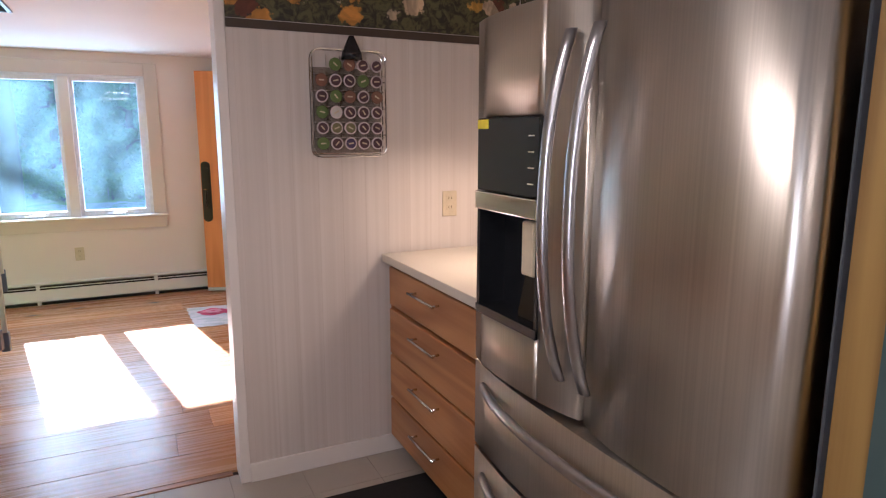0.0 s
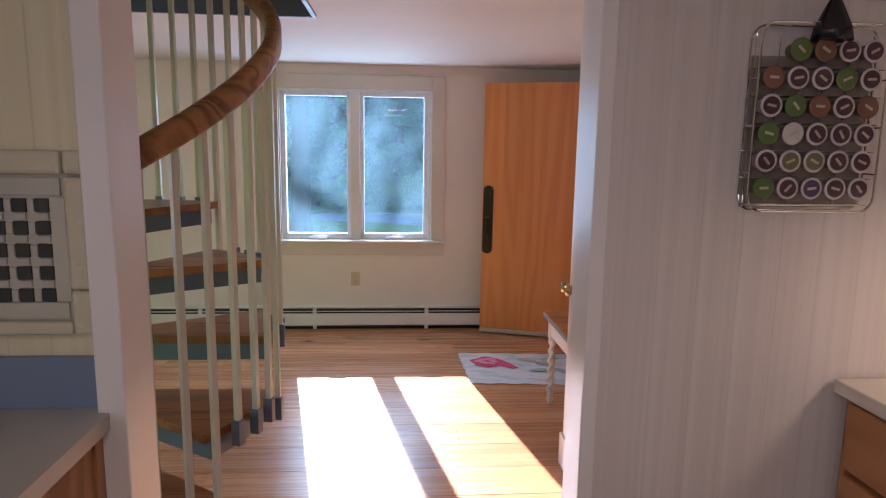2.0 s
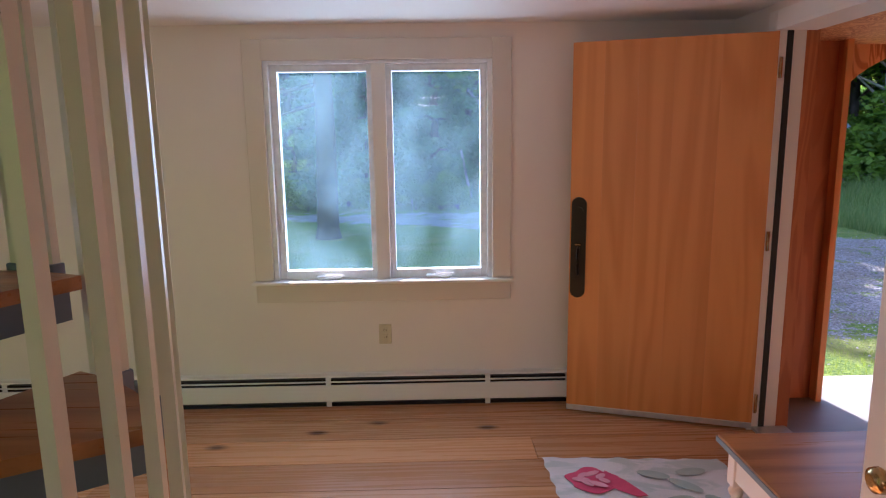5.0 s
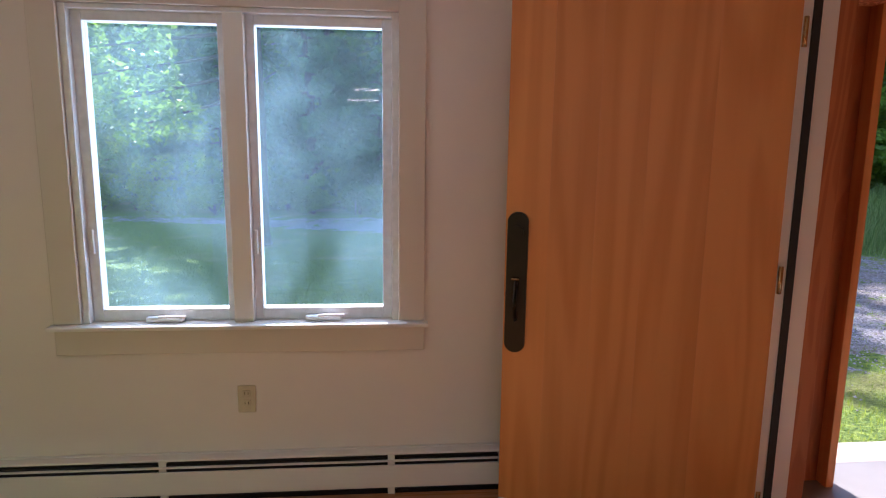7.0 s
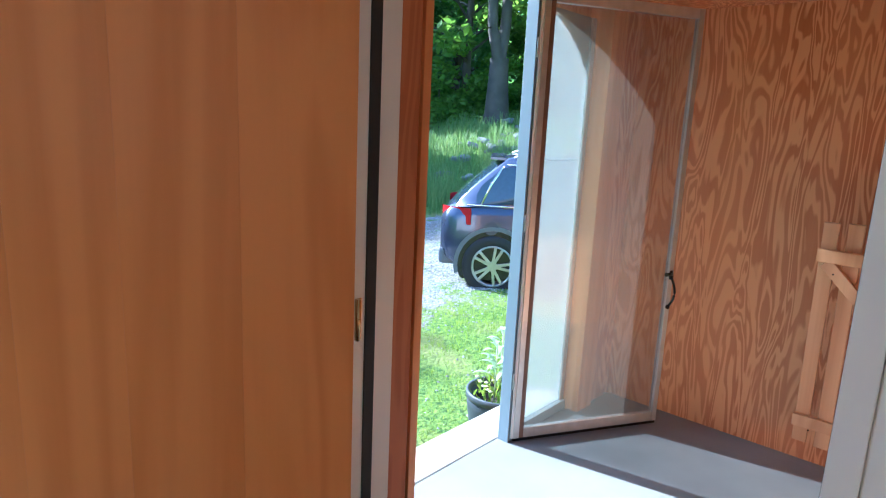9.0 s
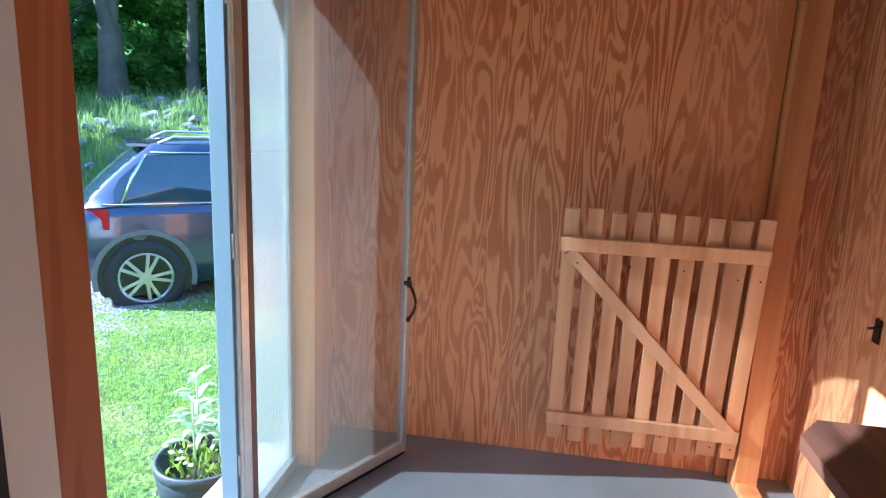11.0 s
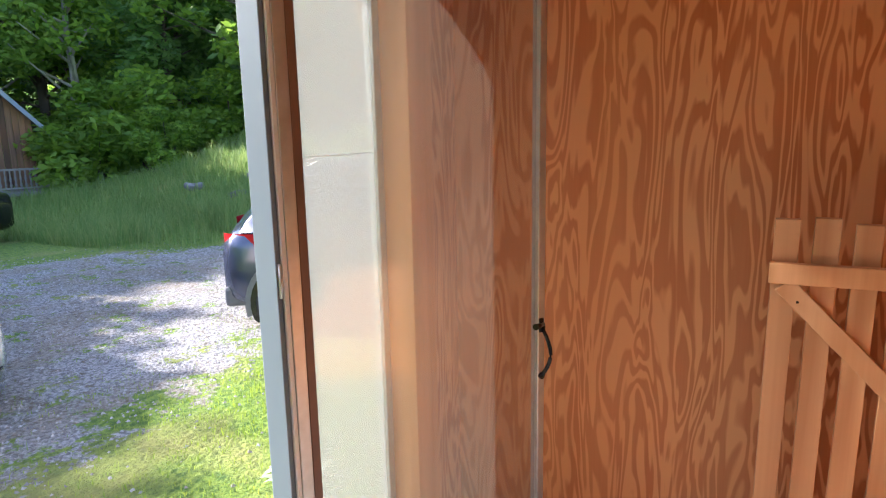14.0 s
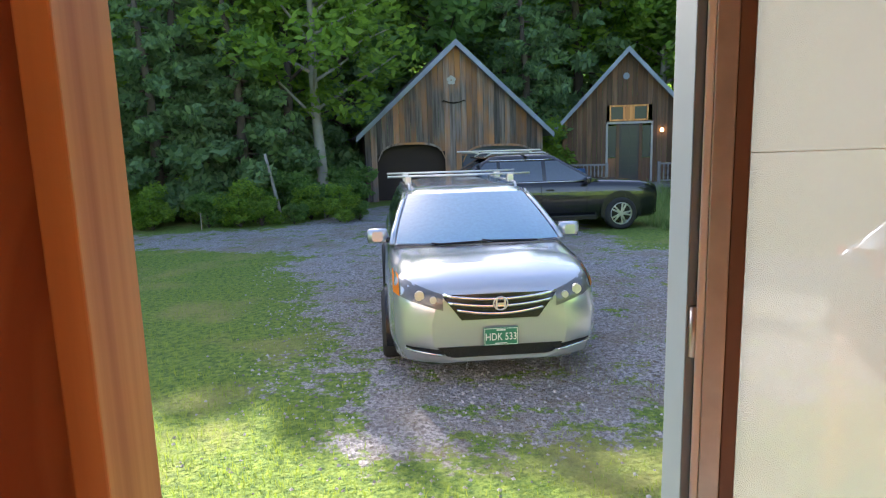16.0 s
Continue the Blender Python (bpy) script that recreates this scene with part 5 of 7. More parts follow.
# ---------- vehicles ----------
def shell(bm, stations, dense=24):
    """A smooth closed body through stations (along, [(side, up), ...]) from the bottom middle to the top middle."""
    n = len(stations[0][1])
    us = [s[0] for s in stations]
    rings = []
    for i in range(dense + 1):
        u = us[0] + (us[-1] - us[0]) * (i / dense) ** 1.0
        half = [(float(np.interp(u, us, [s[1][k][0] for s in stations])), float(np.interp(u, us, [s[1][k][1] for s in stations]))) for k in range(n)]
        pts = half + [(-x, z) for x, z in half[-2:0:-1]]
        rings.append([bm.verts.new((x, u, z)) for x, z in pts])
    for a, b in zip(rings, rings[1:]):
        for i in range(len(a)):
            bm.faces.new((a[i], a[(i + 1) % len(a)], b[(i + 1) % len(a)], b[i])).smooth = True
    bm.faces.new(rings[0])
    bm.faces.new(rings[-1][::-1])
    return bm


def sheet(bm, grid, thick=0.012):
    """A curved panel from a grid of points, with a rim folded back."""
    vs = [[bm.verts.new(p) for p in row] for row in grid]
    for a, b in zip(vs, vs[1:]):
        for i in range(len(a) - 1):
            bm.faces.new((a[i], a[i + 1], b[i + 1], b[i])).smooth = True
    return bm


def wheel(car, x, y, side, r=0.34, spokes=10, w=0.23, label=""):
    """A wheel on the side (+1 or -1) of a car whose length runs along y."""
    m = pose(x, y, r, 0, 90 * side, 0)
    t = bmesh.new()
    lathe(t, [(r * 0.68, -w / 2), (r * 0.92, -w / 2), (r, -w / 2 + 0.03), (r, w / 2 - 0.03), (r * 0.92, w / 2), (r * 0.70, w / 2 - 0.005), (r * 0.66, w / 2 - 0.02), (r * 0.66, -w / 2)], n=32, top=False)
    bmesh.ops.transform(t, matrix=m, verts=t.verts)
    wh = part("wheel", t, TYRE, car, label)
    b = bmesh.new()
    lathe(b, [(r * 0.66, w / 2 - 0.012), (r * 0.69, w / 2 - 0.004), (r * 0.62, w / 2 - 0.02), (r * 0.60, -w / 4)], n=32, top=False)
    for i in range(spokes):
        a = 360 * i / spokes + (7 if i % 2 else -7) * (spokes == 10)
        bx(b, (r * 0.10, -0.017, w / 2 - 0.034), (r * 0.64, 0.017, w / 2 - 0.008), pose(0, 0, 0, 0, 0, a), 0.004)
    rod(b, (0, 0, w / 2 - 0.04), (0, 0, w / 2 - 0.004), r * 0.16, n=16)
    bmesh.ops.transform(b, matrix=m, verts=b.verts)
    part("rim", b, ALUWHEEL, wh)
    d = bmesh.new()
    rod(d, (0, 0, -w / 4), (0, 0, -w / 4 + 0.02), r * 0.6, n=24)
    bmesh.ops.transform(d, matrix=m, verts=d.verts)
    part("brake_disc", d, METAL_DARK, wh)


ALUWHEEL = plain("wheel_alloy", (0.50, 0.51, 0.52), 0.3, 0.8)
FONT_GREEN = plain("plate_green", (0.01, 0.18, 0.10), 0.4)


def arch_ring(bm, x, y, r, side, z=0.34, n=18, t=0.035):
    """The lip and the dark well round a wheel."""
    rows = []
    for i in range(n + 1):
        a = -0.25 + (math.pi + 0.5) * i / n
        rows.append([bm.verts.new((x + d * side, y + rr * math.cos(a), z + rr * math.sin(a))) for rr, d in ((r, -0.03), (r, 0.012), (r + t, 0.012), (r + t, -0.03))])
    for a, b in zip(rows, rows[1:]):
        for j in range(4):
            bm.faces.new((a[j], a[(j + 1) % 4], b[(j + 1) % 4], b[j]))
    bm.faces.new(rows[0])
    bm.faces.new(rows[-1][::-1])
    return bm


def wheel_hollow(bm, x, y, side, r, z):
    """The dark mouth of a wheel arch, cut level at the sill."""
    p = [(y + r * math.cos(a), max(0.20, z + r * math.sin(a))) for a in (2 * math.pi * i / 36 for i in range(36)) if z + r * math.sin(a) > 0.14]
    return prism(bm, p, 0, x, x - 0.15 * side)


def nose(st, x, z, off=0.012):
    """How far back the front of a body lies at the side x and the height z."""
    n = len(st[0][1])
    us = [s[0] for s in st]
    u = 0.0
    while u < 1.6:
        p = [(float(np.interp(u, us, [s[1][k][0] for s in st])), float(np.interp(u, us, [s[1][k][1] for s in st]))) for k in range(n)]
        best = 0.0
        for (xa, za), (xb, zb) in zip(p, p[1:]):
            if min(za, zb) <= z <= max(za, zb) and abs(za - zb) > 1e-6:
                best = max(best, xa + (xb - xa) * (z - za) / (zb - za))
        if best >= abs(x):
            break
        u += 0.008
    return u - off


def minivan():
    c = thing("minivan", (4.02, 3.66, GZ), "silver minivan with roof bars and a green licence plate on gravel", "car", -4.8)
    c.scale = (0.87, 0.89, 0.90)
    st = []
    for u, hw, zb, zt, fl in ((0.0, 0.60, 0.24, 0.80, 0.80), (0.06, 0.80, 0.20, 0.86, 0.9), (0.16, 0.90, 0.18, 0.92, 0.95), (0.34, 0.96, 0.18, 0.98, 1.0), (0.62, 0.985, 0.19, 1.03, 1.0),
                              (0.95, 0.995, 0.2, 1.055, 1.0), (1.30, 1.0, 0.2, 1.09, 1.0), (2.0, 1.0, 0.2, 1.12, 1.0), (4.6, 0.99, 0.2, 1.13, 1.0), (4.95, 0.95, 0.24, 1.12, 0.95), (5.08, 0.86, 0.32, 1.08, 0.9)):
        st.append((u, [(0, zb), (hw * 0.72, zb), (hw * 0.95, zb + 0.06), (hw, zb + 0.24), (hw * 1.0, 0.58), (hw * 0.975, zt - 0.17), (hw * 0.93, zt - 0.07), (hw * 0.80, zt - 0.012), (hw * 0.45, zt + 0.018), (0, zt + 0.028)]))
    part("body", shell(bmesh.new(), st, 60), SILVER, c, "silver painted body")

    def cab(u, v, w=0.0):
        """A point of the cabin: u along 0-1 front to back, v 0-1 belt to roof, w across -1 to 1."""
        y0, y1 = 1.02 + 1.05 * v ** 1.05, 4.98 - 0.28 * v
        hw = 0.91 - 0.20 * v ** 1.3
        z = 1.075 + 0.47 * v
        return y0, y1, hw, z
    bm = bmesh.new()
    rings = []
    for i in range(9):
        v = i / 8
        y0, y1, hw, z = cab(0, v)
        ring = []
        for s in range(-6, 7):
            q = s / 6
            ring.append((hw * q, y0 + 0.22 * abs(q) ** 2.3, z + 0.012 * (1 - q * q)))
        for s in range(1, 8):
            ring.append((hw, y0 + 0.22 + (y1 - y0 - 0.42) * s / 8, z))
        for s in range(6, -7, -1):
            q = s / 6
            ring.append((hw * q, y1 - 0.2 * abs(q) ** 2.3, z))
        for s in range(7, 0, -1):
            ring.append((-hw, y0 + 0.22 + (y1 - y0 - 0.42) * s / 8, z))
        rings.append([bm.verts.new(p) for p in ring])
    for a, b in zip(rings, rings[1:]):
        for i in range(len(a)):
            bm.faces.new((a[i], a[(i + 1) % len(a)], b[(i + 1) % len(a)], b[i])).smooth = True
    cap = rings[-1]
    mid = [bm.verts.new((v.co.x * 0.6, 3.4 + (v.co.y - 3.4) * 0.75, 1.59)) for v in cap]
    for i in range(len(cap)):
        bm.faces.new((cap[i], cap[(i + 1) % len(cap)], mid[(i + 1) % len(cap)], mid[i])).smooth = True
    bm.faces.new(mid)
    part("roof", bm, SILVER, c)
    g = []
    for i in range(11):
        v = 0.02 + 0.90 * i / 10
        y0, y1, hw, z = cab(0, v)
        g.append([((hw - 0.045) * s / 8, y0 + 0.22 * abs(s / 8 * (hw - 0.045) / hw) ** 2.3 - 0.008, z + 0.012 * (1 - (s / 8) ** 2) + 0.006) for s in range(-8, 9)])
    # sky reflection comes mostly from the pane's blue colour
    part("windshield", sheet(bmesh.new(), g), WINDSHIELD, c, "windshield with the reflected sky's blue in its colour")
    for sg in (-1, 1):
        for u0, u1, nm in ((0.30, 1.30, "side_window"), (1.38, 2.35, "side_window"), (2.42, 3.3, "side_window")):
            g = []
            for i in range(5):
                v = 0.10 + 0.72 * i / 4
                y0, y1, hw, z = cab(0, v)
                g.append([(sg * (hw + 0.006), max(y0 + 0.25, 1.25 + u0), z), (sg * (hw + 0.006), 1.25 + u1, z)])
            part(nm, sheet(bmesh.new(), g), CARGLASS, c)
        m = bmesh.new()
        shell(m, [(0, [(0, -0.05), (0.05, -0.05), (0.06, 0.0), (0.05, 0.05), (0, 0.05)]), (0.05, [(0, -0.075), (0.10, -0.075), (0.12, 0.0), (0.10, 0.075), (0, 0.08)]), (0.15, [(0, -0.07), (0.10, -0.07), (0.115, 0.0), (0.10, 0.07), (0, 0.07)])], 6)
        bmesh.ops.transform(m, matrix=pose(sg * 1.06, 1.42, 1.14), verts=m.verts)
        mi = part("mirror", m, SILVER, c)
        part("mirror_arm", rod(bmesh.new(), (sg * 0.9, 1.48, 1.09), (sg * 1.0, 1.48, 1.10), 0.03), BLACK, mi)
        # lamps
        h = []
        for i in range(7):
            t = i / 6
            row = []
            for j in range(9):
                q = j / 8
                x = 0.50 + 0.42 * q
                y = 0.045 + 0.36 * q ** 2.2
                zb = 0.690 + 0.120 * q
                zt = 0.825 + 0.130 * q
                zz = zb + (zt - zb) * t
                row.append((sg * x, nose(st, x, zz), zz))
            h.append(row)
        hl = part("headlight", sheet(bmesh.new(), h), LENS, c)
        a = [[(p[0] + sg * 0.004, p[1] - 0.006, p[2]) for p in row[7:]] for row in h]
        part("indicator", sheet(bmesh.new(), a), AMBER, hl, "amber turn lamp")
        for j, r in ((3.6, 0.042), (1.4, 0.030)):
            q = j / 8
            part("projector", rod(bmesh.new(), (sg * (0.51 + 0.42 * q), nose(st, 0.51 + 0.42 * q, 0.76 + 0.12 * q) + 0.02, 0.76 + 0.12 * q), (sg * (0.51 + 0.42 * q), nose(st, 0.51 + 0.42 * q, 0.76 + 0.12 * q) - 0.018, 0.76 + 0.12 * q), r, n=16), ALU, hl)
        fg = []
        for i in range(4):
            t = i / 3
            fg.append([(sg * (0.50 + 0.33 * q), nose(st, 0.50 + 0.33 * q, 0.30 + 0.06 * q + 0.05 * t, 0.008), 0.30 + 0.06 * q + 0.05 * t * (1 - 0.6 * q)) for q in (0, 0.2, 0.4, 0.6, 0.8, 1.0)])
        part("fog_vent", sheet(bmesh.new(), fg), BLACK, c)
        vs_ = bmesh.new()
        sweep(vs_, [(sg * (0.50 + 0.33 * q), nose(st, 0.50 + 0.33 * q, 0.30 + 0.05 * q, 0.016), 0.30 + 0.05 * q) for q in (0, 0.25, 0.5, 0.75, 1.0)], oval(0.006, 0.008, 6))
        part("vent_strip", vs_, CHROME, c)
        wheel(c, sg * 0.928, 0.98, sg, 0.34, 10, 0.23)
        wheel(c, sg * 0.928, 3.98, sg, 0.34, 10, 0.23)
        for yy in (0.98, 3.98):
            part("wheel_well", wheel_hollow(bmesh.new(), sg * 1.004, yy, sg, 0.385, 0.34), BLACK, c)
        rr = bmesh.new()
        sweep(rr, [(sg * 0.66, 2.35, 1.53), (sg * 0.66, 2.45, 1.60), (sg * 0.66, 4.3, 1.60), (sg * 0.66, 4.4, 1.53)], oval(0.014, 0.014, 8))
        part("roof_rail", rr, ALU, c)
        pl = bmesh.new()
        sweep(pl, [(sg * cab(0, v)[2] * 1.0, cab(0, v)[0] + 0.21, cab(0, v)[3] + 0.006) for v in (0.0, 0.25, 0.5, 0.75, 0.95)], [(-0.025, -0.01), (0.025, -0.01), (0.025, 0.012), (-0.025, 0.012)])
        part("pillar", pl, SILVER, c)
    for y in (2.75, 3.7):
        b = bmesh.new()
        sweep(b, [(-0.92, y, 1.69), (0.92, y, 1.69)], oval(0.035, 0.014, 8))
        for sg in (-1, 1):
            bx(b, (sg * 0.66 - 0.04, y - 0.05, 1.59), (sg * 0.66 + 0.04, y + 0.05, 1.69), None, 0.008)
        part("cross_bar", b, ALU, c, "pale aluminium roof cross bar")
    # grille with chrome blades
    g = []
    for i in range(7):
        t = i / 6
        hwid = 0.34 + 0.17 * t
        g.append([(hwid * s / 8, nose(st, hwid * s / 8, 0.60 + 0.22 * t), 0.60 + 0.22 * t) for s in range(-8, 9)])
    gr = part("grille", sheet(bmesh.new(), g), BLACK, c, "black front grille")
    for z, hwid in ((0.775, 0.50), (0.715, 0.46), (0.650, 0.38)):
        b = bmesh.new()
        sweep(b, [(hwid * s / 8, nose(st, hwid * s / 8, z + 0.045 * abs(s / 8) ** 2, 0.03), z + 0.045 * abs(s / 8) ** 2) for s in range(-8, 9)], oval(0.008, 0.013, 8))
        part("grille_bar", b, CHROME, gr, "chrome grille bar")
    e = bmesh.new()
    for lo, hi, rz in (((-0.045, -0.05, 0.60), (-0.028, -0.035, 0.70), 6), ((0.028, -0.05, 0.60), (0.045, -0.035, 0.70), -6)):
        bx(e, lo, hi, None, 0.004)
    bx(e, (-0.03, -0.048, 0.640), (0.03, -0.037, 0.655))
    for a in range(20):
        t0, t1 = 2 * math.pi * a / 20, 2 * math.pi * (a + 1) / 20
        rod(e, (0.062 * math.cos(t0), -0.043, 0.65 + 0.055 * math.sin(t0)), (0.062 * math.cos(t1), -0.043, 0.65 + 0.055 * math.sin(t1)), 0.006, n=6)
    bmesh.ops.transform(e, matrix=pose(0, 0.0, 0.09), verts=e.verts)
    part("emblem", e, ALU, gr, "silver badge")
    lg = []
    for i in range(5):
        t = i / 4
        lg.append([((0.56 - 0.10 * (1 - t)) * s / 8, nose(st, 0.56 * s / 8, 0.275 + 0.095 * t, 0.01), 0.275 + 0.095 * t) for s in range(-8, 9)])
    part("lower_intake", sheet(bmesh.new(), lg), BLACK, c)
    pl = part("licence_plate", B((-0.153, -0.040, 0.375), (0.153, -0.030, 0.53), 0.003), FONT_GREEN, c, "green licence plate with pale digits")
    edge = bmesh.new()
    for lo, hi in (((-0.146, -0.0415, 0.381), (0.146, -0.040, 0.385)), ((-0.146, -0.0415, 0.520), (0.146, -0.040, 0.524)), ((-0.146, -0.0415, 0.381), (-0.142, -0.040, 0.524)), ((0.142, -0.0415, 0.381), (0.146, -0.040, 0.524)), ((-0.04, -0.0415, 0.503), (0.04, -0.040, 0.513)), ((-0.055, -0.0415, 0.39), (0.055, -0.040, 0.397))):
        bx(edge, lo, hi)
    part("plate_border", edge, IVORYW, pl)
    cu = bpy.data.curves.new("plate_text", "FONT")
    cu.body, cu.size, cu.extrude, cu.align_x = "HDK 533", 0.078, 0.002, "CENTER"
    t = new("plate_text", cu)
    cu.materials.append(IVORYW)
    t.parent = pl
    t.matrix_basis = pose(0, -0.0465, 0.422, 90, 0, 0)
    t.scale = (0.92, 1.15, 1)
    for sg, p in ((-1, ((-0.50, 1.08, 1.10), (-0.42, 1.02, 1.098), (0.06, 0.98, 1.118))), (1, ((0.02, 1.06, 1.12), (0.10, 1.00, 1.118), (0.60, 1.06, 1.10)))):
        b = bmesh.new()
        for q, r in zip(p, p[1:]):
            rod(b, q, r, 0.010, n=6)
        part("wiper", b, BLACK, c)
    part("cowl", sheet(bmesh.new(), [[(0.86 * s / 8, 0.93 + 0.22 * abs(s / 8) ** 2.3 + 0.10 * i, 1.082 + 0.012 * i - 0.02 * (s / 8) ** 2) for s in range(-8, 9)] for i in range(2)]), BLACK, c)
    for sg in (-1, 1):
        part("washer_jet", rod(bmesh.new(), (sg * 0.27, 0.78, 1.04), (sg * 0.27, 0.78, 1.065), 0.012, n=8), BLACK, c)
        b = bmesh.new()
        sweep(b, [(sg * 0.55, 0.28, 0.935), (sg * 0.62, 0.6, 1.02), (sg * 0.68, 0.95, 1.065)], oval(0.010, 0.003, 6))
        part("hood_crease", b, SILVER, c)


IVORYW = plain("plate_white", (0.75, 0.80, 0.74), 0.4)
minivan()


def suv(name, label, at, rz, L, paint_, big):
    """A tall five-door car; its front is at y = 0, its length runs along y."""
    c = thing(name, at, label, "car", rz)
    H = 1.72 if big else 1.62
    belt = 1.08 if big else 1.02
    st = []
    for u, hw, zb, zt in ((0.0, 0.66, 0.30, 0.80), (0.10, 0.86, 0.24, 0.92), (0.4, 0.93, 0.22, 1.0), (1.1, 0.955, 0.22, belt + 0.02), (1.5, 0.96, 0.22, belt + 0.03), (3.6, 0.96, 0.22, belt + 0.05), (L - 0.35, 0.95, 0.26, belt + 0.04), (L - 0.10, 0.92, 0.36, belt), (L, 0.84, 0.42, belt - 0.12)):
        st.append((u * 1.0, [(0, zb), (hw * 0.8, zb), (hw * 0.97, zb + 0.08), (hw, zb + 0.3), (hw, 0.72), (hw * 0.985, zt - 0.14), (hw * 0.95, zt - 0.05), (hw * 0.84, zt), (0, zt + 0.02)]))
    part("body", shell(bmesh.new(), st, 50), paint_, c)
    rings = []
    bm = bmesh.new()
    prof = lambda v: (1.25 + 0.95 * v, L - 0.10 - (0.62 if big else 0.8) * v ** 1.2, 0.90 - 0.20 * v ** 1.2, belt + (H - 0.05 - belt) * v)
    for i in range(7):
        y0, y1, hw, z = prof(i / 6)
        ring = [(hw * s / 4, y0 + 0.12 * abs(s / 4) ** 2, z) for s in range(-4, 5)] + [(hw, y0 + 0.12 + (y1 - y0 - 0.2) * s / 6, z) for s in range(1, 6)] + [(hw * s / 4, y1 - 0.08 * abs(s / 4) ** 2, z) for s in range(4, -5, -1)] + [(-hw, y0 + 0.12 + (y1 - y0 - 0.2) * s / 6, z) for s in range(5, 0, -1)]
        rings.append([bm.verts.new(p) for p in ring])
    for a, b in zip(rings, rings[1:]):
        for i in range(len(a)):
            bm.faces.new((a[i], a[(i + 1) % len(a)], b[(i + 1) % len(a)], b[i])).smooth = True
    cap = rings[-1]
    mid = [bm.verts.new((v.co.x * 0.6, L * 0.58 + (v.co.y - L * 0.58) * 0.75, H)) for v in cap]
    for i in range(len(cap)):
        bm.faces.new((cap[i], cap[(i + 1) % len(cap)], mid[(i + 1) % len(cap)], mid[i])).smooth = True
    bm.faces.new(mid)
    part("roof", bm, paint_, c)
    for rear in (0, 1):
        g = []
        for i in range(5):
            v = 0.06 + 0.84 * i / 4
            y0, y1, hw, z = prof(v)
            yy = y1 + 0.006 if rear else y0 - 0.006
            bow = -0.08 if rear else 0.12
            g.append([((hw - 0.07) * s / 5, yy + bow * abs(s / 5) ** 2, z + 0.004) for s in range(-5, 6)])
        part("rear_window" if rear else "windshield", sheet(bmesh.new(), g), CARGLASS, c)
    for sg in (-1, 1):
        spans = ((1.75, 2.62), (2.70, 3.45), (3.56, L - 0.42)) if big else ((1.55, 2.5), (2.58, 3.45), (3.52, L - 0.75))
        for n_, (u0, u1) in enumerate(spans):
            g = []
            for i in range(5):
                v = 0.08 + 0.74 * i / 4
                y0, y1, hw, z = prof(v)
                a, b = max(u0, y0 + 0.22), min(u1, y1 - 0.14)
                g.append([(sg * (hw + 0.007), a + (b - a) * s / 4, z) for s in range(5)])
            w = part("side_window", sheet(bmesh.new(), g), CARGLASS, c)
        tr = bmesh.new()
        y0, y1, hw, z = prof(0.04)
        sweep(tr, [(sg * (hw + 0.012), y0 + 0.3 + (y1 - y0 - 0.5) * s / 6, z) for s in range(7)], oval(0.006, 0.010, 6))
        y0, y1, hw, z = prof(0.86)
        if big:
            a, b = prof(0.06), prof(0.85)
            sweep(tr, [(sg * (a[2] + 0.012), a[1] - 0.36, a[3]), (sg * ((a[2] + b[2]) / 2 + 0.012), (a[1] + b[1]) / 2 - 0.22, (a[3] + b[3]) / 2), (sg * (b[2] + 0.012), b[1] - 0.12, b[3])], oval(0.012, 0.02, 6))
        sweep(tr, [(sg * (hw + 0.012), y0 + 0.25 + (y1 - y0 - 0.4) * s / 6, z + 0.01) for s in range(7)], oval(0.006, 0.010, 6))
        part("window_trim", tr, CHROME, c, "chrome window trim")
        for yy in (2.35, 3.3):
            part("door_handle", B((sg * 0.955 - 0.02, yy, belt - 0.16), (sg * 0.955 + 0.035, yy + 0.17, belt - 0.13), 0.006), CHROME if big else paint_, c)
        seam = bmesh.new()
        for yy in (1.65, 2.62, 3.52):
            bx(seam, (sg * 0.963 - 0.004, yy, 0.35), (sg * 0.963 + 0.0015, yy + 0.006, belt - 0.02))
        part("door_seam", seam, BLACK, c)
        for yy in (0.92, L - (0.66 if big else 0.98)):
            wheel(c, sg * 0.880, yy, sg, 0.375 if big else 0.34, 10, 0.245)
            well = bmesh.new()
            wheel_hollow(well, sg * 0.964, yy, sg, 0.43 if big else 0.39, 0.38)
            part("wheel_well", well, BLACK, c)
            part("arch_lip", arch_ring(bmesh.new(), sg * 0.957, yy, 0.43 if big else 0.39, sg, 0.38, 18, 0.05), GREYLIP if big else BLACK, c)
        part("sill_trim", B((sg * 0.962 - 0.03, 1.45, 0.24), (sg * 0.962 + 0.010, L - 1.50, 0.34), 0.01), BLACK, c)
        if big:
            part("sill_strip", B((sg * 0.972 - 0.003, 1.6, 0.335), (sg * 0.972 + 0.004, L - 1.6, 0.35)), CHROME, c)
        rl = bmesh.new()
        sweep(rl, [(sg * 0.64, 2.35, H - 0.03), (sg * 0.64, 2.5, H + 0.03), (sg * 0.64, L - 1.0, H + 0.03), (sg * 0.64, L - 0.85, H - 0.04)], oval(0.022, 0.014, 8))
        part("roof_rail", rl, ALU, c, "silver roof rail")
        g = [[(sg * (0.60 + 0.36 * q), L - 0.005 - 0.40 * q ** 2.2, 0.86 + 0.20 * t + 0.01 * q) for q in (0, 0.25, 0.5, 0.7, 0.85, 0.97)] for t in (0, 0.33, 0.66, 1.0)]
        g = [[(x + sg * 0.012, y + 0.012, z) for x, y, z in row] for row in g]
        part("tail_light", sheet(bmesh.new(), g), RED_LENS, c, "red tail light")
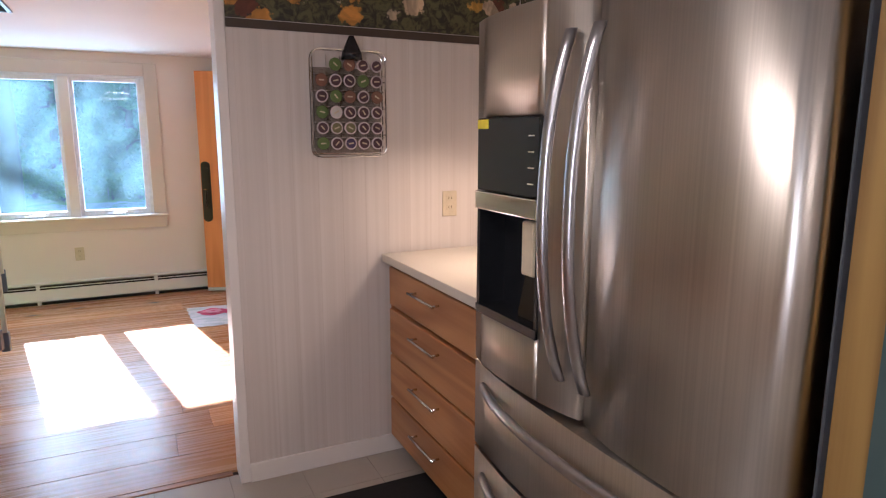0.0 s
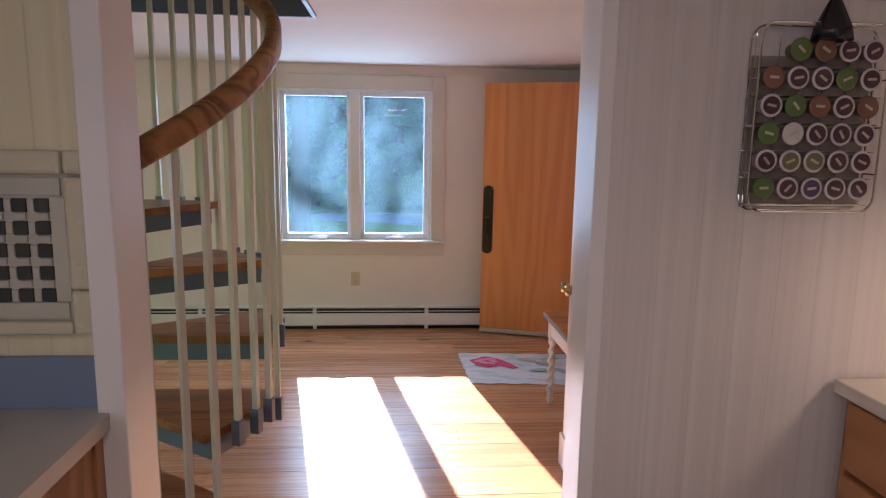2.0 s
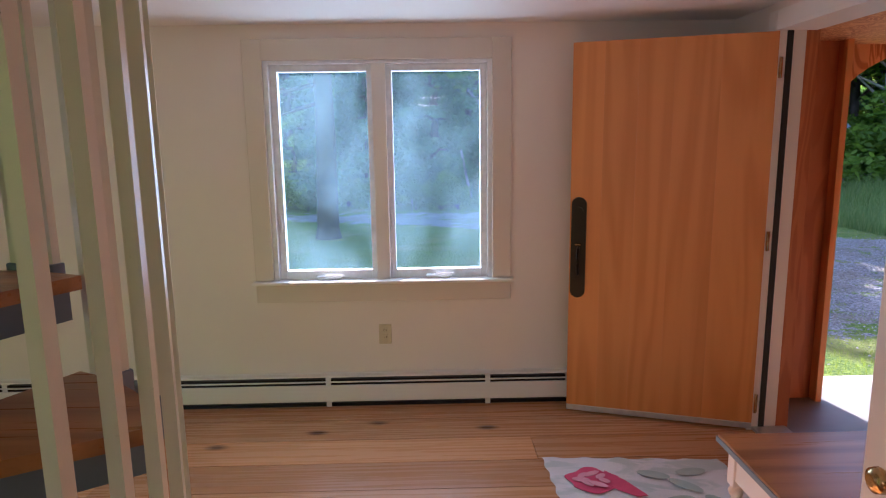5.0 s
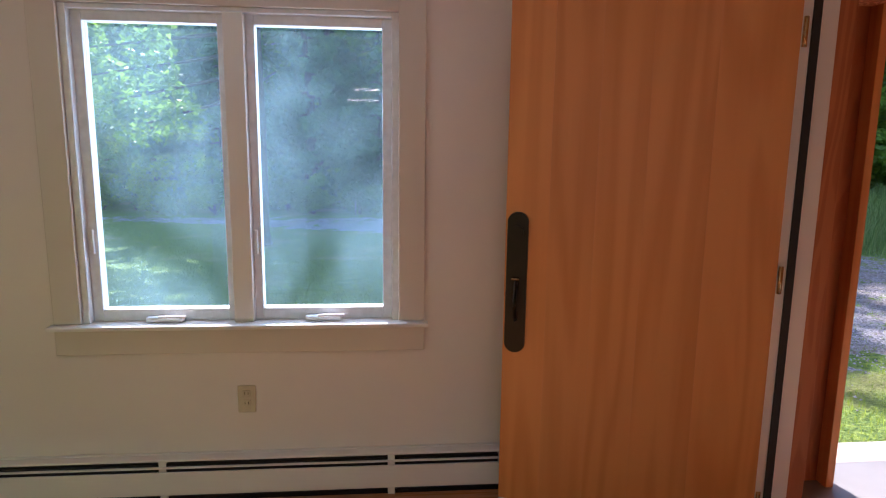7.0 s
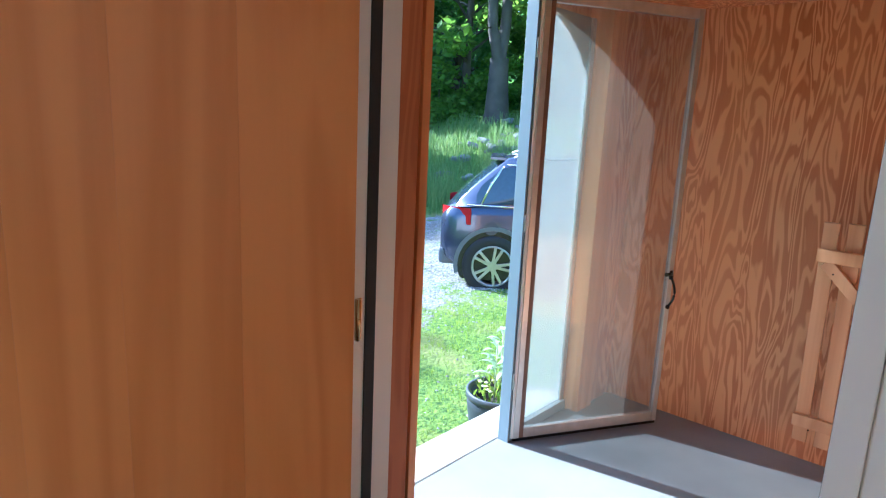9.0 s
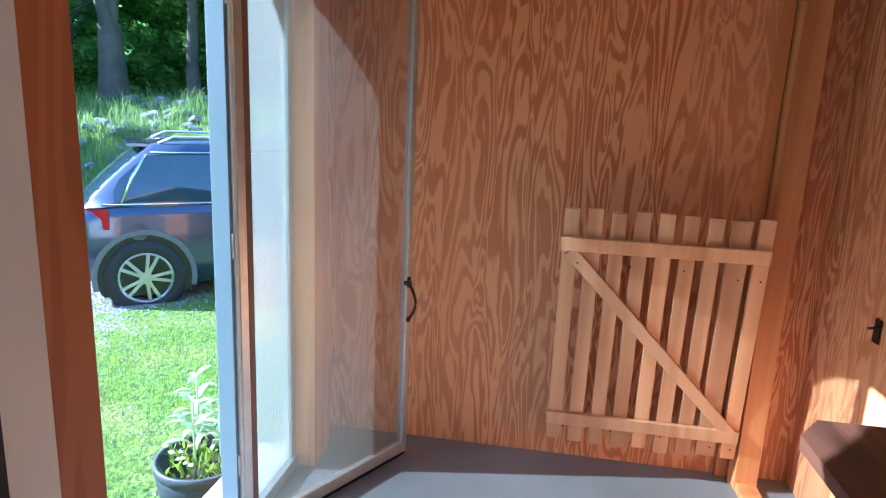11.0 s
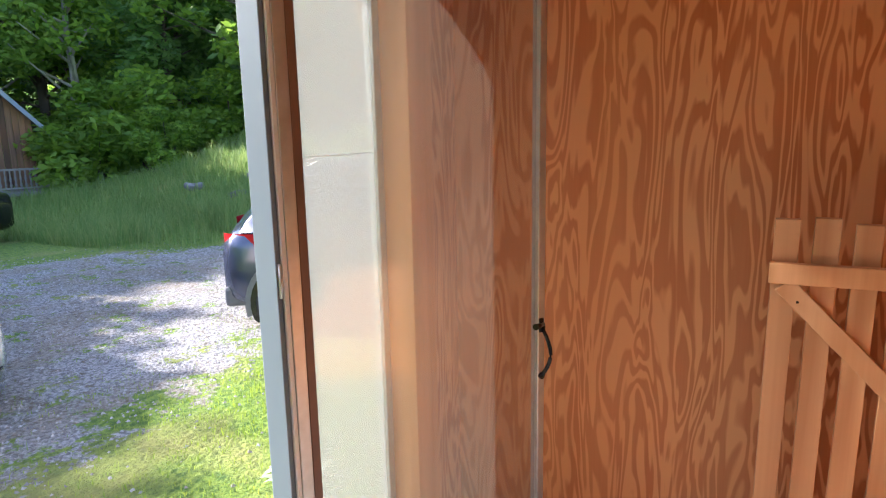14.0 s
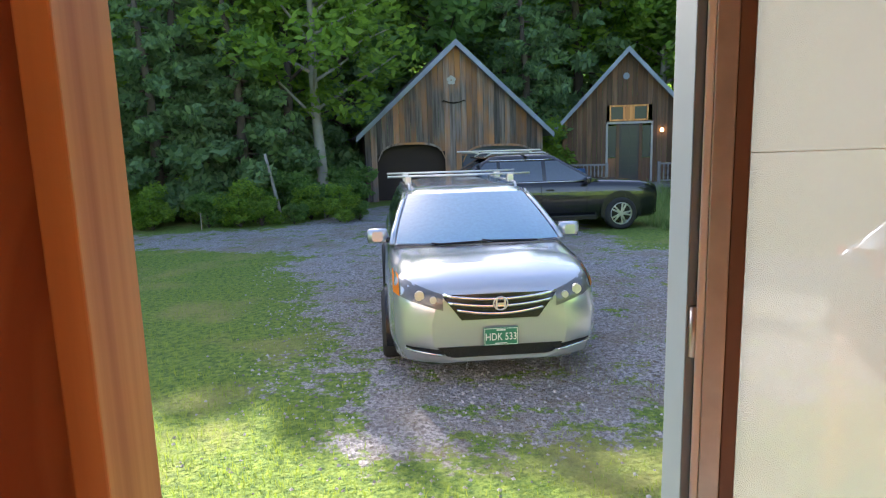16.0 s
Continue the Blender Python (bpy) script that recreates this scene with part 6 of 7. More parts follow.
        g = [[(sg * (0.45 + 0.44 * q), 0.03 + 0.38 * q ** 2.2, 0.76 + 0.11 * t + 0.05 * q) for q in (0, 0.25, 0.5, 0.75, 1.0)] for t in (0, 0.5, 1.0)]
        g = [[(x + sg * 0.008, y - 0.02, z) for x, y, z in row] for row in g]
        part("headlight", sheet(bmesh.new(), g), LENS, c)
        m = bmesh.new()
        bx(m, (-0.10, 0, -0.06), (0.10, 0.10, 0.07), pose(sg * 1.02, 1.62, belt + 0.03), 0.03)
        part("mirror", m, paint_, c)
    y0, y1, hw, z = prof(1.0)
    part("spoiler", prism(bmesh.new(), [(-0.60, y1 - 0.1), (0.60, y1 - 0.1), (0.56, y1 + 0.16), (-0.56, y1 + 0.16)], 2, H - 0.075, H - 0.045), paint_, c)
    part("rear_bumper", B((-0.86, L - 0.30, 0.34), (0.86, L + 0.02, 0.56), 0.05), GREYLIP if big else BLACK, c, "grey lower bumper")
    part("fuel_door", rod(bmesh.new(), (-0.962, L - 0.62, 0.84), (-0.966, L - 0.62, 0.84), 0.085, n=24), paint_, c)
    part("rear_plate", B((-0.15, L + 0.0, 0.70), (0.15, L + 0.02, 0.82), 0.003), FONT_GREEN, c)


GREYLIP = plain("grey_cladding", (0.13, 0.14, 0.16), 0.45)
suv("large_suv", "dark blue suv with silver roof rails and alloy wheels on gravel", (10.47, 0.04, GZ - 0.11), 37, 5.03, DARKBLUE, True)
suv("crossover", "black crossover car with dark windows parked before a wooden barn", (9.75, 12.35, GZ), 86, 4.6, BLACKPAINT, False)
ROD = thing("roof_box_rack", (6.3, 12.3, GZ + 1.66), "pale aluminium rack bars on the roof of a black car", "roof rack")
for x in (-0.6, 0.5):
    part("cross_bar", B((x, -0.7, 0), (x + 0.07, 0.7, 0.03), 0.01), ALU, ROD)
part("long_bar", B((-0.9, -0.3, 0.03), (0.9, -0.24, 0.06), 0.01), ALU, ROD)


# ---------- barn and cottage ----------
DIM_GLASS = plain("dim_glass", (0.035, 0.04, 0.045), 0.35)
def board_wood(name, a, b, c3):
    k = Mat(name, 0.85)
    n = k.noise(k.vec((14, 14, 0.7), True), 1.0, 4)
    m = k.noise(k.vec((1.0, 1.0, 0.5), True), 1.1, 3)
    col = k.mix(k.ramp(m, (0.46, (0, 0, 0)), (0.68, (1, 1, 1))), k.ramp(n, (0.3, a), (0.7, b)), c3)
    sh = k.ramp(k.rand(), (0.0, (0.45, 0.45, 0.46)), (1.0, (1.35, 1.28, 1.2)))
    k.color(k.mix(1.0, col, sh, "MULTIPLY"))
    return k.bump(n, 0.5, 0.006).m


BARNBOARD = board_wood("barn_board", (0.065, 0.055, 0.052), (0.25, 0.22, 0.215), (0.36, 0.17, 0.075))
BROWNBOARD = board_wood("cottage_board", (0.09, 0.055, 0.038), (0.18, 0.11, 0.075), (0.22, 0.11, 0.06))
ROOFMAT = paint("roof_shingle", (0.17, 0.18, 0.20), 0.8, 0.3, 14, 0.4)
FASCIA = paint("fascia", (0.26, 0.31, 0.40), 0.7, 0.2, 14, 0.2)


def gable_house(name, label, x0, x1, y0, y1, eave, peak, over, boards, openings, drop=0.0):
    h = thing(name, ((x0 + x1) / 2, y0, GZ), label, "building")
    W = x1 - x0
    xm = (x0 + x1) / 2
    slope = (peak - eave) / (W / 2 + over)
    top = lambda x: peak - slope * abs(x - xm) - 0.12

    def cut(a, b):
        """The free stretches of the board column a-b, minus the openings."""
        spans = [(GZ, None)]
        for o0, o1, z0, z1, arched in openings:
            if b > o0 + 0.02 and a < o1 - 0.02:
                zt = z1
                if arched:
                    q = ((a + b) / 2 - (o0 + o1) / 2) / ((o1 - o0) / 2)
                    zt = z1 - 0.55 * (1 - math.sqrt(max(0.0, 1 - abs(q) ** 3.2)))
                last = spans.pop()
                if z0 > GZ + 0.05:
                    spans.append((last[0], z0))
                spans.append((zt, None))
        return spans
    n = int(W / 0.19)
    for i in range(n):
        a, b = x0 + W * i / n, x0 + W * (i + 1) / n
        for z0, z1 in cut(a, b):
            p = [(a + 0.004 - xm, z0 - GZ), (b - 0.004 - xm, z0 - GZ)]
            if z1 is None:
                p += [(b - 0.004 - xm, top(b) - GZ)] + ([(0, top(xm) - GZ)] if a < xm < b else []) + [(a + 0.004 - xm, top(a) - GZ)]
            else:
                p += [(b - 0.004 - xm, z1 - GZ), (a + 0.004 - xm, z1 - GZ)]
            d = random.uniform(0, 0.012)
            part("board", prism(bmesh.new(), p, 1, -0.02 - d, 0.0), boards, h)
    w = bmesh.new()
    for xx in (x0, x1 - 0.1):
        bx(w, (xx - xm, 0.0, 0), (xx + 0.1 - xm, y1 - y0, eave + slope * over - 0.1 - GZ))
    prism(w, [(x0 - xm, 0), (x1 - xm, 0), (x1 - xm, top(x1) - GZ), (0, top(xm) - GZ), (x0 - xm, top(x0) - GZ)], 1, y1 - y0 - 0.1, y1 - y0)
    part("wall", w, boards, h)
    r = bmesh.new()
    for sg in (-1, 1):
        e = (sg * (W / 2 + over), eave - GZ)
        q = [(0, peak - GZ), e, (e[0], e[1] - 0.10), (0, peak - GZ - 0.13)]
        prism(r, q, 1, -0.35, y1 - y0 + 0.3)
    part("roof", r, ROOFMAT, h, "dark shingle roof")
    f = bmesh.new()
    for sg in (-1, 1):
        e = (sg * (W / 2 + over), eave - GZ)
        prism(f, [(0, peak - GZ + 0.02), (e[0], e[1] + 0.02), (e[0], e[1] - 0.17), (0, peak - GZ - 0.19)], 1, -0.385, -0.352)
    part("fascia", f, FASCIA, h, "blue-grey gable fascia")
    return h


barn = gable_house("barn", "weathered grey-brown board barn with two arched garage openings", 4.0, 10.2, 20.6, 27, 1.68, 4.78, 0.30, BARNBOARD,
                   [(4.42, 6.72, GZ, 1.42, True), (7.32, 9.98, GZ, 1.30, True)])
# a near-black brown sheet gives the bay its inner shade
part("inner_dark", B((-2.9, 0.3, 0.02), (2.9, 0.36, 2.0)), paint("bay_shade_brown", (0.03, 0.018, 0.014), 0.8), barn, "dark brown sheet for the shade inside the garage bay")
gd = bmesh.new()
for i in range(5):
    bx(gd, (0.22, 0.08, 0.05 + 0.36 * i), (2.88, 0.11, 0.40 + 0.36 * i), None, 0.006)
part("garage_door", gd, paint("garage_grey", (0.10, 0.115, 0.15), 0.7, 0.2, 6), barn, "blue-grey board garage door")
bt = bmesh.new()
for o0, o1, zt in ((4.42, 6.72, 1.42), (7.32, 9.98, 1.30)):
    xm_, a_ = (o0 + o1) / 2 - 7.1, (o1 - o0) / 2
    pts = []
    for i in range(17):
        q = -1 + 2 * i / 16
        pts.append((xm_ + a_ * q, zt - GZ - 0.55 * (1 - math.sqrt(max(0.0, 1 - abs(q) ** 3.2)))))
    for p, q in zip(pts, pts[1:]):
        prism(bt, [(p[0], p[1] - 0.02), (q[0], q[1] - 0.02), (q[0], q[1] + 0.05), (p[0], p[1] + 0.05)], 1, -0.06, -0.03)
part("arch_trim", bt, BARNBOARD, barn)
orn = bmesh.new()
for i in range(5):
    a = math.radians(90 + 72 * i)
    rod(orn, (0.09 * math.cos(a) - 0.12, -0.06, 4.0 + 0.09 * math.sin(a)), (0.09 * math.cos(a) - 0.12, -0.04, 4.0 + 0.09 * math.sin(a)), 0.07, n=10)
part("ornament", orn, plain("pale_ornament", (0.45, 0.46, 0.45), 0.7), barn, "pale carved gable ornament")
an = bmesh.new()
for sg in (-1, 1):
    sweep(an, [(0.0 - 0.05, -0.05, 3.25), (sg * 0.2 - 0.05, -0.05, 3.28), (sg * 0.36 - 0.05, -0.05, 3.34), (sg * 0.38 - 0.05, -0.05, 3.30)], oval(0.02, 0.02, 6))
part("antlers", an, METAL_DARK, barn)

cot = gable_house("cottage", "dark brown board cottage with a glazed door and small front porch", 11.15, 16.15, 21.2, 26.5, 1.72, 4.65, 0.42, BROWNBOARD,
                  [(12.88, 14.62, GZ, 2.0, False), (12.98, 14.45, 2.05, 2.62, False)])
door_unit = thing("cottage_door", (13.75, 21.2, GZ + 0.32), "glazed dark cottage door between narrow sidelights in pale trim", "door")
df = bmesh.new()
for lo, hi in (((-0.90, -0.06, 0), (-0.82, 0.02, 2.2)), ((0.82, -0.06, 0), (0.90, 0.02, 2.2)), ((-0.90, -0.06, 2.12), (0.90, 0.02, 2.2))):
    bx(df, lo, hi)
part("frame", df, paint("cot_trim", (0.42, 0.41, 0.40), 0.6, 0.15, 10), door_unit, "weathered pale trim")
part("post", B((-0.50, -0.04, 0), (-0.38, 0.02, 2.12)), BROWNBOARD, door_unit)
part("post", B((0.38, -0.04, 0), (0.50, 0.02, 2.12)), BROWNBOARD, door_unit)
leaf = part("door_leaf", B((-0.38, -0.01, 0), (0.38, 0.03, 2.1)), paint("cot_door", (0.05, 0.045, 0.05), 0.5), door_unit)
for i in range(2):
    for j in range(5):
        part("pane", B((-0.30 + 0.31 * i, -0.02, 0.25 + 0.36 * j), (-0.01 + 0.31 * i, -0.012, 0.57 + 0.36 * j)), DIM_GLASS, leaf)
for x in (-0.81, 0.51):
    part("sidelight", B((x, -0.02, 0.9), (x + 0.3, 0.0, 2.05)), DIM_GLASS, door_unit)
    part("sidelight_panel", B((x, -0.03, 0.0), (x + 0.3, 0.0, 0.88)), BROWNBOARD, door_unit)
tw = thing("transom_window", (13.72, 21.2, 2.05), "shallow transom window with a warm wooden frame over the door", "window")
tf = bmesh.new()
for lo, hi in (((-0.74, -0.05, 0), (0.74, 0.02, 0.06)), ((-0.74, -0.05, 0.51), (0.74, 0.02, 0.57)), ((-0.74, -0.05, 0.06), (-0.68, 0.02, 0.51)), ((0.68, -0.05, 0.06), (0.74, 0.02, 0.51)), ((-0.22, -0.05, 0.06), (-0.17, 0.02, 0.51)), ((0.17, -0.05, 0.06), (0.22, 0.02, 0.51))):
    bx(tf, lo, hi)
part("frame", tf, STUD, tw)
for x0_, x1_ in ((-0.68, -0.22), (0.22, 0.68)):
    part("pane", B((x0_, -0.01, 0.06), (x1_, 0.0, 0.51)), DIM_GLASS, tw)
part("panel", B((-0.17, -0.02, 0.06), (0.17, 0.0, 0.51)), STUD, tw)
wl = thing("wall_lamp", (14.98, 21.14, 1.68), "small lit brass wall lamp with a warm bulb", "wall lamp")
glow = bpy.data.materials.new("lamp_glow")
glow.use_nodes = True
gb = glow.node_tree.nodes["Principled BSDF"]
gb.inputs["Emission Color"].default_value = (1, 0.55, 0.2, 1)
gb.inputs["Emission Strength"].default_value = 9.0
part("bulb", lathe(bmesh.new(), [(0.0, -0.07), (0.05, -0.04), (0.06, 0.02), (0.03, 0.07), (0.0, 0.08)], n=12, top=False), glow, wl)
part("bracket", B((-0.03, 0.02, -0.12), (0.03, 0.06, 0.12)), METAL_DARK, wl)
DECKM = paint("deck_weathered", (0.26, 0.25, 0.26), 0.8, 0.2, 10, 0.3)
deck = thing("cottage_porch", (13.65, 21.17, GZ), "weathered grey porch deck with turned railings and a step", "porch")
part("deck", B((-2.5, -1.3, 0.18), (2.5, 0.0, 0.30)), DECKM, deck)
part("step", B((-0.9, -1.75, 0.0), (1.1, -1.3, 0.15)), DECKM, deck)
for a, b in ((-2.45, -0.85), (1.05, 2.45)):
    part("top_rail", B((a, -1.28, 0.98), (b, -1.20, 1.04)), DECKM, deck)
    part("bottom_rail", B((a, -1.27, 0.40), (b, -1.21, 0.45)), DECKM, deck)
    nb = int((b - a) / 0.145)
    for i in range(nb + 1):
        x = a + 0.04 + (b - a - 0.08) * i / nb
        bmx = bmesh.new()
        lathe(bmx, [(0.022, 0.45), (0.04, 0.53), (0.02, 0.60), (0.036, 0.72), (0.02, 0.86), (0.03, 0.98)], (x, -1.24), 8, False)
        part("baluster", bmx, DECKM, deck)
    for x in (a, b):
        part("post", B((x - 0.05, -1.29, 0.30), (x + 0.05, -1.19, 1.08)), DECKM, deck)
co = bmesh.new()
rod(co, (-0.05, -0.06, 4.15), (-0.05, -0.04, 4.15), 0.12, n=14)
part("gable_vent", co, FASCIA, cot, "round pale gable vent")
# the cottage stands turned towards the house
turn = Matrix.Translation((13.65, 21.2, 0)) @ pose(0, 0, 0, 0, 0, -20) @ Matrix.Diagonal((0.93, 1, 1, 1)) @ Matrix.Translation((-13.65, -21.2, 0))
for piece in (cot, door_unit, tw, wl, deck):
    piece.matrix_world = turn @ pose(*piece.location)
bar = thing("rain_barrel", (11.4, 20.3, GZ), "blue plastic rain barrel beside the cottage", "barrel")
part("drum", lathe(bmesh.new(), [(0.25, 0.0), (0.29, 0.3), (0.29, 0.6), (0.25, 0.9)], n=20), plain("barrel_blue", (0.03, 0.09, 0.22), 0.5), bar)


# ---------- trees ----------
def leaf_mesh(name, centres, size, mat, rng, n, flat=0.5, axis=None):
    """n small pointed leaves strewn through the clumps (x, y, z, radius)."""
    c = np.array([q[:3] for q in centres])
    r = np.array([q[3] for q in centres])
    pick = rng.choice(len(c), n, p=(r ** 2) / (r ** 2).sum())
    d = rng.normal(size=(n, 3))
    d /= np.linalg.norm(d, axis=1)[:, None]
    p = c[pick] + d * (r[pick] * (0.55 + 0.5 * rng.random(n)))[:, None] * np.array([1, 1, 0.75])
    u = rng.normal(size=(n, 3)) * np.array([1, 1, flat])
    u /= np.linalg.norm(u, axis=1)[:, None]
    v = np.cross(u, rng.normal(size=(n, 3)))
    v /= np.linalg.norm(v, axis=1)[:, None]
    s = (size * (0.6 + 0.8 * rng.random(n)))[:, None]
    quad = np.stack([p - u * s, p + v * s * 0.45, p + u * s, p - v * s * 0.45], 1).reshape(-1, 3)
    me = bpy.data.meshes.new(name)
    me.from_pydata(quad.tolist(), [], np.arange(n * 4).reshape(-1, 4).tolist())
    me.materials.append(mat)
    return me


def grown(name, label, seed, kind, H, leaves, size, mat, bark):
    """A tree at the origin: a tapered trunk with limbs, and a crown of leaf clumps."""
    rng = np.random.default_rng(seed)
    t = thing(name, (0, 0, 0), label, "tree")
    bm = bmesh.new()
    pts = [Vector((0, 0, -0.3))]
    for i in range(7):
        pts.append(pts[-1] + Vector((rng.normal() * 0.05 * H / 8, rng.normal() * 0.05 * H / 8, H * 0.92 / 7)))
    r0 = H * 0.016
    for i in range(7):
        rod(bm, pts[i], pts[i + 1], r0 * (1.25 - i * 0.16 if i else 1.5), r0 * (1.25 - (i + 1) * 0.16), 8, False)
    clumps = []
    if kind == "broad":
        for i in range(26):
            f = 0.30 + 0.66 * (i / 25)
            b = pts[min(6, int(f * 7))].lerp(pts[min(7, int(f * 7) + 1)], (f * 7) % 1)
            a = i * 2.4 + rng.normal() * 0.3
            L = H * 0.21 * math.sin(math.pi * min(0.95, 0.25 + 0.75 * f)) * rng.uniform(0.7, 1.3)
            e = b + Vector((math.cos(a) * L, math.sin(a) * L, L * rng.uniform(0.2, 0.7)))
            rod(bm, b, e, r0 * 0.35, r0 * 0.08, 5, False)
            clumps.append((e.x, e.y, e.z, H * rng.uniform(0.06, 0.10)))
            m = b.lerp(e, 0.6)
            clumps.append((m.x + rng.normal() * 0.3, m.y + rng.normal() * 0.3, m.z + 0.2, H * rng.uniform(0.04, 0.07)))
    elif kind == "fir":
        for i in range(60):
            f = 0.10 + 0.88 * (i / 59)
            b = pts[min(6, int(f * 7))].lerp(pts[min(7, int(f * 7) + 1)], (f * 7) % 1)
            a = i * 2.4
            L = H * 0.24 * (1.03 - f) * rng.uniform(0.75, 1.2)
            e = b + Vector((math.cos(a) * L, math.sin(a) * L, -L * 0.12))
            rod(bm, b, e, r0 * 0.2, r0 * 0.05, 4, False)
            for s in (0.4, 0.65, 0.9):
                q = b.lerp(e, s)
                clumps.append((q.x, q.y, q.z, max(0.08, L * 0.20)))
    else:
        for i in range(16):
            a, L = rng.uniform(0, 6.28), H * rng.uniform(0.1, 0.55)
            e = Vector((math.cos(a) * L, math.sin(a) * L, H * rng.uniform(0.15, 0.85)))
            rod(bm, (0, 0, 0), e, r0 * 0.5, r0 * 0.15, 4, False)
            clumps.append((e.x, e.y, e.z, H * rng.uniform(0.16, 0.27)))
    part("trunk", bm, bark, t)
    crown = new("crown", leaf_mesh("crown", clumps, size, mat, rng, leaves, 0.5 if kind != "fir" else 0.9))
    crown.parent = t
    return t


FAR = pose(0, 0, 0)
kinds = [grown("tree", "tall green broadleaf tree with an uneven crown in the woods", 1, "broad", 10, 6500, 0.15, LEAF, BARK),
         grown("tree", "slender pale-barked tree with light green leaves in the woods", 2, "broad", 10, 5200, 0.13, LEAF, BIRCH),
         grown("tree", "dark green fir tree with drooping boughs in the woods", 3, "fir", 10, 8500, 0.13, NEEDLE, BARK),
         grown("tree", "dark leafy maple with dense foliage in the woods", 4, "broad", 10, 7000, 0.15, LEAF_DARK, BARK)]
bush = grown("bush", "dense green leafy bush at the edge of the woods", 8, "bush", 2.6, 4200, 0.10, LEAF, BARK)
bush["category"] = "bush"
fern = grown("bush", "low dark undergrowth along the edge of the woods", 9, "bush", 1.5, 2600, 0.09, LEAF_DARK, BARK)
fern["category"] = "bush"
R = random.Random(12)


def plant(src, x, y, s, z=None):
    return copy_thing(src, pose(x, y, height(x, y) if z is None else z, 0, 0, R.uniform(0, 360)) @ Matrix.Diagonal((s, s, s * R.uniform(0.92, 1.1), 1)))


spots = []
for row, (y, n) in enumerate(((26.5, 15), (29.5, 14), (33.5, 13), (38.0, 13))):
    for i in range(n):
        spots.append((-16 + 52 * (i + 0.5 * (row % 2)) / n + R.uniform(-1, 1), y + R.uniform(-1.2, 1.2), R.uniform(1.25, 1.55)))
for row, (x, n) in enumerate(((21.5, 7), (25.0, 7), (29.5, 7))):
    for i in range(n):
        spots.append((x + R.uniform(-1, 1), -6 + 31 * (i + 0.5 * (row % 2)) / n + R.uniform(-1, 1), R.uniform(0.9, 1.4)))
for x, y, s in ((-4.0, 19.5, 1.0), (-1.2, 18.3, 0.85), (1.6, 19.2, 1.05), (-7, 21, 1.2), (0.2, 22.5, 1.3), (3.0, 23.8, 1.3), (-3, 24, 1.4), (-11, 18, 1.1), (-9, 24, 1.4), (-14, 21, 1.3), (-18, 16, 1.3),
                (10.7, 24.6, 1.15), (18.2, 21.5, 1.1), (19.5, 25, 1.3), (-20, 10, 1.3), (-22, 3, 1.3)):
    spots.append((x, y, s))
# trees added to shade the drive; heights below follow the sun's slope
spots += [(-1.6, 21.5, 1), (1.3, 21.4, 1), (2.6, 18.6, 1), (0.1, 19.6, 1), (-2.4, 25.6, 1), (-0.6, 28, 1), (2.2, 28.4, 1)]
for i, (x, y, s) in enumerate(spots):
    if -1.2 <= x + 0.197 * (y - 5) and x < 9 and y > 17:
        s = min(1.9, 0.0655 * (y - 2.6)) * R.uniform(0.93, 1.0)
    if x > -13 and x + 0.197 * (y - 5) < -1.2 and y < 32:
        s *= 0.62 if y < 25 else 0.8
    src = kinds[2] if (x < 3 and y < 23.5 and i % 2) else kinds[(i * 7 + i // 3) % 4]
    plant(src, x, y, s)
for i in range(34):
    plant(bush if i % 3 else fern, -15 + 18.2 * i / 33 + R.uniform(-0.4, 0.4), 15.2 + R.uniform(-0.3, 1.6) + max(0, -5 - (-15 + 18.2 * i / 33)) * 0.25, R.uniform(0.32, 0.6))
for x, y, s in ((-6.4, 17.4, 0.95), (-4.0, 16.9, 1.0), (-1.9, 17.3, 0.9), (0.2, 17.8, 0.95), (-9.0, 17.2, 1.0)):
    plant(kinds[2], x, y, s)
for i in range(16):
    plant(fern, 2.6 + R.uniform(-2.5, 1.0), 16.2 + i * 0.28, R.uniform(0.6, 0.9))
for x, y, s in ((16.9, 19.0, 1.5), (18.3, 17.6, 1.6), (19.4, 19.4, 1.7), (17.4, 16.2, 0.9), (20.6, 16.2, 1.4), (21.5, 14.2, 1.3), (23.0, 11.6, 1.2), (22.4, 8.8, 1.1), (22.8, 6.0, 1.2), (22, 3.2, 1.2), (21.6, 0.2, 1.3), (16.4, 21.5, 1.2), (11.0, 22.5, 1.0), (24.5, 13, 1.5), (25, 9, 1.4)):
    plant(bush, x, y, s)
for i in range(26):
    plant(fern if i % 2 else bush, -14 + 46 * i / 25, 25.2 + R.uniform(-0.5, 1.5), R.uniform(0.9, 1.5))
for t in kinds + [bush, fern]:
    t.matrix_world = pose(-26 - 3 * (kinds + [bush, fern]).index(t), 30, height(-30, 30))

# the forked tree on the bank and the trunk on the lawn
ft = thing("forked_tree", (19.4, 12.4, height(19.4, 12.4)), "large grey forked tree trunk with rough bark on the bank", "tree")
bm = bmesh.new()
for p in ([(0, 0, -0.3, 0.58), (0.02, 0, 0.3, 0.44), (0, 0, 1.6, 0.35), (0.0, 0, 2.2, 0.33)], [(0, 0, 2.0, 0.22), (-0.35, 0.1, 3.2, 0.18), (-0.55, 0.1, 6.0, 0.15), (-0.9, 0, 9, 0.1)], [(0, 0, 2.0, 0.22), (0.25, 0, 3.4, 0.19), (0.35, 0, 6.5, 0.16), (0.5, 0, 10, 0.1)]):
    for a, b in zip(p, p[1:]):
        rod(bm, a[:3], b[:3], a[3], b[3], 12, False)
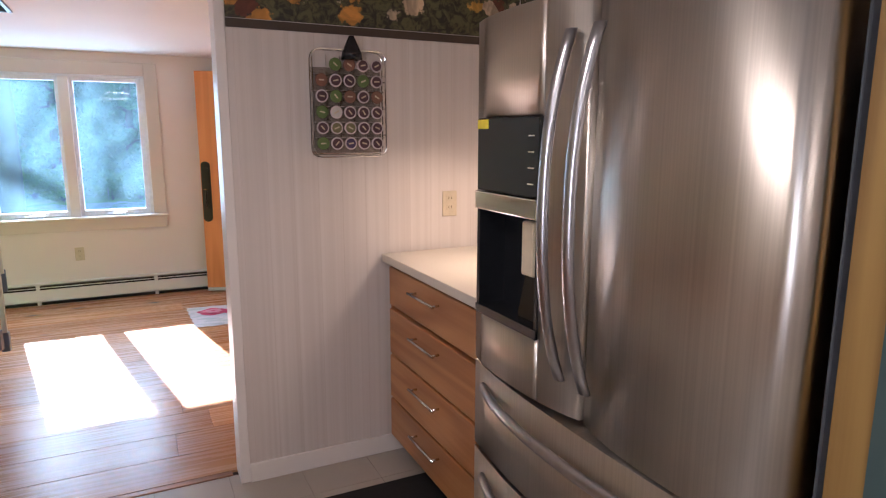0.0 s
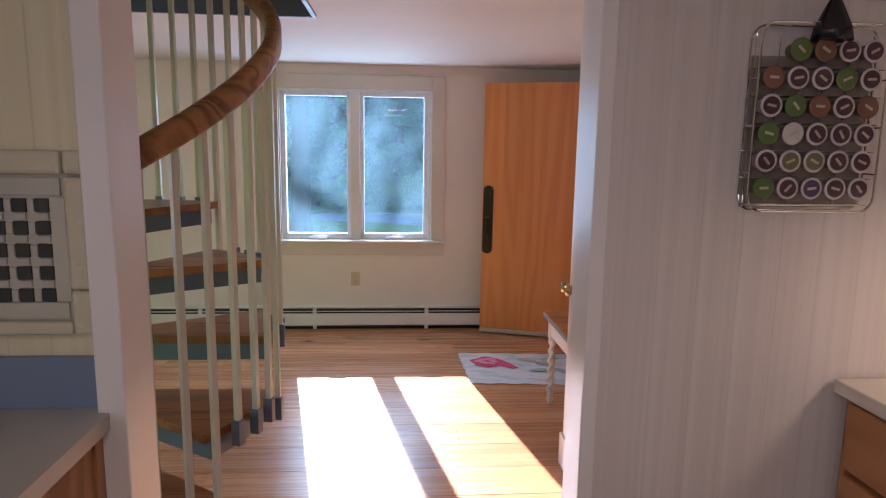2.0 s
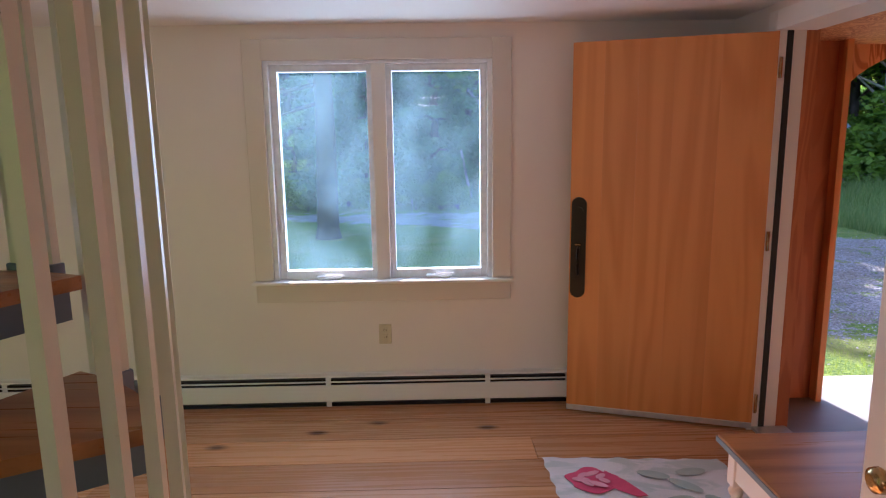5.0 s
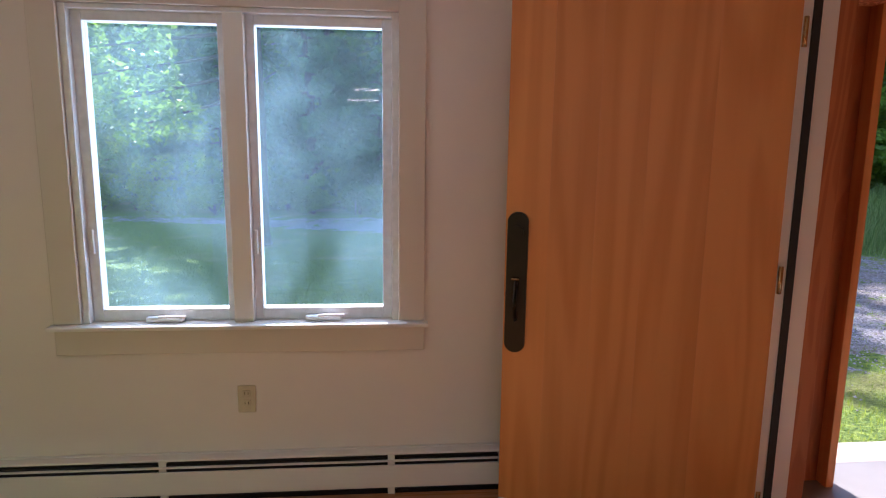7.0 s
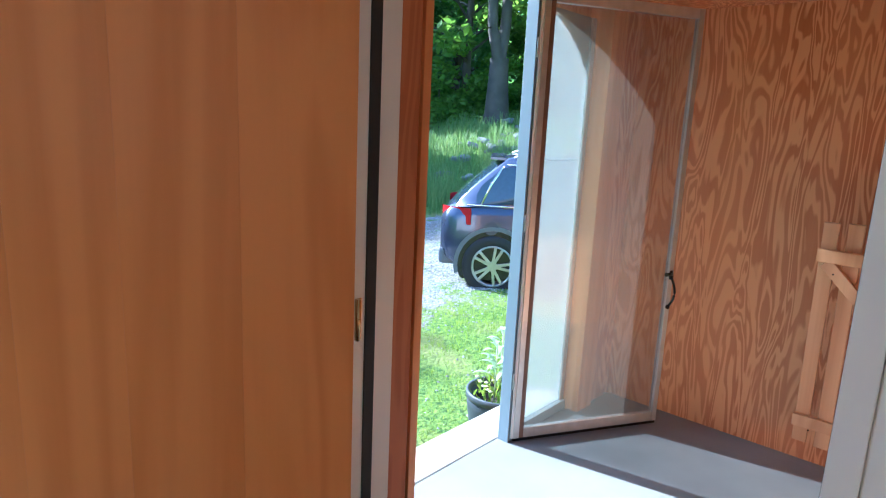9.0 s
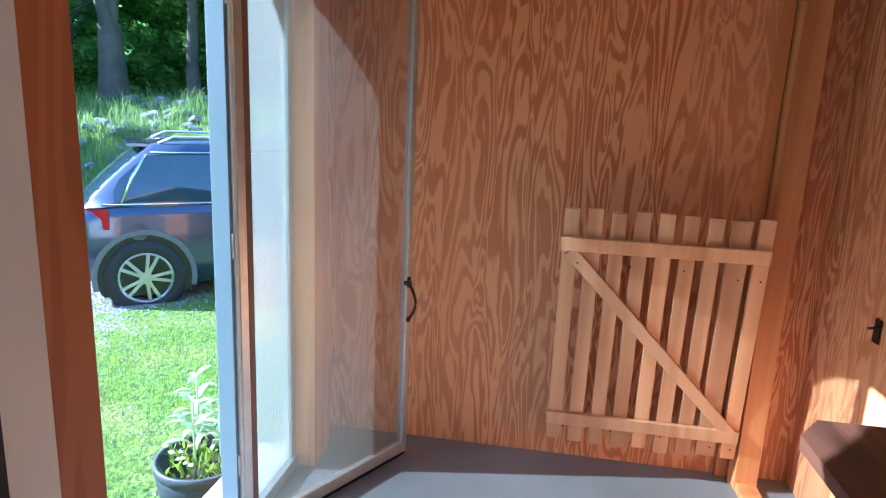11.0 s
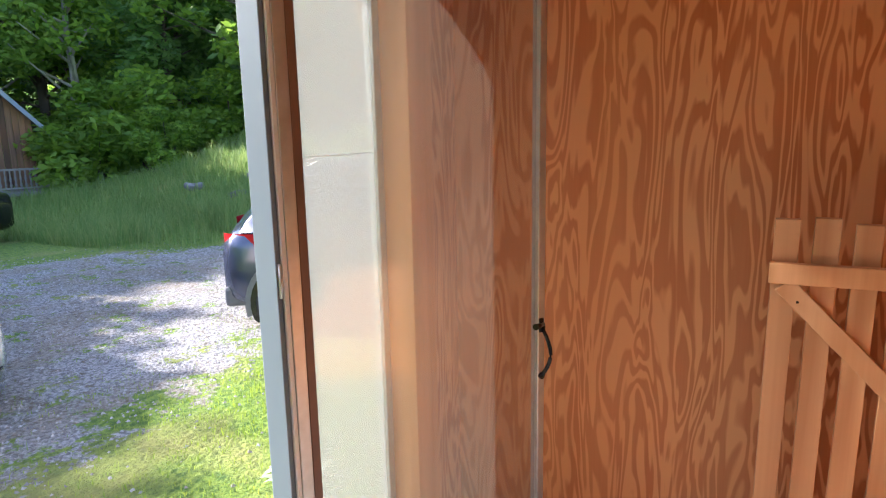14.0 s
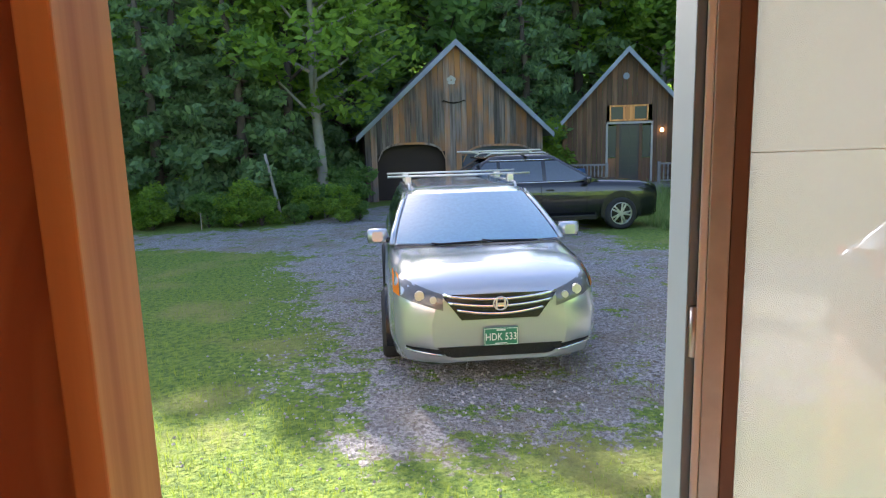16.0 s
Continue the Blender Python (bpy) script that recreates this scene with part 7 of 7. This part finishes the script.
for i in range(8):
    a = i * 2.4
    rod(bm, (0.2, 0, 5 + i * 0.5), (0.2 + 1.6 * math.cos(a), 1.6 * math.sin(a), 6 + i * 0.5), 0.06, 0.02, 5, False)
part("trunk", bm, BARK, ft)
o = new("crown", leaf_mesh("crown", [(0.2 + 1.7 * math.cos(i * 2.4), 1.7 * math.sin(i * 2.4), 5.6 + i * 0.33, 0.9) for i in range(14)], 0.16, LEAF, np.random.default_rng(31), 7000))
o.parent = ft
lt = thing("lawn_tree", (-1.98, 9.95, height(-1.98, 9.95)), "grey tree trunk on the lawn with sunlit leafy branches", "tree")
bm = bmesh.new()
for a, b in zip([(0, 0, -0.2, 0.34), (0, 0, 0.25, 0.24), (0.03, 0, 2.2, 0.21), (0.0, 0, 4.4, 0.18)], [(0, 0, 0.25, 0.24), (0.03, 0, 2.2, 0.21), (0.0, 0, 4.4, 0.18), (-0.1, 0, 6.6, 0.10)]):
    rod(bm, a[:3], b[:3], a[3], b[3], 14, False)
cl = []
for i in range(9):
    a = 2.2 + i * 0.33
    e = (-1.0 + 1.9 * math.cos(a), -0.6 + 1.0 * math.sin(a), 2.3 + 0.42 * i)
    rod(bm, (0, 0, 2.9 + 0.38 * i), e, 0.05, 0.015, 5, False)
    cl += [(e[0], e[1], e[2], 0.62), ((e[0]) * 0.6, e[1] * 0.6, e[2] + 0.1, 0.45)]
part("trunk", bm, BARK, lt)
o = new("crown", leaf_mesh("crown", cl, 0.085, LEAF, np.random.default_rng(32), 5200))
o.parent = lt
bp = thing("leaning_birch", (1.55, 15.6, height(1.55, 15.6)), "thin pale leaning birch stem before dark undergrowth", "tree")
part("trunk", rod(bmesh.new(), (0, 0, 0), (-0.35, 0.2, 1.75), 0.05, 0.035, 8), BIRCH, bp)
for x, y in ((-0.3, 14.9), (2.6, 16.2), (0.9, 15.7)):
    m = thing("marker_stake", (x, y, height(x, y)), "thin pale marker stake at the driveway edge", "stake")
    part("stake", rod(bmesh.new(), (0, 0, 0), (0, 0, 0.4), 0.012, n=6), BIRCH, m)

# far woods ring: sunlit gaps put in as bright colour and a glow
k = Mat("far_woods_glow", 1.0)
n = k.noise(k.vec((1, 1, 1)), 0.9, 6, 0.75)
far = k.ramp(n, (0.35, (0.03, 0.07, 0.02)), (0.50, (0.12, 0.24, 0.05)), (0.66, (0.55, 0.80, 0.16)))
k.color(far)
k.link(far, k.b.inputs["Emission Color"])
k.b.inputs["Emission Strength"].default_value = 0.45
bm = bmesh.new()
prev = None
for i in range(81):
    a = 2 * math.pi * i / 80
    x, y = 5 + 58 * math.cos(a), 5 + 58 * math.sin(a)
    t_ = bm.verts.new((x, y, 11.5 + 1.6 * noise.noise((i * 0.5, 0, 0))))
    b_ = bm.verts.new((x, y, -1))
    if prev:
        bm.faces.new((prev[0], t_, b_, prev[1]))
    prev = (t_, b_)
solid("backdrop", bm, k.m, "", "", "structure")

# ---------- floors, board by board ----------
floor = slab("floor", (-3.0, -3.72, -0.12), (1.95, 0.0, -0.012), paint("subfloor", (0.05, 0.03, 0.02), 0.9))
floor_w = 0.246
rng = random.Random(4)
names = {}
for i in range(15):
    y1 = -0.001 - i * floor_w
    cuts = sorted([-2.999, 1.949] + [rng.uniform(-2.0, 1.0)])
    for a, b in zip(cuts, cuts[1:]):
        o = new("board", mesh_of("board", bx(bmesh.new(), (a + 0.0008, y1 - floor_w + 0.0035, -0.012), (b - 0.0008, y1, 0.0), None), PINE))
        o.parent = floor
        o.location.z = rng.uniform(-0.0008, 0.0)
kfloor = slab("kitchen_floor", (-1.1, -9.0, -0.12), (2.15, -3.735, -0.004), paint("tile_joint", (0.30, 0.27, 0.23), 0.8))
VIN = paint("vinyl_tile", (0.50, 0.45, 0.38), 0.35, 0.15, 9, 0.03)
tm = mesh_of("tile", bx(bmesh.new(), (0.001, 0.001, -0.004), (0.302, 0.302, 0.0), None, 0.0), VIN)
for i in range(10):
    for j in range(12):
        o = new("tile", tm)
        o.parent = kfloor
        o.location = (-1.09 + 0.304 * i, -4.04 - 0.304 * j, 0)
slab("floor_strip", (-0.285, -3.735, -0.01), (0.752, -3.70, 0.004), OAK, "", "structure", 0.003)
